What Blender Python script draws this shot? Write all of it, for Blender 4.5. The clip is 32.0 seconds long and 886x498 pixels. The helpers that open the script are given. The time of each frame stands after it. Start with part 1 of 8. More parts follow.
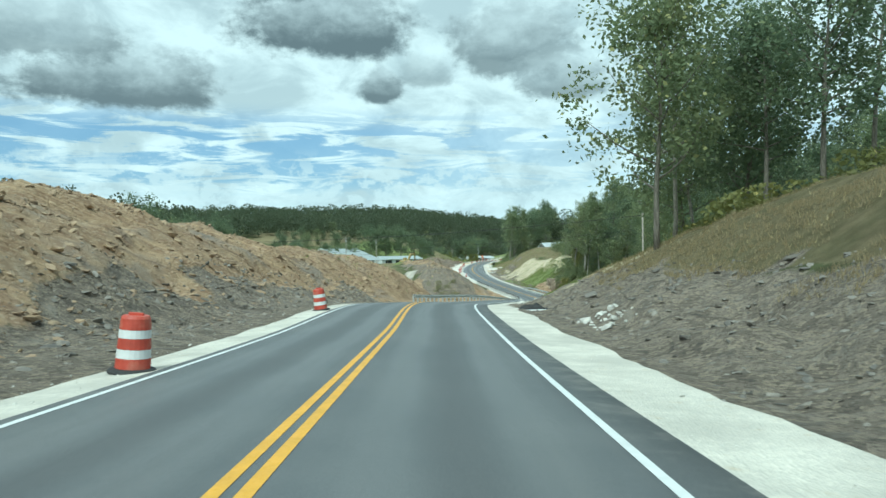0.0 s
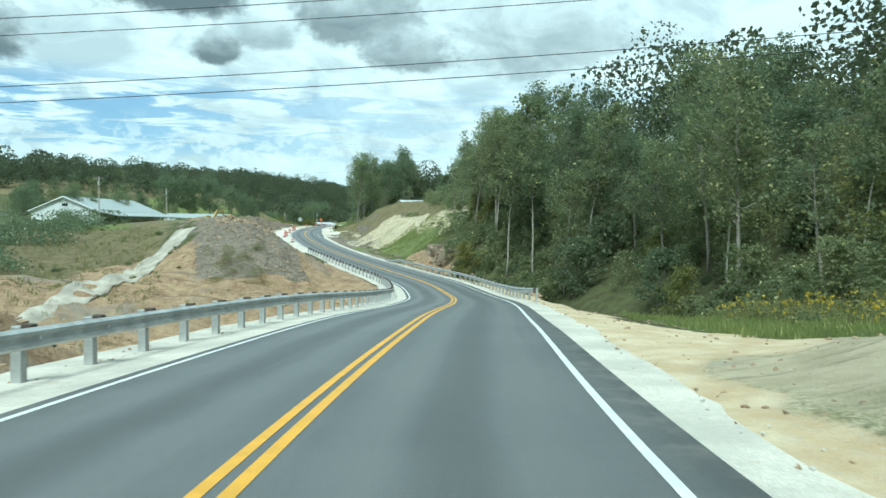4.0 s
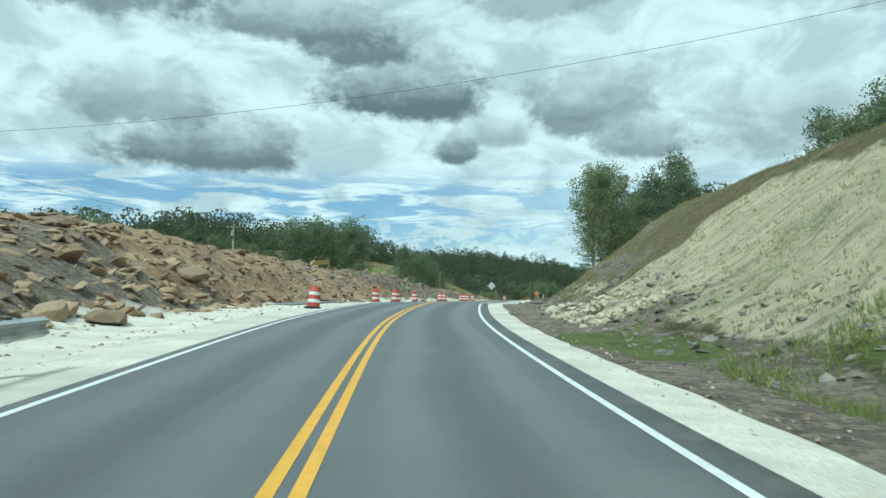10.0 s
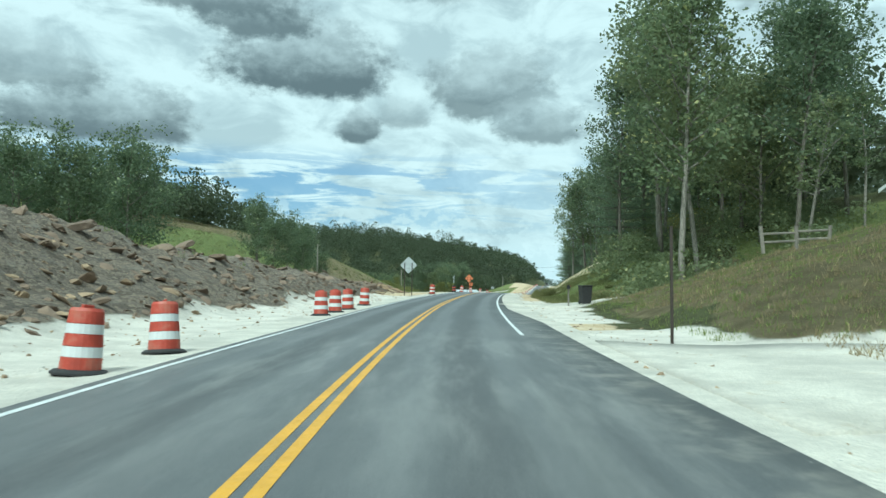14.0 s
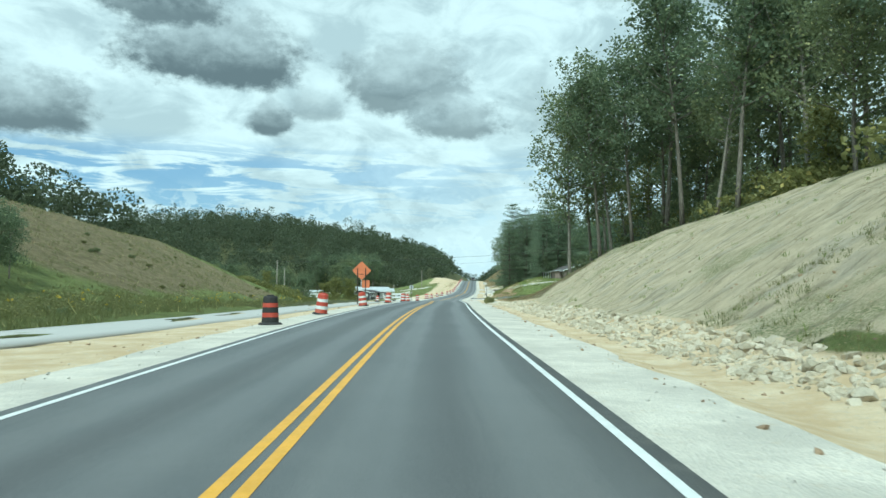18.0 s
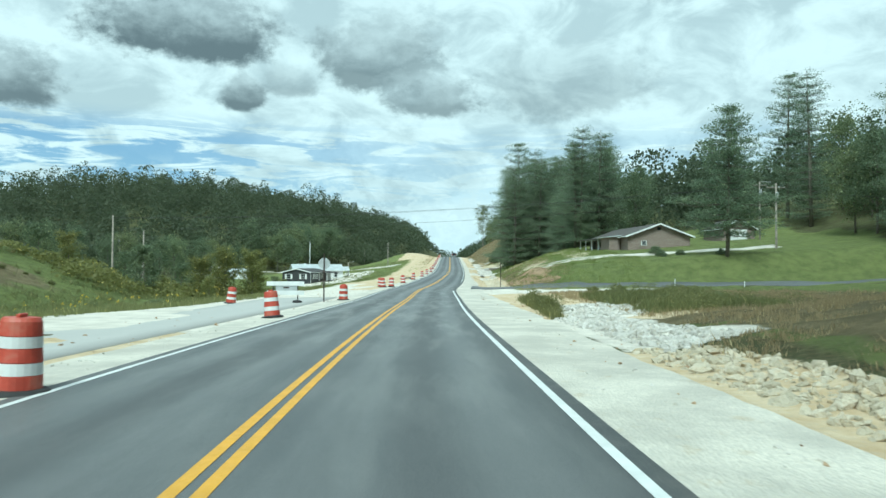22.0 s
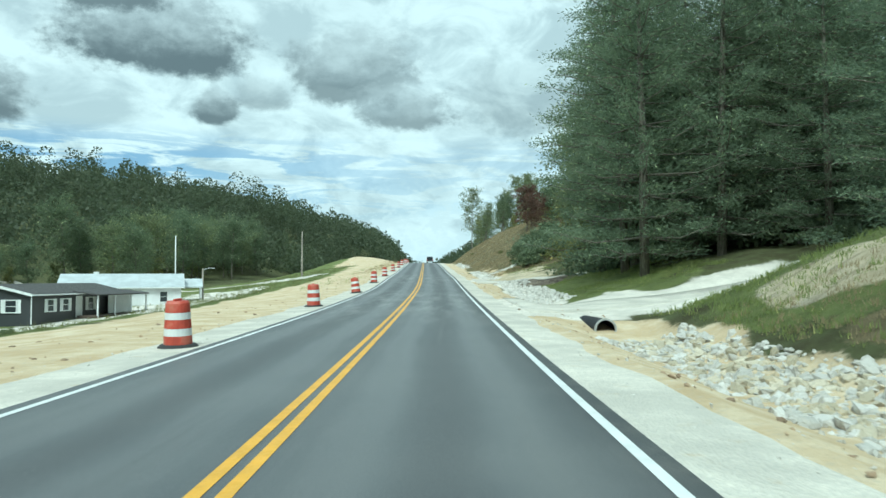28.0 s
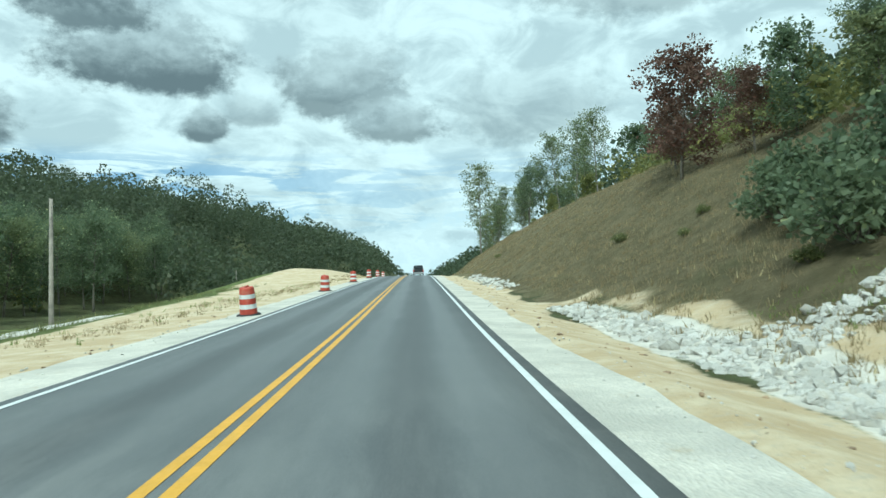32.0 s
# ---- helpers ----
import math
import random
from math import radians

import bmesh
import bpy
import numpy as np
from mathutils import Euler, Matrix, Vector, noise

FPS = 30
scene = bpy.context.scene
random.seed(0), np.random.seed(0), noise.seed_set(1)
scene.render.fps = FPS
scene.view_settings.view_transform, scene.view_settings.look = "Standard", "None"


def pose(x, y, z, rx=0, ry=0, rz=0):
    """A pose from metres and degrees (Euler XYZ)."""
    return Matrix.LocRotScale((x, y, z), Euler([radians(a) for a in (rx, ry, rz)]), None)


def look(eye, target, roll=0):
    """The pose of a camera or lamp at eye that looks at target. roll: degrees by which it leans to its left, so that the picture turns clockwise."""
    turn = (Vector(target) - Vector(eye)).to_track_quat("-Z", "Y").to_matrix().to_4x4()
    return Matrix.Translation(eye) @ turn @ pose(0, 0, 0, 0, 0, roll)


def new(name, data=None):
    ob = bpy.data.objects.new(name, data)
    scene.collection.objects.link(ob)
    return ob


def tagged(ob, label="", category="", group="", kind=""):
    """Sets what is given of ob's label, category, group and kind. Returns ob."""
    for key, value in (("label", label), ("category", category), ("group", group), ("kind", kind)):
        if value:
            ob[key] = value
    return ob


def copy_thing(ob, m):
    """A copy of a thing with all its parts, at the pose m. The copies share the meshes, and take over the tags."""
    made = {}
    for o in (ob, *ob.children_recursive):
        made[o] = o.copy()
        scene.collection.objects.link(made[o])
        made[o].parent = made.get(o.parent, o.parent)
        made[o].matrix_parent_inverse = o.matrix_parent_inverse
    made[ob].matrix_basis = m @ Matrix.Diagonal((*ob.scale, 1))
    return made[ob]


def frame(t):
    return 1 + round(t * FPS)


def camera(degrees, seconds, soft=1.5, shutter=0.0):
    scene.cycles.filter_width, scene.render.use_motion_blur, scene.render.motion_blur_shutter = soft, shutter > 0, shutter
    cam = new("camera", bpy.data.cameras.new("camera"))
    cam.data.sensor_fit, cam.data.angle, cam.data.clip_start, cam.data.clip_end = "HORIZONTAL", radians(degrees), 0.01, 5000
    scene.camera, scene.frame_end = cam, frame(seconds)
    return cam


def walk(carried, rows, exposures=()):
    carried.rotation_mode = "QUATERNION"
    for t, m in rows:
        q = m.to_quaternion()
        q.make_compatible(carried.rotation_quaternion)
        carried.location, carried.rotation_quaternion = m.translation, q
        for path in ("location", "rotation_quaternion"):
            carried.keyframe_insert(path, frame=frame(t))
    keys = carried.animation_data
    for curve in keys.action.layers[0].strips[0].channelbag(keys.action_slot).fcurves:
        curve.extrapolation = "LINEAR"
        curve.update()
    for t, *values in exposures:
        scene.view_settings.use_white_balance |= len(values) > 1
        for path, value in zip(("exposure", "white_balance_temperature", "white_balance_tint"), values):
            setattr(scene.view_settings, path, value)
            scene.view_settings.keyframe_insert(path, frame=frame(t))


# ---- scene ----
cam = camera(62.39, 32.0, soft=1.5, shutter=0.08)
PATH = [
    (0.0, 0.00, -0.00, 1.50, 90.29, 0.55, 0.00),
    (0.5, -0.10, 9.80, 1.15, 90.22, 0.47, -0.36),
    (1.0, -0.20, 19.73, 0.83, 90.20, 0.39, -0.92),
    (1.5, -0.13, 29.65, 0.48, 90.04, 0.27, -1.89),
    (2.0, 0.16, 39.60, 0.10, 89.80, 0.06, -3.29),
    (2.5, 0.85, 49.55, -0.37, 89.40, -0.25, -5.27),
    (3.0, 1.85, 59.39, -0.97, 88.91, -0.49, -7.69),
    (3.5, 3.29, 69.00, -1.56, 88.36, -0.52, -10.16),
    (4.0, 5.12, 78.39, -2.18, 88.03, -0.43, -12.38),
    (4.5, 7.25, 87.63, -2.81, 88.00, -0.28, -14.17),
    (5.0, 9.50, 96.88, -3.49, 87.76, -0.28, -14.86),
    (5.5, 11.82, 106.14, -4.20, 87.54, -0.31, -14.93),
    (6.0, 14.08, 115.42, -4.93, 87.41, -0.40, -14.08),
    (6.5, 16.15, 124.76, -5.66, 87.39, -0.59, -12.48),
    (7.0, 17.79, 134.18, -6.32, 87.93, -0.86, -9.77),
    (7.5, 19.03, 143.72, -6.86, 88.94, -1.03, -6.43),
    (8.0, 19.63, 153.34, -7.18, 90.35, -1.33, -2.86),
    (8.5, 19.46, 163.08, -7.21, 91.83, -1.25, 0.57),
    (9.0, 18.86, 173.05, -7.02, 93.23, -0.82, 3.47),
    (9.5, 17.71, 182.95, -6.69, 94.23, -0.49, 5.17),
    (10.0, 16.50, 192.81, -6.22, 94.93, -0.09, 5.84),
    (10.5, 15.34, 202.56, -5.70, 95.27, 0.04, 5.69),
    (11.0, 14.32, 212.20, -5.19, 95.34, 0.04, 4.99),
    (11.5, 13.43, 221.88, -4.70, 95.14, 0.12, 4.07),
    (12.0, 12.80, 231.57, -4.33, 94.71, 0.48, 2.96),
    (12.5, 12.31, 241.25, -4.04, 94.23, 0.40, 1.88),
    (13.0, 12.04, 250.98, -3.87, 93.83, 0.23, 0.71),
    (13.5, 11.96, 260.77, -3.74, 93.55, -0.12, -0.60),
    (14.0, 12.07, 270.65, -3.62, 93.46, -0.57, -2.04),
    (14.5, 12.46, 280.71, -3.43, 93.54, -0.60, -3.56),
    (15.0, 12.99, 290.78, -3.26, 93.56, -0.41, -4.70),
    (15.5, 13.72, 300.84, -3.09, 93.59, -0.14, -5.79),
    (16.0, 14.63, 310.82, -2.90, 93.64, 0.14, -6.75),
    (16.5, 15.68, 320.70, -2.69, 93.72, 0.36, -7.60),
    (17.0, 16.89, 330.42, -2.50, 93.53, 0.28, -7.98),
    (17.5, 18.16, 340.05, -2.31, 93.30, -0.00, -8.37),
    (18.0, 19.51, 349.60, -2.16, 93.06, -0.11, -8.69),
    (18.5, 20.96, 359.16, -2.05, 92.84, 0.03, -8.89),
    (19.0, 22.42, 368.79, -1.99, 92.66, 0.21, -8.96),
    (19.5, 23.82, 378.35, -1.96, 92.45, 0.32, -9.11),
    (20.0, 25.35, 388.07, -1.95, 92.22, 0.36, -9.25),
    (20.5, 27.01, 397.96, -1.92, 91.98, 0.18, -9.46),
    (21.0, 28.64, 407.86, -1.97, 91.76, -0.06, -9.84),
    (21.5, 30.23, 417.74, -2.02, 91.54, -0.20, -10.23),
    (22.0, 31.81, 427.56, -2.11, 91.34, -0.22, -10.69),
    (22.5, 33.50, 437.23, -2.22, 91.17, -0.08, -11.11),
    (23.0, 35.28, 446.71, -2.38, 91.11, 0.03, -11.39),
    (23.5, 37.11, 456.04, -2.54, 91.14, 0.17, -11.54),
    (24.0, 38.89, 465.25, -2.67, 91.25, 0.28, -11.53),
    (24.5, 40.54, 474.64, -2.77, 91.37, 0.43, -11.54),
    (25.0, 42.16, 484.06, -2.83, 91.45, 0.43, -11.55),
    (25.5, 43.83, 493.36, -2.84, 91.59, 0.34, -11.65),
    (26.0, 45.80, 502.52, -2.82, 91.78, 0.25, -11.74),
    (26.5, 48.08, 511.58, -2.77, 91.95, 0.21, -11.88),
    (27.0, 50.38, 520.66, -2.69, 92.10, 0.20, -12.10),
    (27.5, 52.45, 529.86, -2.60, 92.20, 0.23, -12.38),
    (28.0, 54.36, 539.24, -2.54, 92.34, 0.25, -12.64),
    (28.5, 56.48, 548.62, -2.49, 92.49, 0.22, -12.82),
    (29.0, 58.68, 558.04, -2.37, 92.62, 0.18, -12.97),
    (29.5, 60.74, 567.37, -2.26, 92.81, -0.09, -13.10),
    (30.0, 62.67, 576.78, -2.08, 92.97, -0.21, -13.17),
    (30.5, 64.70, 586.31, -1.82, 93.11, -0.08, -13.18),
    (31.0, 66.71, 595.85, -1.47, 93.15, 0.55, -13.24),
    (31.5, 68.77, 605.44, -1.10, 93.22, 1.24, -13.23),
    (32.0, 70.89, 615.15, -0.79, 93.24, 1.88, -13.09),
]
walk(cam, [(t, pose(*p)) for t, *p in PATH], exposures=[(0, 0.28, 5450, -12), (2, 0.32, 5450, -12), (4, 0.45, 5450, -12), (7, 0.58, 5450, -12), (9, 0.32, 5450, -12), (11, 0.15, 5450, -12), (13, 0.18, 5450, -12), (17, 0.27, 5450, -12), (32, 0.28, 5450, -12)])

# centre line of the new road (x, y) and its levels, every 20 m
CENTRE = [
    (-0.79, -80.01), (-0.96, -60.01), (-1.12, -40.01), (-1.29, -20.01),
    (-1.44, -0.01), (-1.56, 20.00), (-1.54, 40.08), (0.29, 60.13),
    (3.85, 79.94), (9.07, 99.30), (14.58, 118.53), (18.69, 138.11),
    (20.52, 158.11), (18.29, 178.04), (14.90, 197.77), (12.16, 217.63),
    (10.93, 237.66), (10.59, 257.72), (11.01, 277.78), (12.18, 297.78),
    (13.97, 317.75), (16.38, 337.64), (19.18, 357.47), (22.02, 377.26),
    (25.18, 397.04), (28.57, 416.74), (31.59, 436.54), (34.93, 456.30),
    (38.60, 475.91), (42.36, 495.61), (47.10, 515.14), (51.64, 534.51),
    (55.99, 554.08), (60.29, 573.57), (64.52, 593.12), (68.55, 612.72),
    (72.46, 632.35),
]
LEVELS = [2.81, 2.15, 1.47, 0.78, 0.06, -0.70, -1.24, -2.52, -3.77, -4.96, -6.57, -8.08, -8.66, -8.31, -7.45, -6.49, -5.69, -5.30, -4.90, -4.56, -4.19, -3.82, -3.56, -3.45, -3.45, -3.55, -3.73, -4.04, -4.31, -4.41, -4.32, -4.11, -3.95, -3.65, -3.15, -2.36, -1.68]
# crossfall: rise for each metre outwards, west and east of the yellow line, every 20 m
FALL_WEST = (-0.025, -0.025, -0.024, -0.024, -0.022, -0.019, -0.013, -0.031, -0.049, -0.048, -0.049, -0.047, -0.037, -0.011, 0.019, 0.024, 0.012, -0.003, -0.010, -0.016, -0.018, -0.014, -0.004, 0.006, 0.005, -0.003, -0.010, -0.010, -0.009, -0.006, -0.005, -0.004, -0.006, -0.014, -0.025, -0.022, -0.016)
FALL_EAST = (-0.014, -0.024, -0.034, -0.044, -0.054, -0.063, -0.062, -0.054, -0.038, -0.021, -0.009, 0.002, 0.017, 0.009, -0.014, -0.028, -0.029, -0.025, -0.021, -0.018, -0.015, -0.014, -0.016, -0.016, -0.015, -0.006, 0.002, 0.010, 0.015, 0.015, 0.012, 0.006, -0.003, -0.010, -0.018, -0.023, -0.030)

# ---- sky, sun ----
SUN_EL, SUN_AZ = radians(54), radians(205)
world = bpy.data.worlds.new("sky")
scene.world = world
world.use_nodes = True


class Nodes:
    """A short hand for node trees: sockets, numbers and tuples go in, sockets come out."""

    def __init__(self, tree):
        self.t = tree

    def put(self, a, socket):
        if isinstance(a, bpy.types.NodeSocket):
            self.t.links.new(a, socket)
        else:
            socket.default_value = a

    def math(self, op, a, b=0.0, c=0.0, clamp=False):
        n = self.t.nodes.new("ShaderNodeMath")
        n.operation, n.use_clamp = op, clamp
        for i, v in enumerate((a, b, c)):
            self.put(v, n.inputs[i])
        return n.outputs[0]

    def span(self, v, a, b, lo=0.0, hi=1.0, smooth=True):
        n = self.t.nodes.new("ShaderNodeMapRange")
        n.interpolation_type = "SMOOTHSTEP" if smooth else "LINEAR"
        for i, x in enumerate((v, a, b, lo, hi)):
            self.put(x, n.inputs[i])
        return n.outputs[0]

    def noise(self, vec, scale, detail=4.0, rough=0.55, distort=0.0, out=0):
        n = self.t.nodes.new("ShaderNodeTexNoise")
        if vec is not None:
            self.put(vec, n.inputs["Vector"])
        n.inputs["Scale"].default_value, n.inputs["Detail"].default_value = scale, detail
        n.inputs["Roughness"].default_value, n.inputs["Distortion"].default_value = rough, distort
        return n.outputs[out]

    def voronoi(self, vec, scale, out="Distance", feature="F1"):
        n = self.t.nodes.new("ShaderNodeTexVoronoi")
        n.feature = feature
        if vec is not None:
            self.put(vec, n.inputs["Vector"])
        n.inputs["Scale"].default_value = scale
        return n.outputs[out]

    def mix(self, f, a, b, mode="MIX"):
        n = self.t.nodes.new("ShaderNodeMix")
        n.data_type, n.blend_type = "RGBA", mode
        self.put(f, n.inputs[0])
        for v, i in ((a, 6), (b, 7)):
            if not isinstance(v, bpy.types.NodeSocket):
                v = tuple(v) + (1.0,) * (4 - len(v))
            self.put(v, n.inputs[i])
        return n.outputs[2]

    def vec(self, x, y, z):
        n = self.t.nodes.new("ShaderNodeCombineXYZ")
        for i, v in enumerate((x, y, z)):
            self.put(v, n.inputs[i])
        return n.outputs[0]

    def scaled(self, v, xyz):
        n = self.t.nodes.new("ShaderNodeVectorMath")
        n.operation = "MULTIPLY"
        self.put(v, n.inputs[0])
        n.inputs[1].default_value = xyz
        return n.outputs[0]

    def coord(self, which="Object"):
        return self.t.nodes.new("ShaderNodeTexCoord").outputs[which]

    def place(self):
        return self.t.nodes.new("ShaderNodeNewGeometry").outputs["Position"]

    def attr(self, name, out="Color"):
        n = self.t.nodes.new("ShaderNodeAttribute")
        n.attribute_name = name
        return n.outputs[out]

    def rgb(self, v):
        n = self.t.nodes.new("ShaderNodeSeparateColor")
        self.put(v, n.inputs[0])
        return n.outputs

    def xyz(self, v):
        n = self.t.nodes.new("ShaderNodeSeparateXYZ")
        self.put(v, n.inputs[0])
        return n.outputs

    def bump(self, height, strength, dist):
        n = self.t.nodes.new("ShaderNodeBump")
        n.inputs["Strength"].default_value, n.inputs["Distance"].default_value = strength, dist
        self.put(height, n.inputs["Height"])
        return n.outputs[0]


def build_sky():
    t = world.node_tree
    t.nodes.clear()
    k = Nodes(t)
    sky = t.nodes.new("ShaderNodeTexSky")
    sky.sky_type, sky.sun_disc = "NISHITA", False
    sky.sun_elevation, sky.sun_rotation = SUN_EL, SUN_AZ
    sky.air_density, sky.dust_density = 1.0, 0.6
    way = k.coord("Generated")
    sep = t.nodes.new("ShaderNodeSeparateXYZ")
    t.links.new(way, sep.inputs[0])
    x, y, z = sep.outputs
    el = k.math("MULTIPLY", k.math("ARCSINE", z), 57.2958)
    az = k.math("MULTIPLY", k.math("ARCTAN2", k.math("MULTIPLY", x, -1.0), y), 57.2958)
    # a flat layer of cloud, seen in perspective
    inv = k.math("DIVIDE", 1.0, k.math("ADD", k.math("MAXIMUM", z, 0.0), 0.06))
    flat = k.vec(k.math("MULTIPLY", x, inv), k.math("MULTIPLY", y, inv), 0.0)
    big = k.noise(flat, 0.75, 6.0, 0.55, 0.4)
    angle = k.vec(az, el, 0.0)
    curl = k.noise(k.scaled(angle, (0.34, 0.5, 1.0)), 1.0, 6.0, 0.6, 0.3)
    fine = k.noise(k.scaled(angle, (1.1, 1.5, 1.0)), 1.0, 6.0, 0.62)
    wisp = k.noise(k.scaled(angle, (0.14, 0.95, 1.0)), 1.0, 8.0, 0.62, 0.7)
    puff = k.noise(k.scaled(angle, (0.17, 0.30, 1.0)), 1.0, 7.0, 0.58, 0.5)
    # the high white sheet with soft grey folds
    white = k.mix(k.span(puff, 0.36, 0.60), (0.62, 0.69, 0.705), (0.92, 0.99, 0.98))
    white = k.mix(k.math("MULTIPLY", k.span(fine, 0.5, 0.75), 0.12), white, (0.62, 0.69, 0.70))
    white = k.mix(k.math("MULTIPLY", k.math("MULTIPLY", k.span(big, 0.46, 0.70), k.span(el, 10, 20)), 0.5), white, (0.44, 0.51, 0.535))
    # the breaks through which the blue shows: a low belt of streaks, and a few higher up
    gap = k.math("MULTIPLY", k.span(el, 4.0, 5.6), k.span(el, 11.6, 9.0))
    gap = k.math("MULTIPLY", gap, k.span(az, -14.0, 12.0, 0.35, 1.0))
    gap = k.math("MULTIPLY", gap, k.span(wisp, 0.565, 0.45))
    gap = k.math("MAXIMUM", gap, k.math("MULTIPLY", k.span(el, 28, 45), k.span(big, 0.44, 0.34)))
    blue = k.mix(0.35, k.mix(1.0, sky.outputs[0], (0.11, 0.11, 0.11), "MULTIPLY"), (0.18, 0.42, 0.72))
    col = k.mix(k.math("MULTIPLY", gap, 0.9), white, blue)
    # heaped white clouds low over the hills, before the blue
    heap = k.math("MULTIPLY", k.span(el, 8.4, 5.6), k.span(k.math("ADD", k.math("MULTIPLY", curl, 0.6), k.math("MULTIPLY", fine, 0.4)), 0.48, 0.56))
    col = k.mix(k.math("MULTIPLY", heap, 0.75), col, (0.80, 0.88, 0.885))
    # the nearer grey-bellied clouds: bearing, height, half width, half height, depth
    near = ((9.0, 16.8, 7.4, 3.5, 1.0), (13.2, 20.2, 5.4, 2.6, 0.9), (4.6, 12.4, 1.9, 1.5, 0.95), (24, 11.9, 8.0, 2.6, 0.95), (29, 15.0, 6.0, 2.8, 0.62), (-5.6, 15.4, 5.6, 3.4, 0.8), (-9.5, 12.8, 4.6, 2.2, 0.75),
            (1.2, 13.6, 2.6, 1.6, 0.5), (-20, 13.5, 8, 3.5, 0.4), (17, 21.5, 9, 2.4, 0.8), (34, 23, 11, 4.0, 0.8), (-2, 24, 8, 3, 0.5), (-30, 22, 10, 4, 0.5))
    soft = k.noise(k.scaled(angle, (0.13, 0.24, 1.0)), 1.0, 6.0, 0.55, 0.2)
    warp = k.math("SUBTRACT", k.math("ADD", k.math("MULTIPLY", soft, 0.36), k.math("ADD", k.math("MULTIPLY", curl, 0.40), k.math("MULTIPLY", fine, 0.24))), 0.5)
    for a, e, hw, hh, deep in near:
        u = k.math("DIVIDE", k.math("SUBTRACT", az, a), hw)
        v = k.math("DIVIDE", k.math("SUBTRACT", el, e), hh)
        # flat below, heaped above
        v = k.math("MULTIPLY", v, k.span(v, -0.2, 0.2, 1.5, 0.8))
        r = k.math("SQRT", k.math("ADD", k.math("MULTIPLY", u, u), k.math("MULTIPLY", v, v)))
        r = k.math("ADD", r, k.math("MULTIPLY", warp, 2.3))
        body = k.span(r, 1.08, 0.62)
        lit = k.span(k.math("ADD", v, k.math("MULTIPLY", warp, 2.6)), -0.45, 1.0)
        tone = k.mix(lit, (0.19, 0.225, 0.24), (0.68, 0.74, 0.745))
        col = k.mix(k.math("MULTIPLY", body, deep), col, tone)
    low = k.span(el, 6.0, 0.0)
    col = k.mix(k.math("MULTIPLY", low, 0.6), col, (0.80, 0.92, 0.95))
    bg = t.nodes.new("ShaderNodeBackground")
    t.links.new(col, bg.inputs["Color"])
    bg.inputs["Strength"].default_value = 0.80
    out = t.nodes.new("ShaderNodeOutputWorld")
    t.links.new(bg.outputs[0], out.inputs[0])


build_sky()
sun = new("sun", bpy.data.lights.new("sun", "SUN"))
sun.data.energy, sun.data.angle, sun.data.color = 3.0, radians(20), (1.0, 0.96, 0.88)
sun.matrix_world = look((0, 0, 80), (-40 * math.sin(SUN_AZ), -40 * math.cos(SUN_AZ), 80 - 40 * math.tan(SUN_EL)))

# ---- materials ----
MATS = {}


def material(name, fill):
    """Makes a material once; fill(k, bsdf) wires it."""
    if name not in MATS:
        m = bpy.data.materials.new(name)
        m.use_nodes = True
        bsdf = m.node_tree.nodes["Principled BSDF"]
        fill(Nodes(m.node_tree), bsdf, m)
        MATS[name] = m
    return MATS[name]


def plain(name, colour, rough=0.6, metal=0.0, vary=0.12, scale=6.0, bump=0.0, dirt=0.0):
    """Paint, plastic, metal: one colour with two scales of wear."""

    def fill(k, b, m):
        p = k.coord("Object")
        n1 = k.noise(p, scale, 4, 0.6)
        n2 = k.noise(p, scale * 7, 3, 0.6)
        dark = tuple(c * (1 - vary * 2.2) for c in colour)
        light = tuple(min(1, c * (1 + vary)) for c in colour)
        c = k.mix(k.span(n1, 0.3, 0.7), dark, light)
        c = k.mix(k.math("MULTIPLY", k.span(n2, 0.5, 0.75), 0.25), c, tuple(x * 0.75 for x in colour))
        if dirt:
            c = k.mix(k.math("MULTIPLY", k.span(n1, 0.48, 0.68), dirt), c, (0.27, 0.22, 0.16))
        info = m.node_tree.nodes.new("ShaderNodeObjectInfo")
        c = k.mix(k.span(info.outputs["Random"], 0, 1, 0, 0.18, False), c, tuple(x * 0.7 for x in colour))
        k.put(c, b.inputs["Base Color"])
        b.inputs["Metallic"].default_value = metal
        k.put(k.span(n2, 0.2, 0.8, max(0.05, rough - 0.1), min(1, rough + 0.1)), b.inputs["Roughness"])
        if bump:
            k.put(k.bump(n2, 0.6, bump), b.inputs["Normal"])

    return material(name, fill)


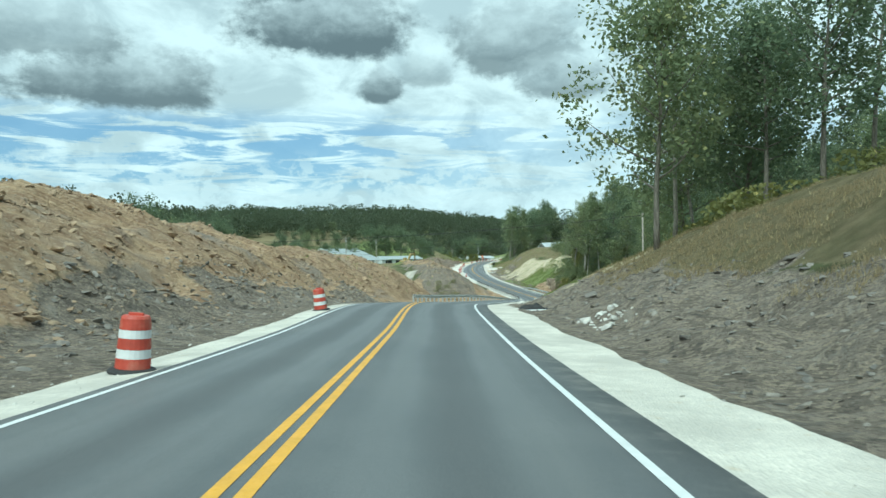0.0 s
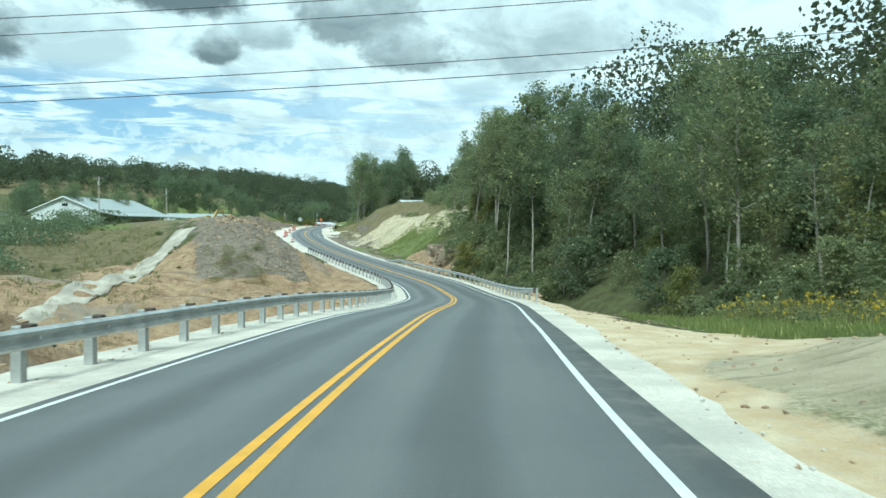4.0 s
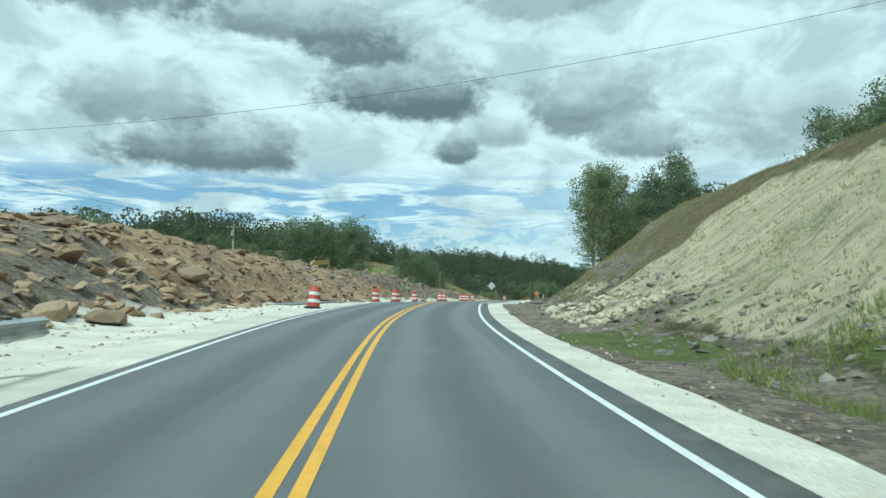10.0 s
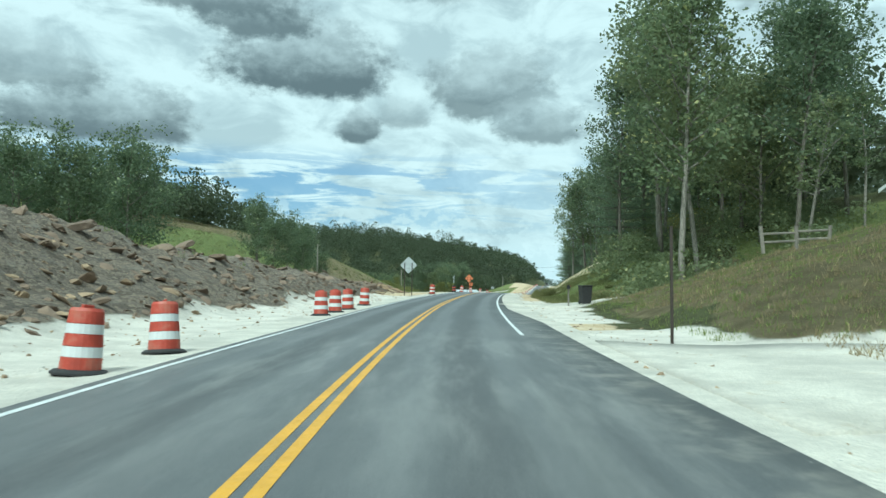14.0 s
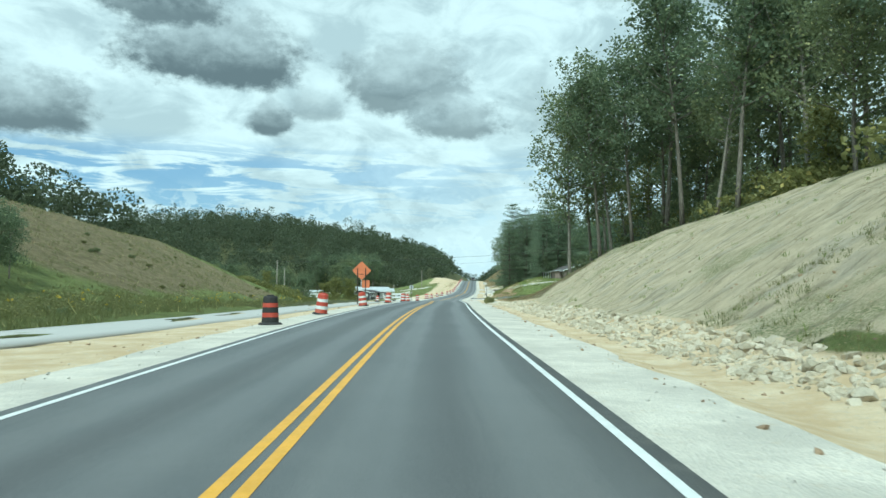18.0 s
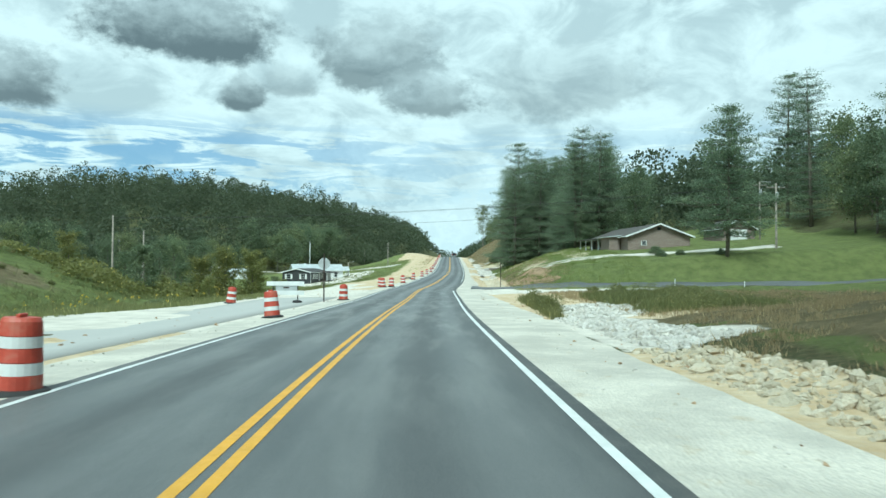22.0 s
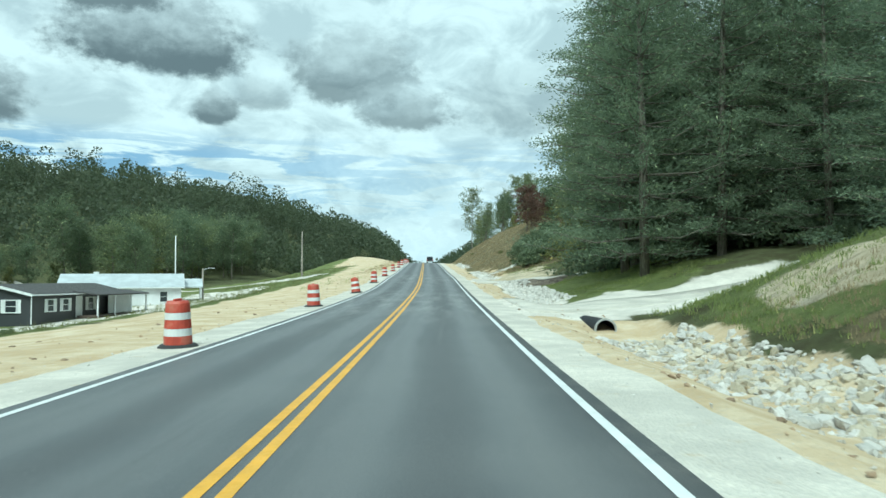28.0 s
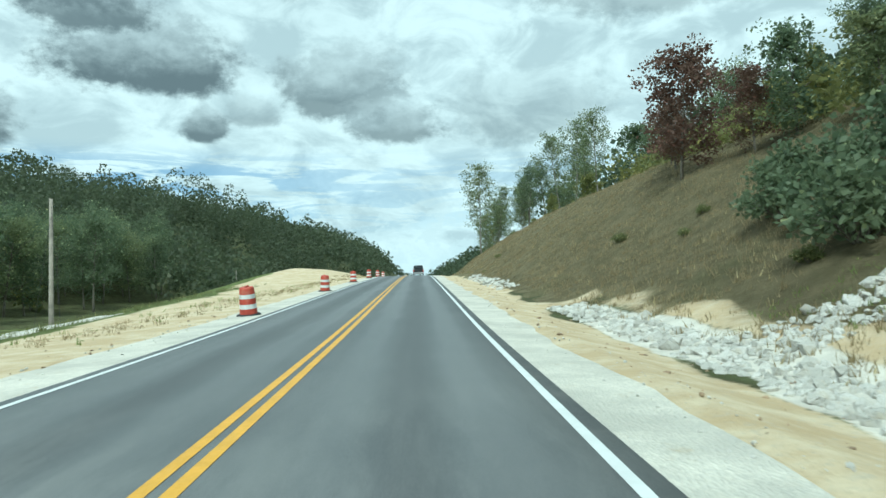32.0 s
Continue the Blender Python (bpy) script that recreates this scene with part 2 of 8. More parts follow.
def asphalt(name="asphalt", base=0.10, old=0.0):
    def fill(k, b, m):
        p = k.place()
        grit = k.noise(p, 70, 4, 0.75)
        spots = k.noise(p, 0.35, 4, 0.6)
        band = k.attr("across", "Fac")
        wob = k.math("MULTIPLY", k.math("SUBTRACT", k.noise(p, 0.12, 3, 0.6), 0.5), 0.5)
        w = k.math("ADD", band, wob)
        # wheel tracks worn paler in each lane, a dark oily strip between them
        track = strip_ = None
        for c0 in (-2.45, -0.85, 0.85, 2.45):
            q = k.span(k.math("ABSOLUTE", k.math("SUBTRACT", w, c0)), 0.55, 0.05)
            track = q if track is None else k.math("MAXIMUM", track, q)
        for c0 in (-1.65, 1.65):
            q = k.span(k.math("ABSOLUTE", k.math("SUBTRACT", w, c0)), 0.55, 0.05)
            strip_ = q if strip_ is None else k.math("MAXIMUM", strip_, q)
        c = k.mix(k.span(spots, 0.3, 0.72), (base * 0.80, base * 0.89, base * 0.95), (base * 1.12, base * 1.19, base * 1.22))
        c = k.mix(k.math("MULTIPLY", track, 0.45 * (1 - old)), c, (base * 1.35, base * 1.38, base * 1.38))
        c = k.mix(k.math("MULTIPLY", strip_, 0.60 * (1 - old)), c, (base * 0.5, base * 0.53, base * 0.56))
        c = k.mix(k.span(grit, 0.42, 0.72, 0.0, 0.6), c, (base * 2.0, base * 2.0, base * 1.95))
        c = k.mix(k.span(grit, 0.46, 0.30, 0.0, 0.5), c, (base * 0.4, base * 0.42, base * 0.43))
        # long streaks of rubber and dust along the lanes
        run = k.vec(k.math("MULTIPLY", w, 2.6), k.math("MULTIPLY", k.attr("along", "Fac"), 0.045), 0.0)
        streak = k.noise(run, 1.0, 6, 0.62)
        c = k.mix(k.span(streak, 0.52, 0.74, 0, 0.32), c, (base * 0.55, base * 0.6, base * 0.62))
        c = k.mix(k.span(streak, 0.46, 0.26, 0, 0.3), c, (base * 1.7, base * 1.72, base * 1.66))
        dust = k.math("MULTIPLY", k.span(k.math("ABSOLUTE", band), 3.0, 4.1), k.span(k.noise(p, 1.6, 4, 0.65), 0.42, 0.7))
        c = k.mix(k.math("MULTIPLY", dust, 0.55), c, (0.36, 0.34, 0.30))
        # pale mud dragged on by lorries at the crossings
        mud = k.math("MULTIPLY", k.attr("mud", "Fac"), k.span(k.noise(k.vec(k.math("MULTIPLY", w, 1.1), k.math("MULTIPLY", k.attr("along", "Fac"), 0.16), 0.0), 1.3, 7, 0.68), 0.42, 0.7))
        c = k.mix(k.math("MULTIPLY", mud, 0.6), c, (0.30, 0.30, 0.285))
        if old:
            c = k.mix(old, c, (0.47, 0.465, 0.44))
        k.put(c, b.inputs["Base Color"])
        k.put(k.span(track, 0, 1, 0.62 + 0.4 * old, 0.5 + 0.5 * old), b.inputs["Roughness"])
        k.put(k.bump(k.math("ADD", grit, k.math("MULTIPLY", k.noise(p, 30, 3, 0.6), 0.6)), 0.6, 0.008), b.inputs["Normal"])

    return material(name, fill)


def gravel_mat():
    def fill(k, b, m):
        p = k.place()
        st = k.voronoi(p, 26, "Color")
        stv = k.rgb(st)[0]
        d = k.voronoi(p, 26)
        big = k.noise(p, 0.6, 5, 0.65)
        c = k.mix(k.span(big, 0.32, 0.7), (0.47, 0.445, 0.385), (0.69, 0.65, 0.56))
        c = k.mix(k.span(stv, 0.0, 1.0, 0.0, 0.4, False), c, (0.36, 0.35, 0.325))
        c = k.mix(k.math("MULTIPLY", k.span(k.noise(p, 2.2, 5, 0.7), 0.58, 0.75), 0.6), c, (0.42, 0.33, 0.20))
        k.put(c, b.inputs["Base Color"])
        b.inputs["Roughness"].default_value = 0.95
        h = k.math("ADD", k.math("MULTIPLY", d, 1.0), k.noise(p, 9, 4, 0.6))
        k.put(k.bump(h, 0.8, 0.02), b.inputs["Normal"])

    return material("gravel", fill)


def ground_mat():
    def fill(k, b, m):
        p = k.place()
        a1, a2 = k.rgb(k.attr("cover_a")), k.rgb(k.attr("cover_b"))
        al = k.attr("cover_c")
        a3 = k.rgb(al)
        fine = k.noise(p, 5.5, 6, 0.7)
        mid = k.noise(p, 0.9, 5, 0.65)
        wide = k.noise(p, 0.13, 4, 0.6)
        grit = k.noise(p, 22, 4, 0.7)
        cell = k.rgb(k.voronoi(k.scaled(p, (1, 1, 1.6)), 2.6, "Color"))[0]
        cell2 = k.rgb(k.voronoi(k.scaled(p, (1, 1, 1.8)), 7.5, "Color"))[1]
        edge = k.voronoi(k.scaled(p, (1, 1, 1.8)), 7.5)
        gravel = k.mix(k.span(mid, 0.3, 0.7), (0.54, 0.51, 0.45), (0.72, 0.68, 0.60))
        sand = k.mix(k.span(mid, 0.35, 0.7), (0.50, 0.385, 0.235), (0.64, 0.545, 0.385))
        sand = k.mix(k.span(fine, 0.5, 0.75, 0, 0.6), sand, (0.47, 0.44, 0.37))
        rub = k.mix(k.span(cell, 0, 1, 0, 1, False), (0.168, 0.142, 0.116), (0.324, 0.276, 0.220))
        rub = k.mix(k.span(cell2, 0.5, 1.0, 0, 0.75), rub, (0.408, 0.342, 0.252))
        rub = k.mix(k.span(k.rgb(k.voronoi(k.scaled(p, (1, 1, 2.2)), 17.0, "Color"))[2], 0.55, 1.0, 0, 0.6), rub, (0.075, 0.065, 0.055))
        rub = k.mix(k.span(mid, 0.55, 0.74, 0, 0.6), rub, (0.180, 0.174, 0.162))
        ledge = k.noise(k.scaled(p, (0.6, 0.8, 1.5)), 1.1, 6, 0.68, 0.9)
        rub = k.mix(k.span(ledge, 0.55, 0.68, 0, 0.6), rub, (0.37, 0.335, 0.28))
        rub = k.mix(k.span(ledge, 0.44, 0.34, 0, 0.6), rub, (0.085, 0.078, 0.07))
        clay = k.mix(k.span(mid, 0.3, 0.7), (0.290, 0.188, 0.114), (0.490, 0.355, 0.218))
        clay = k.mix(k.span(cell2, 0.6, 1.0, 0, 0.6), clay, (0.559, 0.442, 0.312))
        clay = k.mix(k.span(wide, 0.52, 0.66, 0, 0.8), clay, (0.315, 0.280, 0.238))
        tilt = k.math("ADD", k.math("MULTIPLY", k.xyz(p)[1], 0.42), k.math("ADD", k.xyz(p)[2], k.math("MULTIPLY", k.xyz(p)[0], 0.25)))
        seam = k.noise(k.vec(k.math("MULTIPLY", k.xyz(p)[0], 0.08), k.math("MULTIPLY", k.xyz(p)[1], 0.12), k.math("MULTIPLY", tilt, 1.9)), 1.0, 6, 0.68, 0.5)
        clay = k.mix(k.span(seam, 0.54, 0.66, 0, 0.7), clay, (0.575, 0.413, 0.250))
        clay = k.mix(k.span(seam, 0.44, 0.34, 0, 0.65), clay, (0.198, 0.138, 0.096))
        blade = k.noise(k.scaled(p, (1, 1, 0.35)), 14, 5, 0.75)
        grass = k.mix(k.span(mid, 0.3, 0.7), (0.13, 0.168, 0.056), (0.22, 0.262, 0.088))
        grass = k.mix(k.span(blade, 0.45, 0.7, 0, 0.7), grass, (0.27, 0.26, 0.13))
        dry = k.mix(k.span(mid, 0.3, 0.7), (0.168, 0.142, 0.078), (0.28, 0.236, 0.136))
        dry = k.mix(k.span(blade, 0.5, 0.72, 0, 0.7), dry, (0.12, 0.125, 0.06))
        dry = k.mix(k.span(wide, 0.54, 0.68, 0, 0.28), dry, (0.11, 0.125, 0.05))
        straw = k.mix(k.span(mid, 0.3, 0.72), (0.50, 0.43, 0.29), (0.68, 0.595, 0.42))
        straw = k.mix(k.math("MULTIPLY", k.span(k.noise(k.scaled(p, (0.5, 0.8, 0.8)), 0.7, 4, 0.6), 0.5, 0.68), 0.4), straw, (0.38, 0.37, 0.325))
        rill = k.noise(k.scaled(p, (0.22, 1.5, 0.5)), 1.6, 6, 0.68, 0.5)
        straw = k.mix(k.span(rill, 0.50, 0.66, 0, 0.7), straw, (0.27, 0.235, 0.165))
        straw = k.mix(k.span(rill, 0.46, 0.34, 0, 0.6), straw, (0.66, 0.58, 0.42))
        straw = k.mix(k.math("MULTIPLY", k.span(wide, 0.53, 0.68), k.span(blade, 0.4, 0.6)), straw, (0.16, 0.20, 0.075))
        wood = k.mix(k.span(mid, 0.3, 0.7), (0.075, 0.072, 0.036), (0.12, 0.135, 0.06))
        c = k.mix(a3[1], wood, wood)
        total = wood
        for w, col in ((a1[0], gravel), (a1[1], sand), (a1[2], rub), (a2[0], grass), (a2[1], dry), (a2[2], straw), (a3[1], clay)):
            wn = k.span(k.math("ADD", w, k.math("MULTIPLY", k.math("SUBTRACT", fine, 0.5), 0.7)), 0.32, 0.6)
            wn = k.math("MULTIPLY", wn, k.span(w, 0.02, 0.2))
            total = k.mix(wn, total, col)
        total = k.mix(k.span(grit, 0.45, 0.8, 0, 0.2), total, (0.1, 0.085, 0.065))
        k.put(total, b.inputs["Base Color"])
        b.inputs["Roughness"].default_value = 0.95
        b.inputs["Specular IOR Level"].default_value = 0.15
        rocky = k.math("ADD", a1[2], a3[1])
        even = k.span(k.math("ADD", a1[0], a1[1]), 0.0, 1.0, 1.0, 0.3)
        h = k.math("MULTIPLY", even, k.math("ADD", k.math("MULTIPLY", fine, 0.5), k.math("MULTIPLY", grit, 0.25)))
        h = k.math("ADD", h, k.math("MULTIPLY", k.math("MULTIPLY", k.math("ADD", cell2, cell), 0.55), rocky))
        h = k.math("ADD", h, k.math("MULTIPLY", rill, k.math("MULTIPLY", a2[2], 0.8)))
        h = k.math("ADD", h, k.math("MULTIPLY", seam, k.math("MULTIPLY", a3[1], 0.9)))
        h = k.math("ADD", h, k.math("MULTIPLY", ledge, k.math("MULTIPLY", a1[2], 0.9)))
        h = k.math("ADD", h, k.math("MULTIPLY", blade, k.math("MULTIPLY", k.math("ADD", a2[0], a2[1]), 0.9)))
        k.put(k.bump(h, 1.0, 0.24), b.inputs["Normal"])

    return material("ground_cover", fill)


def rock_mat(name, dark, light, spot):
    def fill(k, b, m):
        p = k.place()
        info = m.node_tree.nodes.new("ShaderNodeObjectInfo")
        geo = m.node_tree.nodes.new("ShaderNodeNewGeometry")
        r = k.math("FRACT", k.math("ADD", geo.outputs["Random Per Island"], info.outputs["Random"]))
        c = k.mix(r, dark, light)
        n = k.noise(p, 3.5, 5, 0.7)
        c = k.mix(k.span(n, 0.5, 0.72, 0, 0.7), c, spot)
        c = k.mix(k.span(k.noise(p, 28, 3, 0.7), 0.5, 0.8, 0, 0.4), c, tuple(x * 0.5 for x in dark))
        k.put(c, b.inputs["Base Color"])
        b.inputs["Roughness"].default_value = 0.92
        k.put(k.bump(k.math("ADD", n, k.noise(p, 16, 4, 0.7)), 0.9, 0.08), b.inputs["Normal"])

    return material(name, fill)


def leaf_mat(name, dark, light, touch, spark=True):
    def fill(k, b, m):
        info = m.node_tree.nodes.new("ShaderNodeObjectInfo")
        geo = m.node_tree.nodes.new("ShaderNodeNewGeometry")
        isl = geo.outputs["Random Per Island"]
        c = k.mix(isl, dark, light)
        c = k.mix(k.span(info.outputs["Random"], 0.0, 1.0, 0.0, 0.6, False), c, tuple(0.5 * (a + t) for a, t in zip(dark, touch)))
        c = k.mix(k.span(k.noise(k.place(), 0.22, 3, 0.6), 0.5, 0.75, 0, 0.55), c, touch)
        if spark:
            c = k.mix(k.math("GREATER_THAN", isl, 0.965), c, tuple(min(1, x * 2.0) for x in touch))
        k.put(c, b.inputs["Base Color"])
        b.inputs["Roughness"].default_value = 0.55
        b.inputs["Specular IOR Level"].default_value = 0.3
        tree = m.node_tree
        tr = tree.nodes.new("ShaderNodeBsdfTranslucent")
        k.put(k.mix(0.5, c, tuple(min(1, x * 1.6) for x in light)), tr.inputs["Color"])
        mx = tree.nodes.new("ShaderNodeMixShader")
        mx.inputs[0].default_value = 0.45
        tree.links.new(b.outputs[0], mx.inputs[1])
        tree.links.new(tr.outputs[0], mx.inputs[2])
        tree.links.new(mx.outputs[0], tree.nodes["Material Output"].inputs[0])

    return material(name, fill)


def bark_mat(name, dark, light):
    def fill(k, b, m):
        p = k.coord("Object")
        n = k.noise(k.scaled(p, (1, 1, 0.15)), 14, 5, 0.7)
        c = k.mix(k.span(n, 0.35, 0.68), dark, light)
        c = k.mix(k.span(k.noise(p, 1.1, 4, 0.6), 0.52, 0.7, 0, 0.6), c, (0.09, 0.10, 0.06))
        k.put(c, b.inputs["Base Color"])
        b.inputs["Roughness"].default_value = 0.9
        k.put(k.bump(n, 0.7, 0.03), b.inputs["Normal"])

    return material(name, fill)


ASPHALT = asphalt()
OLD_ROAD = asphalt("old_asphalt", 0.17, 0.8)
GRAVEL = gravel_mat()
GROUND = ground_mat()
YELLOW = plain("yellow_line_paint", (0.68, 0.36, 0.03), 0.55, vary=0.06, scale=3)
WHITE_LINE = plain("white_line_paint", (0.66, 0.68, 0.67), 0.55, vary=0.05, scale=3)
ROCK_BROWN = rock_mat("brown_rock", (0.244, 0.179, 0.120), (0.488, 0.356, 0.225), (0.587, 0.450, 0.281))
ROCK_FACE = rock_mat("weathered_grey_rock", (0.17, 0.135, 0.10), (0.37, 0.30, 0.22), (0.47, 0.375, 0.25))
ROCK_GREY = rock_mat("grey_rock", (0.130, 0.120, 0.107), (0.318, 0.292, 0.252), (0.400, 0.350, 0.275))
ROCK_EARTH = rock_mat("earthy_rock", (0.144, 0.106, 0.078), (0.322, 0.236, 0.167), (0.368, 0.276, 0.190))
ROCK_TAN = rock_mat("tan_limestone", (0.43, 0.385, 0.28), (0.66, 0.60, 0.47), (0.62, 0.46, 0.25))
ROCK_WHITE = rock_mat("white_limestone", (0.47, 0.455, 0.41), (0.69, 0.67, 0.62), (0.58, 0.52, 0.41))
LEAF_GREEN = leaf_mat("green_leaves", (0.101, 0.139, 0.073), (0.210, 0.253, 0.132), (0.266, 0.257, 0.118))
LEAF_DARK = leaf_mat("dark_leaves", (0.078, 0.116, 0.071), (0.168, 0.215, 0.123), (0.189, 0.210, 0.109))
LEAF_FAR = leaf_mat("far_leaves", (0.045, 0.068, 0.042), (0.105, 0.130, 0.075), (0.135, 0.135, 0.065), False)
LEAF_YELLOW = leaf_mat("yellowing_leaves", (0.102, 0.126, 0.042), (0.228, 0.240, 0.090), (0.312, 0.264, 0.090))
LEAF_RED = leaf_mat("reddening_leaves", (0.088, 0.062, 0.046), (0.180, 0.118, 0.086), (0.170, 0.080, 0.066))
NEEDLES = leaf_mat("pine_needles", (0.095, 0.140, 0.098), (0.205, 0.265, 0.168), (0.210, 0.245, 0.135))
WEED = leaf_mat("weeds", (0.09, 0.11, 0.04), (0.21, 0.225, 0.095), (0.28, 0.25, 0.11))
GRASS_BLADE = leaf_mat("grass_blades", (0.135, 0.175, 0.052), (0.25, 0.305, 0.098), (0.28, 0.27, 0.11))
DRY_BLADE = leaf_mat("dry_blades", (0.20, 0.155, 0.085), (0.38, 0.31, 0.18), (0.32, 0.27, 0.15))
FLOWER = leaf_mat("yellow_flower_heads", (0.38, 0.29, 0.04), (0.55, 0.42, 0.06), (0.45, 0.36, 0.06))
BARK = bark_mat("grey_bark", (0.10, 0.088, 0.07), (0.25, 0.225, 0.185))
BARK_WHITE = bark_mat("white_bark", (0.22, 0.205, 0.175), (0.46, 0.435, 0.375))
BARK_PALE = bark_mat("pale_bark", (0.15, 0.135, 0.11), (0.34, 0.315, 0.265))
ORANGE = plain("orange_plastic", (0.48, 0.070, 0.042), 0.55, vary=0.14, scale=2.5, dirt=0.4)
REFLECT = plain("white_reflective_sheet", (0.72, 0.73, 0.72), 0.4, vary=0.06, dirt=0.2)
RUBBER = plain("black_rubber", (0.03, 0.03, 0.03), 0.8)
GALV = plain("galvanised_steel", (0.50, 0.515, 0.51), 0.48, 0.55, vary=0.12, scale=2.0)
GALV_DULL = plain("dull_galvanised_steel", (0.46, 0.475, 0.47), 0.6, 0.5, vary=0.14, scale=2.0)
WOOD_POLE = plain("weathered_pole_wood", (0.30, 0.27, 0.225), 0.85, vary=0.2, scale=1.2)
WOOD_DARK = plain("dark_treated_wood", (0.085, 0.065, 0.05), 0.85, vary=0.2, scale=1.5)
PALE_TRACK = plain("pale_track", (0.42, 0.385, 0.32), 0.95, vary=0.16, scale=0.5, bump=0.03)
STEEL_POST = plain("brown_steel_post", (0.07, 0.055, 0.045), 0.7, 0.3)
WHITE_PAINT = plain("white_paint", (0.74, 0.76, 0.75), 0.6, vary=0.05, scale=1.0)
WHITE_METAL = plain("white_ribbed_metal", (0.70, 0.73, 0.74), 0.45, 0.1, vary=0.06, scale=0.7)
ROOF_PALE = plain("pale_metal_roof", (0.56, 0.60, 0.61), 0.4, 0.3, vary=0.08, scale=0.6)
ROOF_DARK = plain("dark_shingle_roof", (0.075, 0.072, 0.07), 0.9, vary=0.18, scale=3.0, bump=0.02)
ROOF_GREY = plain("grey_shingle_roof", (0.095, 0.088, 0.082), 0.9, vary=0.15, scale=3.0, bump=0.02)
GLASS = plain("window_glass", (0.035, 0.042, 0.048), 0.08, vary=0.05)
SIDING_DARK = plain("dark_siding", (0.05, 0.052, 0.055), 0.6, vary=0.08, scale=1.0)
TRUCK_PAINT = plain("dark_car_paint", (0.04, 0.042, 0.046), 0.25, 0.3)
MACHINE_YELLOW = plain("machine_yellow", (0.42, 0.32, 0.12), 0.5, vary=0.14, scale=1.4, dirt=0.5)
BLACK_STEEL = plain("black_steel", (0.03, 0.03, 0.032), 0.5, 0.4)
WIRE = plain("black_wire", (0.03, 0.03, 0.032), 0.6)

# ---- road frame: s metres along the yellow line, d metres to its right ----
def _dense():
    p = [Vector((x, y, z)) for (x, y), z in zip(CENTRE, LEVELS)]
    end = (p[-1] - p[-2]).normalized()
    grade = [0.80, 0.80, 0.76, 0.65, 0.42, 0.12, -0.2, -0.5, -0.7, -0.7, -0.6, -0.4, -0.2, -0.1] + [0.0] * 36
    for g in grade:
        q = p[-1] + end * 20
        q.z = p[-1].z + g
        p.append(q)
    start = p[0] - p[1]
    p = [p[0] + start * k for k in (4, 3, 2, 1)] + p
    xs, ys, zs = [np.array([q[k] for q in p]) for k in range(3)]
    f = np.arange(0, len(p) - 1, 0.05)
    i = np.clip(f.astype(int), 0, len(p) - 2)
    w = f - i
    res = []
    for v in (xs, ys, zs):
        m = np.gradient(v)
        res.append((2*w**3-3*w**2+1)*v[i] + (w**3-2*w**2+w)*m[i] + (-2*w**3+3*w**2)*v[i+1] + (w**3-w**2)*m[i+1])
    return (f - 8) * 20, res


_S, (_X, _Y, _Z) = _dense()
_HX, _HY = np.gradient(_X, _S), np.gradient(_Y, _S)
_LEN = np.hypot(_HX, _HY)
_HX, _HY = _HX / _LEN, _HY / _LEN
_K = np.ones(301) / 301
_MX = np.convolve(np.pad(_HX, 150, mode="edge"), _K, "valid")
_MY = np.convolve(np.pad(_HY, 150, mode="edge"), _K, "valid")
_ML = np.hypot(_MX, _MY)
_MX, _MY = _MX / _ML, _MY / _ML


def plan(s, d):
    """World x, y of s, d; beyond 24 m from the road the rays spread along a smoothed course, so that they never cross."""
    s, d = np.asarray(s, float), np.asarray(d, float)
    out = s - np.clip(s, _S[0], _S[-1])
    near = np.clip(d, -24, 24)
    far = d - near
    hx, hy = np.interp(s, _S, _HX), np.interp(s, _S, _HY)
    mx, my = np.interp(s, _S, _MX), np.interp(s, _S, _MY)
    x = np.interp(s, _S, _X) + out * hx + near * hy + far * my
    y = np.interp(s, _S, _Y) + out * hy - near * hx - far * mx
    return x, y


def level(s, d=0.0):
    """Level of the road's plane: crowned on the straights, leaning inwards in the bends."""
    s, d = np.asarray(s, float), np.asarray(d, float)
    run = (np.arange(len(FALL_WEST)) - 4) * 20.0
    fall = np.where(d < 0, np.interp(s, run, FALL_WEST), np.interp(s, run, FALL_EAST))
    return np.interp(s, _S, _Z) + fall * np.minimum(np.abs(d), 4.2)


def heading(s):
    """Yaw in degrees of the road's run at s."""
    return math.degrees(math.atan2(-np.interp(s, _S, _HX), np.interp(s, _S, _HY)))


# ---- cross-sections: heights over the road at these distances from its centre ----
COLS = (5.0, 6.5, 8, 10, 13, 17, 22, 30, 42, 60, 90, 140, 220, 400)
LEFT, RIGHT = [], []


def left(s, *h):
    LEFT.append((s, h))


def right(s, *h):
    RIGHT.append((s, h))


left(-400, 0, .1, .5, 1.6, 3.4, 4.6, 5, 4.5, 3, 2, 2, 4, 10, 20)
left(0, 0, .1, .5, 1.5, 3.4, 4.8, 5, 4.5, 3, 2, 2, 4, 10, 20)
left(40, 0, .1, .5, 1.7, 4.0, 5.6, 6, 5.2, 3.4, 1, 1, 4, 10, 20)
left(66, 0, .1, .5, 1.6, 4.0, 5.4, 5.4, 4.4, 1, -1, 0, 4, 12, 22)
left(75, 0, .1, 1.4, 3.0, 4.6, 5.4, 5.2, 3.4, 0, -1, 0, 4, 12, 22)
left(83, 0, -.1, .8, 2.8, 4.8, 5.6, 5, 1.5, -2, -2.5, -1, 3, 10, 20)
left(91, 0, -.3, .1, 1.9, 4.2, 5, 4.2, 0, -3, -3, -2, 2, 10, 20)
left(96, 0, -.4, -.7, .2, 1.6, 2.4, 1.6, -2, -3.5, -3.2, -2, 2, 10, 20)
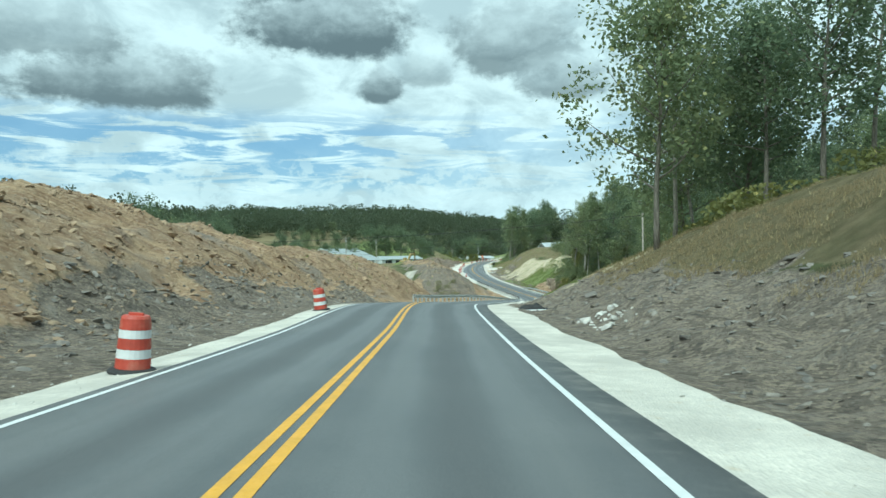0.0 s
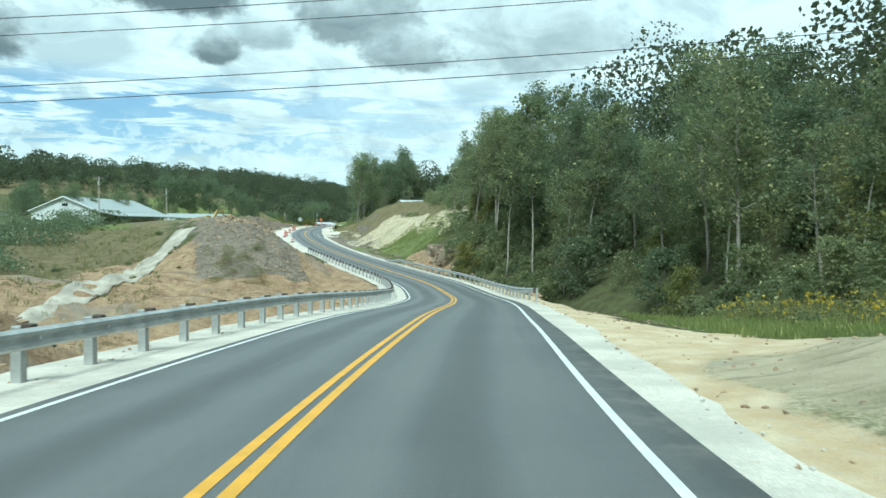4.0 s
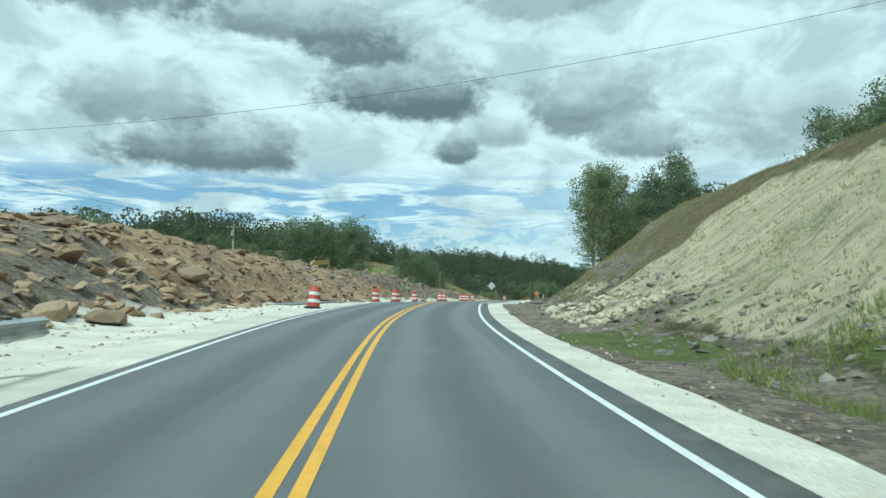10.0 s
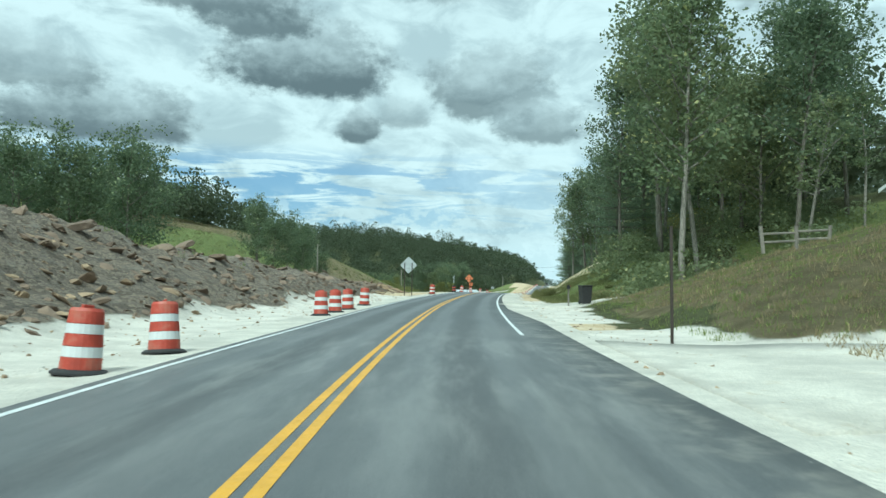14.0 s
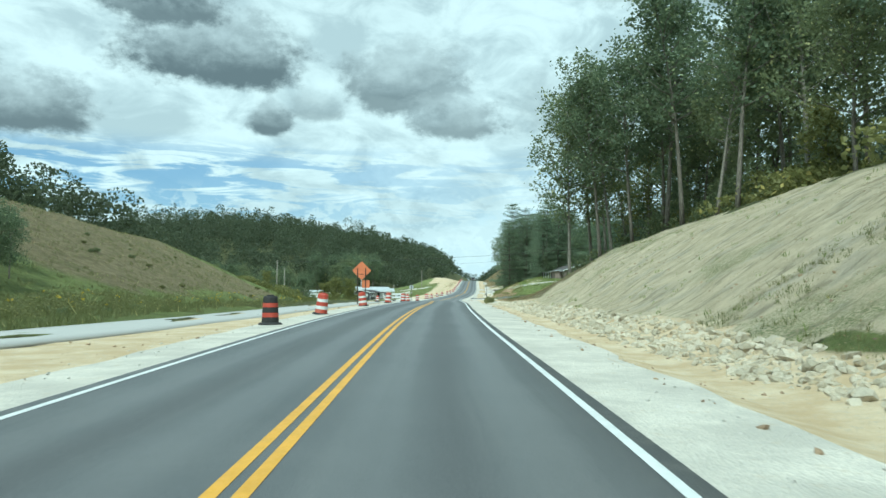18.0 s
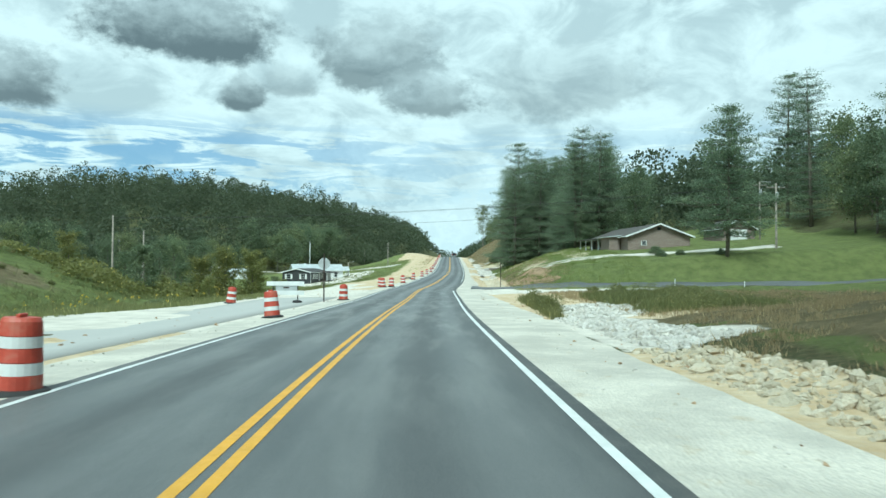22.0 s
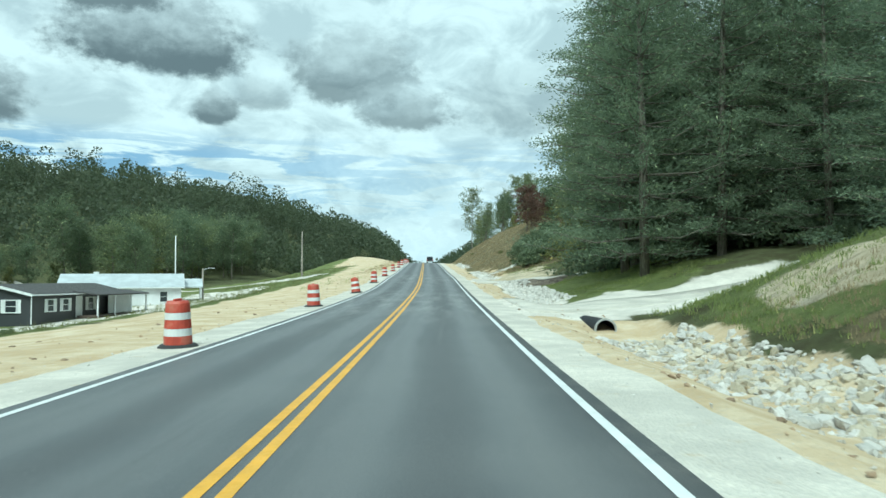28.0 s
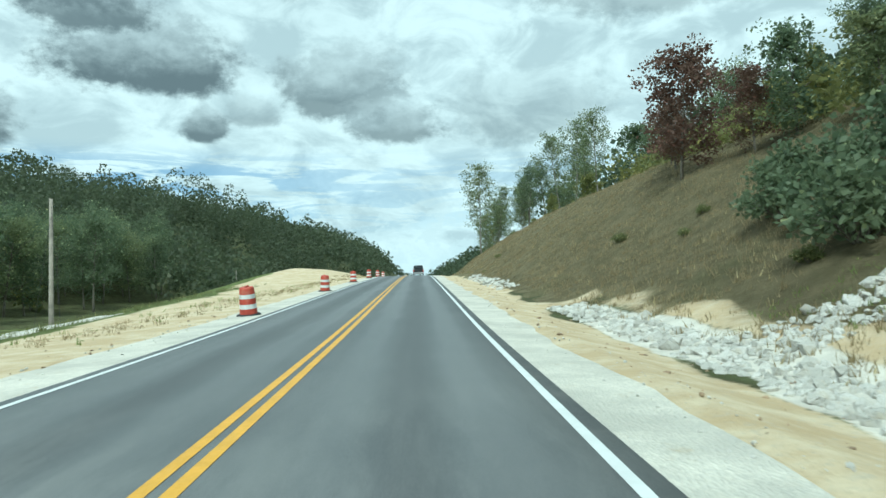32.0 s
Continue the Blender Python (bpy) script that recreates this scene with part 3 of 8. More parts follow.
left(102, 0, -.5, -1.2, -2, -3, -4, -4.5, -4.5, -4, -3.5, -2, 2, 10, 20)
left(120, 0, -.6, -1.6, -2.8, -4, -5, -5.5, -5, -4, -2, 0, 3, 10, 20)
left(140, 0, -.6, -1.6, -3, -4.2, -5, -5, -4.2, -3, 0, 2, 4, 10, 20)
left(160, 0, -.4, -1, -1.6, -1.6, -1, -.5, -.5, 0, 3, 4, 6, 12, 22)
left(180, 0, -.1, .2, 1.2, 3.2, 5.2, 4.8, 1, 0, 1.5, 4, 8, 14, 24)
left(198, 0, .1, .6, 2.0, 4.2, 6.2, 5.6, 2.5, 1.5, 2, 4, 8, 14, 24)
left(215, 0, 0, .2, 1.2, 3.0, 4.2, 4.2, 3, 2.4, 2.4, 4, 8, 14, 24)
left(245, 0, 0, 0, .6, 2.6, 3.8, 4, 3.6, 2.5, 1.8, 2.5, 8, 14, 22)
left(300, 0, 0, .1, .9, 2.8, 3.8, 1.8, .4, 1.2, 1.6, 3, 8, 14, 22)
left(325, 0, 0, .1, .8, 2.2, 3, 2.6, 2, 1.5, 1.5, 4, 8, 14, 22)
left(340, 0, 0, .1, .7, 1.6, 1.8, 1, 0, 1, 3.5, 6, 10, 14, 20)
left(351, 0, 0, .1, .6, 1.3, 1.3, .4, -.1, 1.3, 4.5, 7, 10, 14, 20)
left(358, 0, 0, 0, 0, -.1, -.1, -.2, -.1, 1.6, 5.2, 8, 11, 15, 20.5)
left(400, 0, 0, -.1, -.1, -.1, -.3, -.4, .3, 4.4, 10.5, 15.5, 18, 21, 25)
left(450, 0, 0, 0, 0, 0, -.3, -.6, -.2, 5.2, 14, 20, 22, 25, 28)
left(500, 0, 0, -.1, -.2, -.4, -.8, -1.4, -1, 4, 12, 18.5, 22, 25, 29)
left(530, 0, 0, -.05, -.15, -.4, -1, -1.8, -2.8, -1.6, 3, 11, 16, 22, 30)
left(560, 0, 0, -.05, -.2, -.5, -1.2, -2.2, -3.2, -3.4, -3.2, 1, 7, 14, 22)
left(640, 0, 0, -.1, -.3, -.8, -1.6, -2.6, -3.6, -4, -4, -3, 2, 8, 16)
left(690, 0, 0, -.1, -.2, -.2, -.6, -1.5, -3, -4.5, -5, -3, 2, 8, 16)
left(740, 0, 0, .4, .9, 1.5, 1.8, .8, -2, -5, -4, 1, 11, 17, 22)
left(800, 0, 0, .4, .8, 1.2, 1.4, .4, -2, -4, 0, 10, 24, 28, 30)
left(860, 0, 0, .3, .6, 1, 1, 0, -2, -2, 4, 20, 34, 37, 38)
left(950, 0, 0, .3, .6, 1, 1, 0, -1, 4, 17, 33, 41, 42, 42)
left(1100, 0, 0, .3, .6, 1, 1, 3, 9, 18, 29, 38, 43, 44, 44)
left(1400, 0, 0, .3, .6, 2, 5, 9, 17, 30, 42, 46, 48, 50, 50)
right(-400, 0, -.1, .2, .9, 2.2, 4.8, 6.5, 7.5, 9, 11, 14, 20, 30, 40)
right(0, 0, -.1, .2, .9, 2.2, 4.8, 6.5, 7.5, 9, 11, 14, 20, 30, 40)
right(40, 0, -.1, .1, .7, 2.0, 4.6, 6.6, 7.8, 9.5, 12, 16, 22, 32, 40)
right(66, 0, 0.2, 0.8, 1.7, 3.1, 4.6, 5.4, 5.8, 6, 8, 16, 24, 34, 42)
right(82, 0, 0.2, 0.7, 1.4, 2.4, 3, 3.3, 3, 3, 8, 20, 30, 36, 42)
right(90, 0, 0.1, 0.4, 0.7, 0.9, 1, 1.1, 1.2, 3, 9.84, 17.76, 23.04, 38, 43)
right(98, 0, 0, -0.1, -0.1, 0, 0.1, 0.2, 0.6, 5, 13.12, 20.72, 24.48, 40, 44)
right(106, 0, -0.1, -0.3, -0.4, -0.3, -0.1, 0.1, 0.6, 7, 14.76, 22.2, 25.92, 41, 45)
right(116, 0, -0.2, -0.4, -0.6, -0.6, -0.4, 0, 1.2, 9, 16.4, 22.94, 26.64, 42, 46)
right(124, 0, -0.4, -1, -1.8, -2.6, -2.2, 0, 4, 12, 18.04, 23.68, 27.36, 42, 46)
right(138, 0, -0.3, -0.5, -1, -3.2, -1.5, 3, 9, 17, 21.32, 25.16, 28.8, 44, 46)
right(160, 0, -0.3, -0.6, -1.2, -2, 1.5, 5, 10, 18, 21.32, 25.16, 28.8, 44, 46)
right(176, 0, -0.4, -0.8, 0.2, 3.4, 6, 8, 12, 18, 19.68, 22.2, 25.92, 40, 44)
right(184, 0, -0.1, 0.2, 1.4, 3.6, 6.4, 8.6, 12, 18, 19.68, 22.2, 25.92, 40, 44)
right(198, 0, 0, .4, 1.6, 3.6, 6.5, 8.5, 10, 13, 18, 24, 30, 36, 40)
right(215, 0, 0, .3, 1.4, 3.8, 6.8, 8.6, 9.5, 12, 16, 22, 28, 34, 38)
right(245, 0, 0, .3, 1.5, 3.9, 6.8, 8.3, 9, 11, 14, 20, 26, 34, 38)
right(258, 0, -.1, -.1, 1.1, 3.5, 6.6, 8.4, 8.8, 10, 13, 18, 24, 32, 38)
right(272, 0, -.2, -.2, .3, 1.2, 2.2, 3.6, 5.4, 8, 12, 18, 24, 32, 38)
right(286, 0, 0, 0, 0, .05, .1, .6, 2.6, 6, 11, 17, 23, 31, 38)
right(298, 0, 0, .1, .8, 2, 3.4, 4.8, 5.4, 7, 10, 16, 22, 30, 38)
right(310, 0, 0, .1, .6, 1.6, 3, 4.4, 5.2, 7, 10, 16, 22, 30, 38)
right(323, 0, 0, 0, .1, .3, .8, 2, 4, 6.5, 10, 16, 22, 30, 38)
right(338, 0, -.1, .2, 1, 2.4, 4, 5.6, 7.5, 10, 14, 20, 26, 34, 40)
right(355, 0, -.3, -.1, .7, 2.6, 5, 7.4, 9, 11, 14, 18, 22, 30, 38)
right(420, 0, -.3, -.1, .7, 2.6, 5, 6.8, 8, 10, 13, 18, 22, 30, 38)
right(440, 0, -.4, -.3, .2, 1, 2, 3, 4.5, 6, 9, 14, 20, 30, 38)
right(465, 0, -0.5, -0.5, -0.3, 0, 0.2, 0.5, 1, 2, 4, 15, 25, 33, 38)
right(490, 0, -0.1, 0, 0, 0.1, 0.2, 0.3, 0.4, 0.8, 2, 15, 25, 33, 38)
right(508, 0, -0.05, 0, 0.05, 0.1, 0.2, 0.3, 0.4, 0.7, 1.6, 15, 25, 33, 38)
right(516, 0, -0.4, -0.4, 0.4, 1.6, 2.6, 3.2, 3.6, 4.2, 5.5, 15, 25, 33, 38)
right(545, 0, -0.5, -0.4, 0.6, 2.2, 3.6, 4.4, 5, 6, 7, 15, 25, 33, 38)
right(567, 0, -0.5, -0.5, 0.5, 2, 3.6, 5, 6.4, 8, 11, 16, 25, 33, 38)
right(572, 0, -.05, 0, .2, 1.0, 2.4, 3.6, 5, 7, 10, 16, 22, 30, 38)
right(579, 0, -.1, -.1, 0, 0, .1, .6, 2.4, 5, 9, 15, 22, 30, 38)
right(587, 0, -.4, -.5, .1, .7, 1.7, 2.7, 4, 7, 11, 16, 22, 30, 38)
right(600, 0, -.4, -.5, .1, .8, 1.8, 2.8, 4.2, 7, 11, 16, 22, 30, 38)
right(612, 0, 0, -.1, 0, .2, .6, 1.2, 2.4, 5, 9, 15, 22, 30, 38)
right(625, 0, -.4, -.4, .3, 1.0, 2, 4, 7, 10, 13, 17, 22, 30, 38)
right(650, 0, -.3, -.2, .6, 2.2, 5, 8, 11, 14, 17, 20, 24, 30, 38)
right(680, 0, -.2, .1, 1.4, 4, 7, 9, 11, 14, 17, 20, 24, 30, 38)
right(760, 0, -.2, .1, 1.2, 3.6, 6, 8, 10, 12, 14, 16, 20, 28, 36)
right(900, 0, 0, .5, 1.2, 2, 3, 4, 5, 8, 12, 16, 20, 28, 36)
right(1400, 0, 0, .5, 1.2, 3, 6, 9, 13, 18, 24, 32, 38, 44, 48)


def _table(rows):
    return np.array([r[0] for r in rows], float), np.array([r[1] for r in rows], float)


_LT, _RT = _table(LEFT), _table(RIGHT)


def _smooth_noise(x, y, seed):
    """Soft value noise on numpy arrays, -1 to 1, one unit between lattice points."""
    xi, yi = np.floor(x).astype(np.int64), np.floor(y).astype(np.int64)
    fx, fy = x - xi, y - yi
    fx, fy = fx * fx * (3 - 2 * fx), fy * fy * (3 - 2 * fy)

    def rnd(a, b):
        h = (a * 374761393 + b * 668265263 + seed * 974634777) & 0x7FFFFFFF
        h = ((h ^ (h >> 13)) * 1274126177) & 0x7FFFFFFF
        return ((h ^ (h >> 16)) & 0xFFFF) / 32767.5 - 1

    a, b, c, e = rnd(xi, yi), rnd(xi + 1, yi), rnd(xi, yi + 1), rnd(xi + 1, yi + 1)
    return (a * (1 - fx) + b * fx) * (1 - fy) + (c * (1 - fx) + e * fx) * fy


def ground_h(s, d):
    """Height of the ground over the road's level, without its small unevenness."""
    s, d = np.atleast_1d(np.asarray(s, float)), np.atleast_1d(np.asarray(d, float))
    s, d = np.broadcast_arrays(s, d)
    out = np.where(np.abs(d) < 4.2, -0.11, -0.06)
    cols = np.array(COLS)
    for (st, tab), sign in ((_LT, -1), (_RT, 1)):
        m = d * sign >= cols[0]
        if not m.any():
            continue
        a = np.clip(d[m] * sign, cols[0], cols[-1])
        j = np.clip(np.searchsorted(cols, a, side="right") - 1, 0, len(cols) - 2)
        f = (a - cols[j]) / (cols[j + 1] - cols[j])
        ss = np.clip(s[m], st[0], st[-1])
        i = np.clip(np.searchsorted(st, ss, side="right") - 1, 0, len(st) - 2)
        g = (ss - st[i]) / (st[i + 1] - st[i])
        g = g * g * (3 - 2 * g)
        out[m] = (tab[i, j] * (1 - f) + tab[i, j + 1] * f) * (1 - g) + (tab[i + 1, j] * (1 - f) + tab[i + 1, j + 1] * f) * g - 0.03
    return out


def far_level(x, y, z, d):
    """Levels far from the road: rolling hills, and the long wooded ridge that closes the valley to the north."""
    far = np.clip((np.abs(d) - 240) / 400, 0, 1)
    z = z * (1 - far) + far * (34 + 16 * _smooth_noise(x / 260, y / 260, 4))
    top = np.interp(x, (-1500, -1000, -520, -240, -56, 125, 220, 300), (96, 104, 114, 117, 106, 80, 55, 0))
    top = top + 7 * _smooth_noise(x / 90, y / 300, 8)
    return np.maximum(z, top * np.exp(-((y - 1700) / 300) ** 2) - 20)


# ground cover: kind, s from, s to, d from, d to, softness of its rim in metres; later ones lie over earlier ones
KINDS = ("gravel", "sand", "rubble", "grass", "drygrass", "straw", "forest", "clay")
COVER = []


def cover(kind, s0, s1, d0, d1, rim=1.5):
    COVER.append((KINDS.index(kind), s0, s1, d0, d1, rim))


cover("forest", -500, 2000, -4000, 4000)
cover("grass", 230, 560, -75, -20, 8)
cover("drygrass", 370, 530, -125, -34, 8)
cover("grass", 360, 426, -70, -30, 12)
cover("grass", 500, 690, -60, -10, 4)
cover("grass", 690, 820, -44, -10, 4)
cover("drygrass", -500, 250, -120, -27, 6)
cover("grass", 100, 200, -70, -40, 8)
cover("grass", 205, 240, -50, -34, 5)
cover("grass", 80, 128, 8, 44, 2)
cover("clay", -60, 90, -40, 0, 2)
cover("rubble", -60, 64, -9.5, 0, 1.5)
cover("clay", 72, 180, -45, 0, 3)
cover("grass", 345, 405, -42, -9, 3)
cover("rubble", 168, 357, -24, -6, 2)
cover("clay", 225, 285, -24, -8, 3)
cover("clay", 150, 192, -14, -5, 3)
cover("rubble", 167, 200, -22, -11.5, 3)
cover("grass", 215, 300, -90, -40, 4)
cover("drygrass", 170, 222, -60, -36, 4)
cover("drygrass", -60, 60, 12, 26, 1.5)
cover("rubble", -60, 58, 0, 13, 1.5)
cover("rubble", 50, 66, 0, 7.6, 1.5)
cover("rubble", 60, 84, 0, 6.2, 1.0)
cover("straw", 52, 66, 7, 26, 2)
cover("straw", 62, 98, 5.6, 26, 1.2)
cover("grass", 60, 86, 8.0, 11.0, 2.0)
cover("straw", 76, 100, 0, 7, 1)
cover("sand", 80, 96, 0, 5.7, 0.8)
cover("sand", 92, 100, 0, 9, 1)
cover("sand", 118, 134, 0, 10, 1.5)
cover("clay", 176, 196, 6, 11, 2)
cover("grass", 191, 208, 6.5, 18, 2)
cover("straw", 206, 233, 7.4, 17, 2)

cover("straw", 190, 210, 14, 24, 2)
cover("drygrass", 205, 262, 16, 27, 2)
cover("drygrass", 228, 262, 6.4, 26, 1.5)
cover("straw", 234, 250, 9.2, 10.2, 1.0)
cover("rubble", 190, 264, 0, 6.8, 1.2)
cover("rubble", 190, 234, 0, 8.0, 1.5)
cover("grass", 209, 216, 5.4, 7.2, 1)
cover("rubble", 232, 252, 10.6, 11.8, 1.0)
cover("rubble", 240, 258, 13.6, 14.8, 1.0)
cover("drygrass", 258, 330, 9, 30, 1.5)
cover("grass", 290, 335, 22, 42, 3)
cover("grass", 322, 356, 6, 18, 2)
cover("straw", 354, 428, 7, 21, 2.5)
cover("drygrass", 350, 366, 15, 24, 3)
cover("grass", 348, 359, 8.6, 10.6, 1.5)
cover("grass", 350, 362, 12.4, 15.5, 2)
cover("grass", 362, 367, 8.8, 9.6, 0.8)
cover("drygrass", 420, 464, 8, 40, 3)
cover("grass", 440, 500, 9, 60, 2)
cover("drygrass", 440, 494, 10.5, 26, 2.5)
cover("sand", 462, 498, 5, 14, 1.5)
cover("grass", 500, 575, 9, 60, 2)
cover("drygrass", 502, 560, 9, 13, 2)
cover("straw", 520, 566, 11.5, 15, 1.5)
cover("straw", 530, 560, 18, 21, 1.5)
cover("grass", 580, 606, 8, 16, 2)
cover("straw", 614, 634, 7, 13, 2)
cover("clay", 512, 524, 8, 14, 1)
cover("drygrass", 628, 860, 7, 24, 2)
cover("sand", 626, 654, 8.0, 9.6, 1.5)
cover("sand", 262, 800, 0, 6.8, 0.8)
cover("sand", 94, 122, 0, 7.2, 1.2)
cover("sand", 254, 278, 0, 9, 1.2)
cover("rubble", 256, 276, 6.5, 9.5, 1.2)
cover("gravel", 278, 290, 0, 20, 1.0)
cover("gravel", 277, 296, 0, 8.5, 1.0)
cover("gravel", 300, 328, 0, 7.5, 1.0)
cover("clay", 350, 364, -13, -7, 1.5)
cover("sand", 330, 800, -8.6, 0, 0.8)
cover("sand", 490, 720, -10.5, 0, 1.5)
cover("sand", 598, 690, -13.5, 0, 1.5)
cover("gravel", 205, 340, -8.5, 0, 0.8)
cover("gravel", 491.5, 505, 0, 22, 1.0)
cover("gravel", 502, 516, 0, 9, 1.5)
cover("gravel", 571, 585, 0, 22, 1.5)
cover("rubble", 603, 611, 7.2, 16, 1.0)
cover("gravel", 610.5, 616, 0, 17, 0.8)
cover("gravel", 452, 502, -22, 0, 1.5)
cover("sand", 690, 820, -19, -6.5, 1.5)
cover("gravel", 498, 528, -12.8, -9.0, 0.8)
cover("sand", 526, 640, -12.6, -5.0, 1.5)
cover("gravel", 498, 514, -22, -6.5, 1.5)
cover("gravel", 598, 660, -36, -23, 2)
cover("sand", 400, 450, 5.5, 9.0, 0.8)
cover("gravel", 450, 466, 6.8, 10.4, 0.8)
cover("gravel", 464, 476, 8.4, 12.4, 0.8)
cover("sand", 506, 570, 6.0, 9.0, 0.8)
cover("gravel", 586, 612, 6.8, 9.0, 0.6)
cover("gravel", 624, 652, 7.0, 8.6, 0.6)
cover("sand", 348, 402, 5.5, 8.8, 0.8)
cover("sand", 134, 164, 4.6, 9.5, 1.2)


def cover_at(s, d):
    """Weights of the eight covers, as an array (n, 8)."""
    s, d = np.asarray(s, float), np.asarray(d, float)
    w = np.zeros((len(s), 8))
    jit = 1.6 * _smooth_noise(s / 3.1, d / 2.3, 5) + 0.9 * _smooth_noise(s / 0.9, d / 0.9, 9)
    for k, s0, s1, d0, d1, rim in COVER:
        inside = np.minimum(np.minimum(s - s0, s1 - s), np.minimum(d - d0, d1 - d)) + jit * min(rim, 2.5) * 0.5
        a = np.clip(inside / rim + 0.5, 0, 1)[:, None]
        w *= 1 - a
        w[:, k] += a[:, 0]
    return w


def bumps(s, d):
    """The ground's unevenness in metres, coarser where rubble lies."""
    w = cover_at(s, d)
    rough = w[:, 2] * 1.25 + w[:, 7] * 1.35 + w[:, 4] * 0.35 + w[:, 5] * 0.3 + w[:, 3] * 0.3 + w[:, 6] * 0.5 + w[:, 1] * 0.12 + w[:, 0] * 0.06
    n = 0.45 * _smooth_noise(s / 4.3, d / 2.6, 1) + 0.22 * _smooth_noise(s / 1.7, d / 1.2, 2) + 0.14 * _smooth_noise(s / 0.8, d / 0.6, 3)
    fade = np.clip((np.abs(d) - 5.6) / 3.0, 0, 1)
    return rough * n * fade, w


def on_ground(s, d):
    """World place on the ground at s, d."""
    x, y = plan(s, d)
    b = bumps(np.atleast_1d(float(s)), np.atleast_1d(float(d)))[0][0]
    return Vector((float(x), float(y), float(level(s, d) + ground_h(s, d)[0] + b)))


def over_road(s, d, h=0.0):
    x, y = plan(s, d)
    return Vector((float(x), float(y), float(level(s, d)) + h))

# ---- mesh helpers ----
def mesh_object(name, verts, faces, mat, parent=None, label="", smooth=False):
    me = bpy.data.meshes.new(name)
    me.from_pydata([tuple(v) for v in verts] if not isinstance(verts, np.ndarray) else verts.tolist(), [], faces if isinstance(faces, list) else faces.tolist())
    if mat is not None:
        me.materials.append(mat)
    if smooth:
        me.polygons.foreach_set("use_smooth", [True] * len(me.polygons))
    me.update()
    ob = new(name, me)
    if parent is not None:
        ob.parent = parent
    if label:
        ob["label"] = label
    return ob


def part(name, bm, mat, parent=None, label="", smooth=False):
    """Links a bmesh as one mesh object under a thing or under a part."""
    me = bpy.data.meshes.new(name)
    if smooth:
        for f in bm.faces:
            f.smooth = True
    bm.normal_update()
    bm.to_mesh(me)
    bm.free()
    me.materials.append(mat)
    ob = new(name, me)
    if parent is not None:
        ob.parent = parent
    if label:
        ob["label"] = label
    return ob


def box_bm(size, at=(0, 0, 0), bevel=0.0, rot=None, bm=None):
    bm = bm or bmesh.new()
    m = Matrix.Translation(at)
    if rot:
        m = m @ pose(0, 0, 0, *rot)
    r = bmesh.ops.create_cube(bm, size=1.0, matrix=m @ Matrix.Diagonal((*size, 1)))
    if bevel:
        es = list({e for v in r["verts"] for e in v.link_edges})
        bmesh.ops.bevel(bm, geom=es, offset=bevel, segments=1, affect="EDGES", profile=0.5)
    return bm


def lathe_bm(profile, seg=20, at=(0, 0, 0), bm=None, caps=True):
    """A body of revolution from (radius, height) rows."""
    bm = bm or bmesh.new()
    rings = []
    for r, z in profile:
        rings.append([bm.verts.new((at[0] + r * math.cos(6.28318 * i / seg), at[1] + r * math.sin(6.28318 * i / seg), at[2] + z)) for i in range(seg)])
    for a, b in zip(rings, rings[1:]):
        for i in range(seg):
            bm.faces.new((a[i], a[(i + 1) % seg], b[(i + 1) % seg], b[i]))
    if caps:
        bm.faces.new(rings[0][::-1])
        bm.faces.new(rings[-1])
    return bm


def tube_bm(points, radii, seg=7, bm=None):
    """A tapering round bar along points."""
    bm = bm or bmesh.new()
    pts = [Vector(p) for p in points]
    radii = radii if isinstance(radii, (list, tuple)) else [radii] * len(pts)
    prev = None
    for i, p in enumerate(pts):
        t = (pts[min(i + 1, len(pts) - 1)] - pts[max(i - 1, 0)]).normalized()
        u = t.orthogonal().normalized() if abs(t.z) > 0.99 else t.cross(Vector((0, 0, 1))).normalized()
        w = t.cross(u)
        ring = [bm.verts.new(p + (u * math.cos(6.28318 * j / seg) + w * math.sin(6.28318 * j / seg)) * radii[i]) for j in range(seg)]
        if prev:
            for j in range(seg):
                bm.faces.new((prev[j], prev[(j + 1) % seg], ring[(j + 1) % seg], ring[j]))
        else:
            bm.faces.new(ring[::-1])
        prev = ring
    bm.faces.new(prev)
    return bm


def prism_bm(outline, depth, axis="y", at=(0, 0, 0), bm=None):
    """An outline in the x-z plane (or y-z for axis x) given a thickness, centred on it."""
    bm = bm or bmesh.new()

    def v(a, b, t):
        return bm.verts.new((at[0] + a, at[1] + t, at[2] + b) if axis == "y" else (at[0] + t, at[1] + a, at[2] + b))

    f, b = [v(a, c, -depth / 2) for a, c in outline], [v(a, c, depth / 2) for a, c in outline]
    bm.faces.new(f)
    bm.faces.new(b[::-1])
    n = len(outline)
    for i in range(n):
        bm.faces.new((f[(i + 1) % n], f[i], b[i], b[(i + 1) % n]))
    bmesh.ops.recalc_face_normals(bm, faces=bm.faces)
    return bm


def base(name, m, label, category, group="", kind=""):
    """The Empty of a thing."""
    ob = new(name)
    ob.matrix_world = m
    ob.empty_display_size = 0.2
    return tagged(ob, label, category, group, kind)


def stand(s, d, yaw=0.0, lift=0.0):
    """A pose on the ground at s, d, turned with the road."""
    p = on_ground(s, d)
    return pose(p.x, p.y, p.z + lift, 0, 0, heading(s) + yaw)


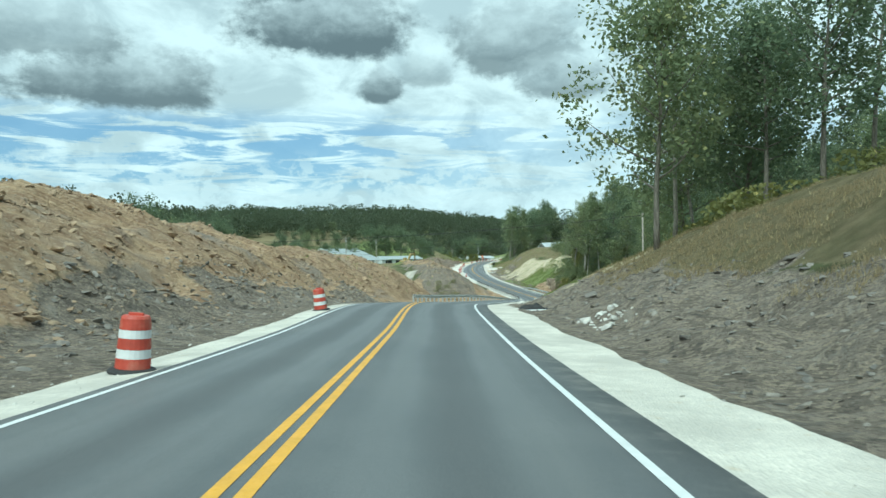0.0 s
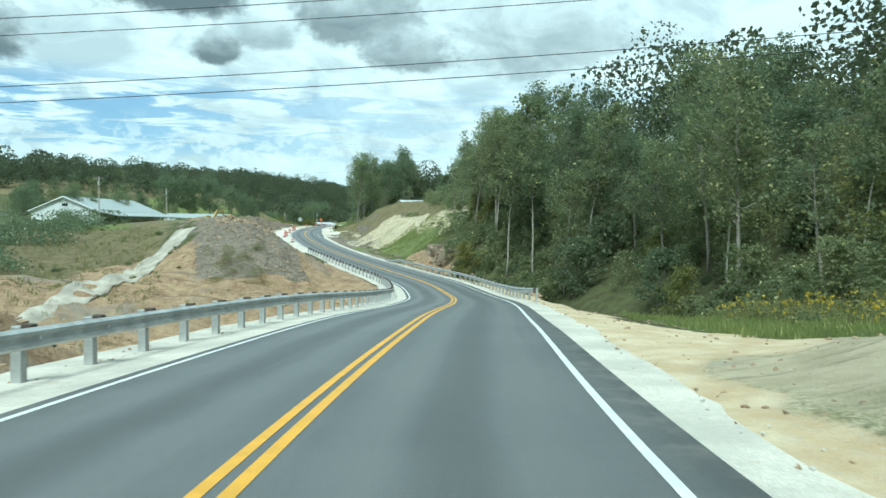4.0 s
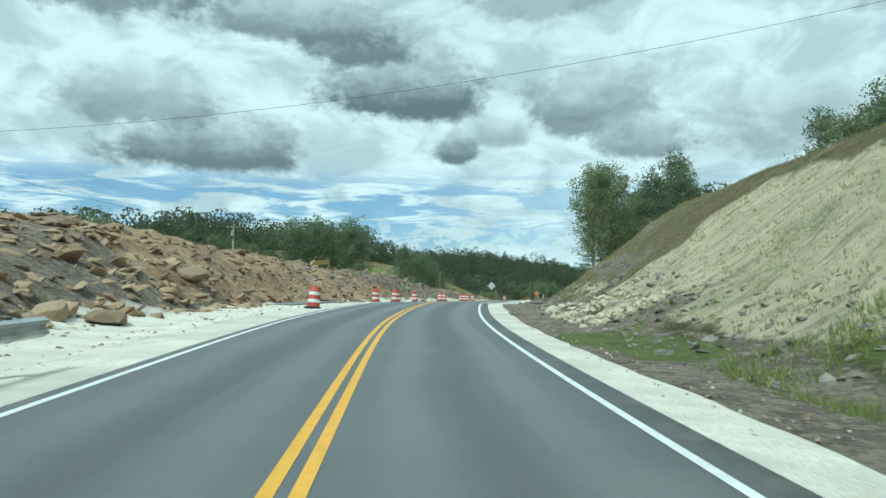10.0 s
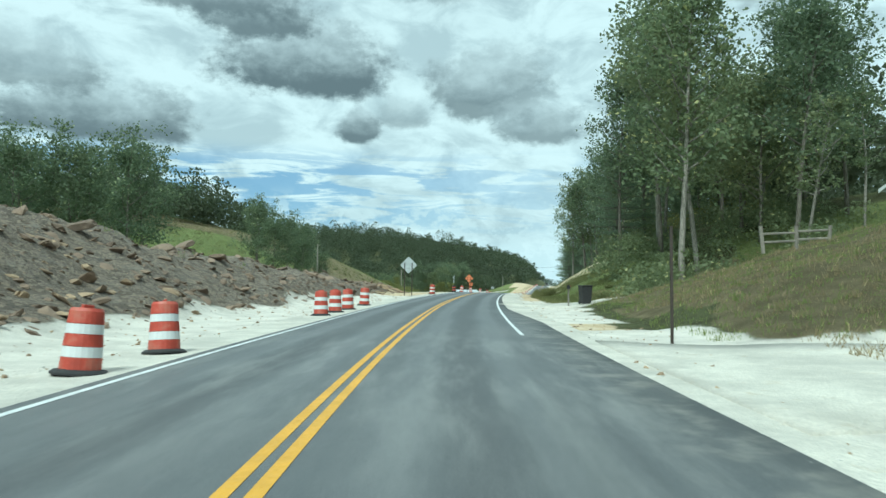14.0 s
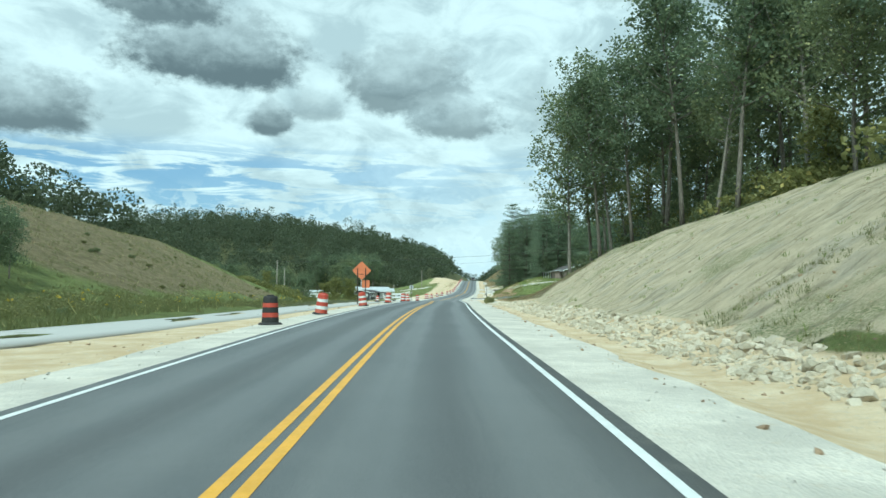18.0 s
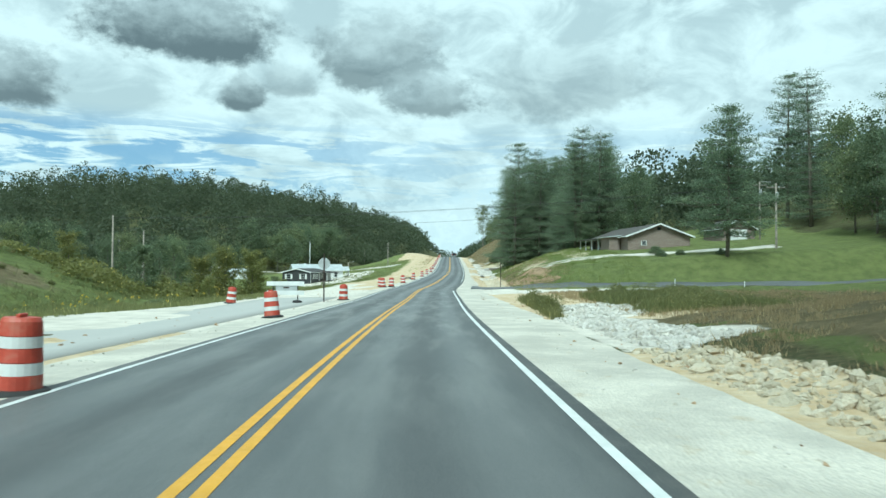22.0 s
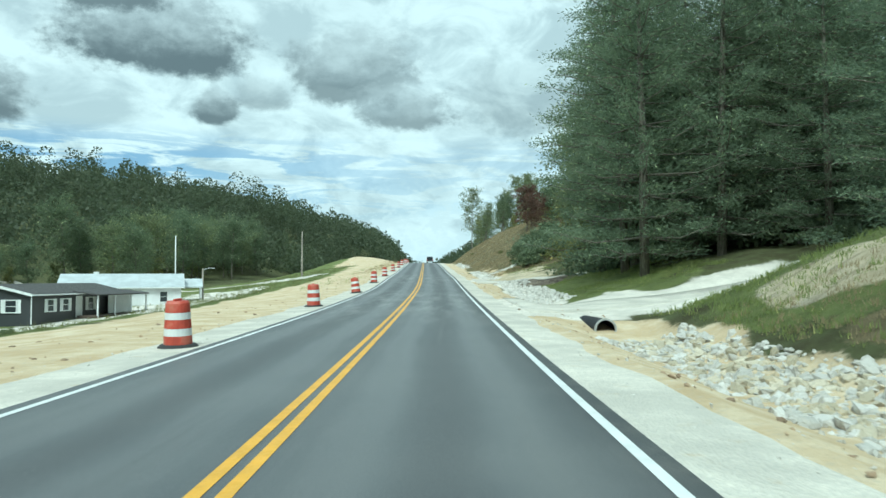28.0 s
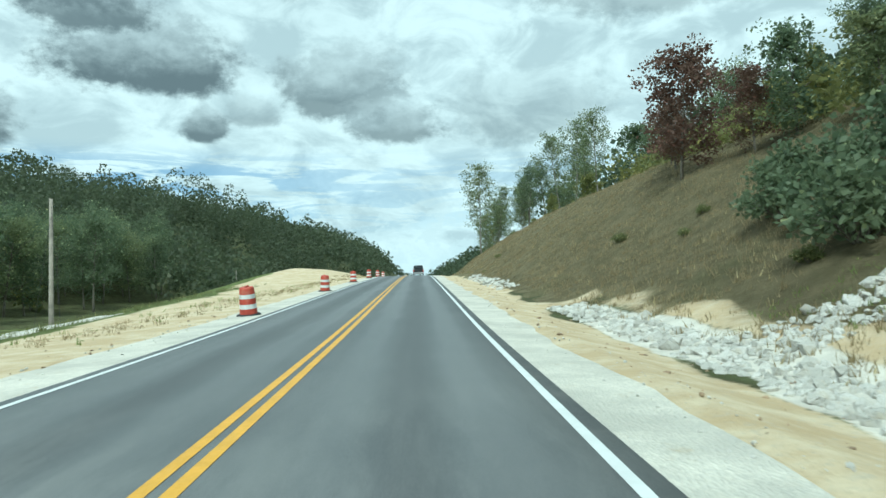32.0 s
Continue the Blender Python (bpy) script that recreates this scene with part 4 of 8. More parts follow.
# ---- the ground: one sheet ----
def build_ground():
    near = list(np.arange(5.0, 18, 0.45)) + list(np.arange(18, 34, 1.0)) + [36, 39, 42, 46, 50, 55, 60, 66, 72, 80, 90, 100, 112, 125, 140, 158, 180, 200, 220, 260, 310, 400, 500, 600, 750, 900, 1100, 1400, 1800, 3400]
    cols = np.array([-c for c in near[::-1]] + [-4.6, -4.1, 0, 4.1, 4.6] + near)
    rows = np.array([-3400, -1500, -600, -300, -160, -100, -70] + list(np.arange(-50, 690, 0.8)) + list(np.arange(690, 900, 2.5)) + list(np.arange(900, 1400, 10)) + list(np.arange(1400, 2000, 50)) + [2200, 2600, 3400])
    S, D = np.meshgrid(rows, cols, indexing="ij")
    s, d = S.ravel(), D.ravel()
    x, y = plan(s, d)
    b, w = bumps(s, d)
    z = level(s, d) + ground_h(s, d) + b
    z = far_level(x, y, z, d)
    nr, nc = len(rows), len(cols)
    idx = np.arange(nr * nc).reshape(nr, nc)
    q = np.stack([idx[:-1, :-1], idx[:-1, 1:], idx[1:, 1:], idx[1:, :-1]], -1).reshape(-1, 4)
    me = bpy.data.meshes.new("ground")
    me.from_pydata(np.stack([x, y, z], 1).tolist(), [], q.tolist())
    for name, pick in (("cover_a", (0, 1, 2)), ("cover_b", (3, 4, 5)), ("cover_c", (6, 7, 7))):
        a = me.attributes.new(name, "FLOAT_COLOR", "POINT")
        a.data.foreach_set("color", np.concatenate([w[:, pick], np.ones((len(s), 1))], 1).astype(np.float32).ravel())
    me.materials.append(GROUND)
    me.polygons.foreach_set("use_smooth", [True] * len(me.polygons))
    me.update()
    tagged(new("ground", me), "rough cut and filled earth with grass, rubble and straw mulch", "ground", kind="structure")


build_ground()


def strip(name, s0, s1, d0, d1, h0, h1, mat, step=2.0, parent=None, cols=2, thick=0.0, mud=None, wave=0.0):
    """A ribbon along the road between two distances from its centre, with heights over the road."""
    n = max(2, int((s1 - s0) / step) + 1)
    ss = np.linspace(s0, s1, n)
    f = np.linspace(0, 1, cols)
    S, Fq = np.meshgrid(ss, f, indexing="ij")
    a = np.interp(S, *d0) if isinstance(d0, tuple) else np.full(S.shape, float(d0))
    b = np.interp(S, *d1) if isinstance(d1, tuple) else np.full(S.shape, float(d1))
    if wave:
        a = a + (wave * (_smooth_noise(S / 2.6, S * 0 + 7.7, 31) + 0.5 * _smooth_noise(S / 0.8, S * 0 + 1.7, 33)) if abs(np.mean(a)) > abs(np.mean(b)) else 0)
        b = b + (wave * (_smooth_noise(S / 2.6, S * 0 + 3.3, 32) + 0.5 * _smooth_noise(S / 0.8, S * 0 + 9.3, 34)) if abs(np.mean(b)) > abs(np.mean(a)) else 0)
    D = a * (1 - Fq) + b * Fq
    if cols % 2 and a.max() < 0 < b.min():
        # a column of points runs along the crown
        D = np.where(Fq < 0.5, a * (1 - 2 * Fq), b * (2 * Fq - 1))
    x, y = plan(S.ravel(), D.ravel())
    z = level(S.ravel(), D.ravel()) + h0 + (h1 - h0) * Fq.ravel()
    v = np.stack([x, y, z], 1)
    idx = np.arange(n * cols).reshape(n, cols)
    q = np.stack([idx[:-1, :-1], idx[:-1, 1:], idx[1:, 1:], idx[1:, :-1]], -1).reshape(-1, 4)
    ob = mesh_object(name, v, q, mat, parent, smooth=True)
    me = ob.data
    at = me.attributes.new("across", "FLOAT", "POINT")
    at.data.foreach_set("value", D.ravel().astype(np.float32))
    at = me.attributes.new("along", "FLOAT", "POINT")
    at.data.foreach_set("value", S.ravel().astype(np.float32))
    at = me.attributes.new("mud", "FLOAT", "POINT")
    at.data.foreach_set("value", (mud(S.ravel(), D.ravel()) if mud is not None else np.zeros(S.size)).astype(np.float32))
    if thick:
        mod = ob.modifiers.new("thickness", "SOLIDIFY")
        mod.thickness, mod.offset = thick, -1
    return ob


def mud_on(s, d):
    m = np.zeros_like(s)
    for c, half in ((286, 9), (468, 30), (500, 26), (582, 16), (617, 14)):
        m = np.maximum(m, np.clip(1.3 - np.abs(s - c) / half, 0, 1))
    return m * 0.9


tagged(strip("road", -80, 1100, -3.5, ((-80, 40, 60, 100, 250, 262, 300, 312, 340, 1100), (3.85, 3.95, 4.05, 3.8, 3.72, 4.5, 4.5, 3.72, 3.52, 3.52)), 0, 0, ASPHALT, 1.5, cols=9, thick=0.12, mud=mud_on), "new dark asphalt carriageway with two lanes", "road", kind="structure")
tagged(strip("shoulder_west", -80, 900, ((-80, 60, 80, 205, 225, 330, 350, 900), (-4.6, -4.6, -5.6, -5.6, -5.4, -5.4, -4.9, -4.9)), -3.45, -0.035, -0.004, GRAVEL, 0.7, cols=5, wave=0.16), "pale crushed-limestone shoulder beside the asphalt", "shoulder", kind="structure")
tagged(strip("shoulder_east", -80, 900, ((-80, 40, 60, 100, 250, 262, 300, 312, 340, 1100), (3.81, 3.91, 4.01, 3.76, 3.68, 4.46, 4.46, 3.68, 3.48, 3.48)), ((-80, 40, 85, 130, 200, 246, 254, 264, 330, 430, 460, 500, 540, 560, 900), (5.7, 5.5, 4.7, 5.0, 4.7, 4.6, 4.8, 5.5, 5.3, 5.3, 6.0, 6.0, 4.9, 4.6, 4.6)), -0.004, -0.035, GRAVEL, 0.7, cols=5, wave=0.16), "pale crushed-limestone shoulder beside the asphalt", "shoulder", kind="structure")
for a, b in ((-0.17, -0.05), (0.05, 0.17)):
    tagged(strip("yellow_line", -80, 1100, a, b, 0.005, 0.005, YELLOW, 1.5), "solid yellow centre line painted on asphalt", "road marking", kind="structure")
tagged(strip("white_line", -80, 1100, -3.295, -3.18, 0.005, 0.005, WHITE_LINE, 1.5), "solid white edge line painted on asphalt", "road marking", kind="structure")
for a, b in ((-80, 278), (293, 498), (528, 1100)):
    tagged(strip("white_line", a, b, 3.21, 3.325, 0.005, 0.005, WHITE_LINE, 1.5), "solid white edge line painted on asphalt", "road marking", kind="structure")
tagged(strip("asphalt_patch", 233, 252, -8.3, ((233, 240, 252), (-6.6, -5.7, -6.2)), 0.035, 0.02, ASPHALT, 0.8, cols=4, thick=0.08, wave=0.25), "dark fresh asphalt patch on the gravel pad", "asphalt patch", kind="structure")
# the old road beside the new one
OLD_S = (357, 362, 368, 375, 385, 400, 430, 470, 484)
tagged(strip("old_road", 357, 484, (OLD_S, (-17.2, -15.8, -14.0, -12.0, -10.2, -9.6, -9.4, -9.8, -10.4)), (OLD_S, (-12.4, -10.8, -8.7, -7.2, -6.1, -5.6, -5.3, -5.2, -5.3)), -0.06, 0.0, OLD_ROAD, 2.0, cols=5, thick=0.12, wave=0.12), "worn pale old asphalt road beside the new one", "road", kind="structure")


# ---- guardrails ----
W_BEAM = ((0.0, -0.155), (0.035, -0.13), (0.08, -0.105), (0.08, -0.06), (0.03, -0.03), (0.03, 0.03), (0.08, 0.06), (0.08, 0.105), (0.035, 0.13), (0.0, 0.155))


def rail_line(s, s0, s1, d):
    """Offset and height of a beam at s; the east one swings in and turns down into the ground at its far end."""
    if d < 0:
        return d, 0.63
    start = max(0.0, 1 - (s - s0) / 6.0)
    inward = min(1.0, max(0.0, (s - 160) / 20))
    down = min(1.0, max(0.0, (s - s1 + 7.0) / 7.0))
    return d + 0.5 * start * start - 0.5 * inward, 0.63 - 0.66 * down * down * (3 - 2 * down)


def guardrail(s0, s1, d, label):
    side = 1 if d > 0 else -1
    root = base("guardrail", pose(*over_road((s0 + s1) / 2, d), 0, 0, 0), label, "guardrail", "guardrails beside the road")
    inv = root.matrix_world.inverted()
    n = int((s1 - s0) / 3.81)
    # beams of 3.81 m, lapped at their ends
    for i in range(n):
        a, b = s0 + i * (s1 - s0) / n, s0 + (i + 1) * (s1 - s0) / n + 0.12
        verts, faces = [], []
        for k in range(5):
            s = a + (b - a) * k / 4
            at, high = rail_line(s, s0, s1, d)
            lap = 0.004 if k == 4 else 0.0
            for u, v in W_BEAM:
                p = over_road(s, at - side * (u - 0.02 + lap), high + v)
                verts.append(inv @ p)
        m = len(W_BEAM)
        for k in range(4):
            for j in range(m - 1):
                q = [k * m + j, k * m + j + 1, (k + 1) * m + j + 1, (k + 1) * m + j]
                faces.append(q if side > 0 else q[::-1])
        ob = mesh_object("rail", verts, faces, GALV, root, smooth=False)
        mod = ob.modifiers.new("sheet", "SOLIDIFY")
        mod.thickness = 0.006
    post = box_bm((0.16, 0.16, 1.05), (0, 0, 0.27), 0.012)
    pm = part("post", post, GALV_DULL, root)
    bl = part("block", box_bm((0.17, 0.15, 0.36), (0, 0, 0), 0.01), WOOD_DARK, pm)
    bl.location = (-side * 0.15, 0, 0.65)
    cap = part("bolt", lathe_bm([(0.025, 0), (0.025, 0.02)], 8), GALV, pm)
    cap.matrix_basis = pose(-side * 0.325, 0, 0.63, 0, -side * 90, 0)
    step = 1.905
    m = int((s1 - s0) / step)
    first = True
    for i in range(m + 1):
        s = s0 + 0.3 + i * step
        if s > s1 - (6.8 if side > 0 else 0):
            break
        if side > 0 and s > 174 and i % 2:
            continue
        at, high = rail_line(s, s0, s1, d)
        mm = inv @ pose(*over_road(s, at + side * 0.27, 0), random.uniform(-1.2, 1.2), random.uniform(-1.2, 1.2), heading(s))
        if first:
            pm.matrix_basis = mm
            first = False
        else:
            copy_thing(pm, mm)
    term = box_bm((0.05, 0.30, 0.36), (0, 0, 0), 0.01)
    e = part("end_shoe", term, GALV_DULL, root)
    e.matrix_basis = inv @ pose(*over_road(s0 - 0.1, d, 0.63), 0, 0, heading(s0))


guardrail(69.6, 206, -4.55, "galvanised W-beam guardrail on steel posts along the embankment")
guardrail(126, 190.6, 4.65, "galvanised W-beam guardrail on steel posts over the creek")


# ---- rocks ----
def _ico():
    bm = bmesh.new()
    bmesh.ops.create_icosphere(bm, subdivisions=1, radius=1.0)
    v = np.array([p.co[:] for p in bm.verts])
    f = np.array([[p.index for p in q.verts] for q in bm.faces])
    bm.free()
    return v, f


ICO_V, ICO_F = _ico()


def rock_field(name, places, sizes, mat, label, category, flat=0.6, seed=1, parent=None, kind="stuff"):
    """Many angular stones in one mesh, half sunk in the ground."""
    r = np.random.RandomState(seed)
    n = len(places)
    if n == 0:
        return None
    v = ICO_V[None] * (1 + 0.34 * r.uniform(-1, 1, (n, len(ICO_V), 1)))
    # flattened to slabs, then turned at random
    sc = np.stack([r.uniform(0.7, 1.35, n), r.uniform(0.6, 1.0, n), flat * r.uniform(0.55, 1.2, n)], 1)
    v = v * sc[:, None]
    a, b, c = r.uniform(0, 6.28, n), r.normal(0, 0.35, n), r.normal(0, 0.35, n)
    ca, sa, cb, sb, cc, sn = np.cos(a), np.sin(a), np.cos(b), np.sin(b), np.cos(c), np.sin(c)
    R = np.zeros((n, 3, 3))
    R[:, 0, 0], R[:, 0, 1], R[:, 0, 2] = ca * cb, ca * sb * sn - sa * cc, ca * sb * cc + sa * sn
    R[:, 1, 0], R[:, 1, 1], R[:, 1, 2] = sa * cb, sa * sb * sn + ca * cc, sa * sb * cc - ca * sn
    R[:, 2, 0], R[:, 2, 1], R[:, 2, 2] = -sb, cb * sn, cb * cc
    v = np.einsum("nij,nkj->nki", R, v) * np.asarray(sizes)[:, None, None] * 0.5 + np.asarray(places)[:, None]
    f = (ICO_F[None] + (np.arange(n) * len(ICO_V))[:, None, None]).reshape(-1, 3)
    ob = mesh_object(name, v.reshape(-1, 3), f, mat, parent)
    if kind:
        tagged(ob, label, category, kind=kind)
    return ob


def scatter(s0, s1, d0, d1, n, seed, sink=0.1, power=1.0):
    r = np.random.RandomState(seed)
    s = r.uniform(s0, s1, n)
    d = d0 + (d1 - d0) * r.uniform(0, 1, n) ** power
    x, y = plan(s, d)
    b, _ = bumps(s, d)
    z = level(s, d) + ground_h(s, d) + b - sink
    return np.stack([x, y, z], 1), r


def rubble(s0, s1, d0, d1, n, mat, label, seed, lo=0.12, hi=0.9):
    p, r = scatter(s0, s1, d0, d1, n, seed, 0.03)
    size = lo + (hi - lo) * r.uniform(0, 1, n) ** 3.2
    rock_field("rubble", p, size, mat, label, "rubble", 0.36, seed)


rubble(-12, 80, -20, -8.5, 4200, ROCK_BROWN, "loose brown sandstone rubble on the cut bank", 11, 0.1, 0.6)
rubble(-12, 66, -11, -5.6, 3800, ROCK_GREY, "loose grey shale lying below the cut bank", 12, 0.06, 0.45)
rubble(-12, 54, 6.0, 13.5, 5200, ROCK_GREY, "broken grey shale on the roadside slope", 13, 0.05, 0.36)
rubble(66, 104, -20, -6.2, 2600, ROCK_BROWN, "stones and clods on the spoil bank", 22, 0.06, 0.5)
rubble(85, 190, -32, -5.8, 2400, ROCK_BROWN, "stones strewn over the raw embankment", 14, 0.08, 0.6)
rubble(166, 200, -23, -9, 2200, ROCK_BROWN, "stones and clods on the spoil dome", 26, 0.06, 0.5)
rubble(340, 358, -14.5, -7.5, 1500, ROCK_EARTH, "brown clods at the end of the spoil heap", 27, 0.08, 0.6)
rubble(354, 380, 9.5, 18, 900, ROCK_BROWN, "small brown clods on the cut slope", 28, 0.03, 0.13)
rubble(188, 232, -20, -7.2, 3400, ROCK_BROWN, "slabs of brown sandstone heaped beside the road", 15, 0.1, 1.0)
rubble(228, 350, -19, -8.2, 4800, ROCK_EARTH, "heaped reddish-brown spoil rock beside the road", 16, 0.08, 0.75)
rubble(228, 300, -19, -8.2, 1400, ROCK_BROWN, "brown clods and stones on the spoil heap", 17, 0.1, 0.8)
rubble(205, 262, 6.0, 10.5, 2600, ROCK_GREY, "broken stones at the foot of the cut slope", 18, 0.06, 0.5)
rubble(-6, 100, -21, -6.5, 11000, ROCK_BROWN, "small stones and clods on the cut bank", 23, 0.05, 0.28)
rubble(205, 348, -18, -7.5, 6500, ROCK_EARTH, "small stones and clods on the spoil heap", 24, 0.04, 0.2)
rubble(150, 184, 7, 10, 300, ROCK_BROWN, "stones below the rock face", 19, 0.1, 0.9)
rubble(258, 280, 6.5, 13, 700, ROCK_BROWN, "brown stones below the driveway", 20, 0.05, 0.35)
rubble(258, 282, 6, 12, 120, ROCK_WHITE, "pale stones beside the driveway", 21, 0.06, 0.3)


def boulders():
    """Single large blocks that stand out of the heaps."""
    r = random.Random(4)
    protos = []
    for k in range(7):
        bm = bmesh.new()
        bmesh.ops.create_icosphere(bm, subdivisions=2, radius=0.5)
        flat = r.uniform(0.28, 0.55)
        for v in bm.verts:
            n = noise.noise(v.co * 2.1 + Vector((k * 7, 0, 0))) * 0.3 + noise.noise(v.co * 5 + Vector((0, k * 5, 0))) * 0.12
            v.co *= 1 + n
            for ax in range(3):
                v.co[ax] = max(-0.36, min(0.36, v.co[ax])) * (1.15, 0.85, flat)[ax]
        me = bpy.data.meshes.new("boulder")
        bm.to_mesh(me)
        bm.free()
        protos.append(me)
    for s0, s1, d0, d1, n, mat, lo, hi, label in (
        (-8, 78, -21, -9.5, 22, ROCK_BROWN, 0.4, 1.1, "brown sandstone block lodged in the cut bank"),
        (2, 58, 8, 14, 8, ROCK_GREY, 0.35, 0.7, "grey shale block on the roadside slope"),
        (190, 230, -17, -7.4, 22, ROCK_BROWN, 0.6, 1.5, "tan sandstone slab on the heap beside the guardrail"),
        (235, 345, -17.5, -9.2, 44, ROCK_EARTH, 0.5, 1.5, "grey-brown rock slab in the spoil heap"),
        (150, 182, 8, 10.5, 6, ROCK_BROWN, 0.8, 1.8, "weathered block below the rock face")):
        for i in range(n):
            s, d = r.uniform(s0, s1), r.uniform(d0, d1)
            p = on_ground(s, d)
            me = protos[i % len(protos)]
            me = me.copy() if len(me.materials) and me.materials[0] != mat else me
            if not len(me.materials):
                me.materials.append(mat)
            elif me.materials[0] != mat:
                me.materials[0] = mat
                protos[i % len(protos)] = me
            ob = new("boulder", me)
            k = lo + (hi - lo) * r.random() ** 2
            ob.matrix_world = pose(p.x, p.y, p.z + 0.1 * k, r.uniform(-25, 25), r.uniform(-25, 25), r.uniform(0, 360)) @ Matrix.Diagonal((k * 1.2, k * 1.2, k * 1.2, 1))
            tagged(ob, label, "boulder", "boulders in the spoil")


boulders()


def riprap(s0, s1, d0, d1, label, seed, per=9.0, size=(0.12, 0.38), mat=None):
    """A stone-lined ditch: the bed of small stones in one mesh, the large ones each their own."""
    area = (s1 - s0) * abs(d1 - d0)
    n = int(area * per)
    p, r = scatter(s0, s1, d0, d1, n, seed, 0.0)
    sz = size[0] + (size[1] - size[0]) * r.uniform(0, 1, n) ** 2
    rim = 0.5 * (1 + _smooth_noise(p[:, 0] / 2.2, p[:, 1] / 2.2, seed))
    keep = rim > 0.12
    bed = rock_field("riprap", p[keep], sz[keep], mat or ROCK_WHITE, label, "riprap", 0.75, seed)
    protos = []
    for k in range(5):
        v = ICO_V * (1 + 0.3 * r.uniform(-1, 1, (len(ICO_V), 1))) * np.array([1.1, 0.85, 0.65]) * 0.5
        me = bpy.data.meshes.new("stone")
        me.from_pydata(v.tolist(), [], ICO_F.tolist())
        me.materials.append(mat or ROCK_WHITE)
        protos.append(me)
    m = min(60, int((s1 - s0) * 1.2))
    q, r = scatter(s0, s1, d0 + 0.2, d1 - 0.2, m, seed + 100, -0.05)
    for i in range(m):
        ob = new("stone", protos[i % 5])
        ob.parent = bed
        k = r.uniform(0.3, 0.52)
        ob.matrix_basis = pose(*q[i], r.uniform(-30, 30), r.uniform(-30, 30), r.uniform(0, 360)) @ Matrix.Diagonal((k, k, k, 1))


riprap(343, 402, 7.0, 9.0, "tan and white riprap stones along the foot of the cut", 31, 22, mat=ROCK_TAN)
riprap(402, 450, 6.9, 8.8, "tan and white riprap lining the roadside ditch", 32, 24, mat=ROCK_TAN)
riprap(450, 467, 7.6, 10.2, "bed of white limestone riprap beside the road", 43, 26)
riprap(465, 475, 8.6, 12.4, "broad bed of white limestone riprap", 45, 26)
riprap(508, 566, 6.7, 8.6, "white limestone riprap lining the roadside ditch", 33, 24, mat=ROCK_TAN)
riprap(553, 567, 6.2, 8.9, "white limestone riprap below the culvert mouth", 34, 22)
riprap(588, 612, 7.0, 9.6, "white limestone riprap lining the roadside ditch", 35, 28, (0.16, 0.44))
riprap(624, 652, 6.9, 8.3, "white limestone riprap lining the roadside ditch", 36, 24, (0.16, 0.46))
riprap(635.5, 638.2, 8.2, 13, "white limestone riprap running up a side ditch", 37, 22, (0.16, 0.46))
riprap(668, 700, 6.6, 8.2, "white limestone riprap patches beside the road", 38, 5)
riprap(218.5, 228, 6.2, 9.2, "pale riprap stones below the cut slope", 39, 20, mat=ROCK_TAN)
riprap(254.5, 261, 5.2, 7.8, "heap of white stones beside the driveway ditch", 44, 13, (0.15, 0.45))
riprap(24.2, 27.6, 6.7, 8.2, "small heap of white stones on the shale", 40, 9)
riprap(53, 57.5, 5.9, 7.9, "small heap of white stones on the shale", 41, 10)


# ---- trees ----
def leaves(centres, radii, each, size, r, aspect=1.5, flat=0.75):
    """Leaf sprays round the given centres: quads of four corners, each its own island."""
    n = len(centres) * each
    c = np.repeat(centres, each, 0) + r.normal(0, 1, (n, 3)) * np.repeat(radii, each)[:, None] * np.array([0.55, 0.55, 0.45])
    u = r.normal(0, 1, (n, 3))
    u[:, 2] *= flat
    u /= np.linalg.norm(u, axis=1)[:, None]
    w = np.cross(u, r.normal(0, 1, (n, 3)))
    w /= np.linalg.norm(w, axis=1)[:, None] + 1e-9
    k = size * r.uniform(0.6, 1.3, n)[:, None]
    a, b = u * k * aspect * 0.5, w * k * 0.5
    v = np.stack([c - a, c + b * 0.9 - a * 0.1, c + a, c - b + a * 0.15], 1).reshape(-1, 3)
    f = np.arange(n * 4).reshape(n, 4)
    return v, f


def limb_points(start, way, length, r, bend=0.25, n=4):
    pts, p, w = [Vector(start)], Vector(start), Vector(way).normalized()
    for i in range(n):
        w = (w + Vector((r.uniform(-bend, bend), r.uniform(-bend, bend), r.uniform(-0.05, bend)))).normalized()
        p = p + w * length / n
        pts.append(p.copy())
    return pts


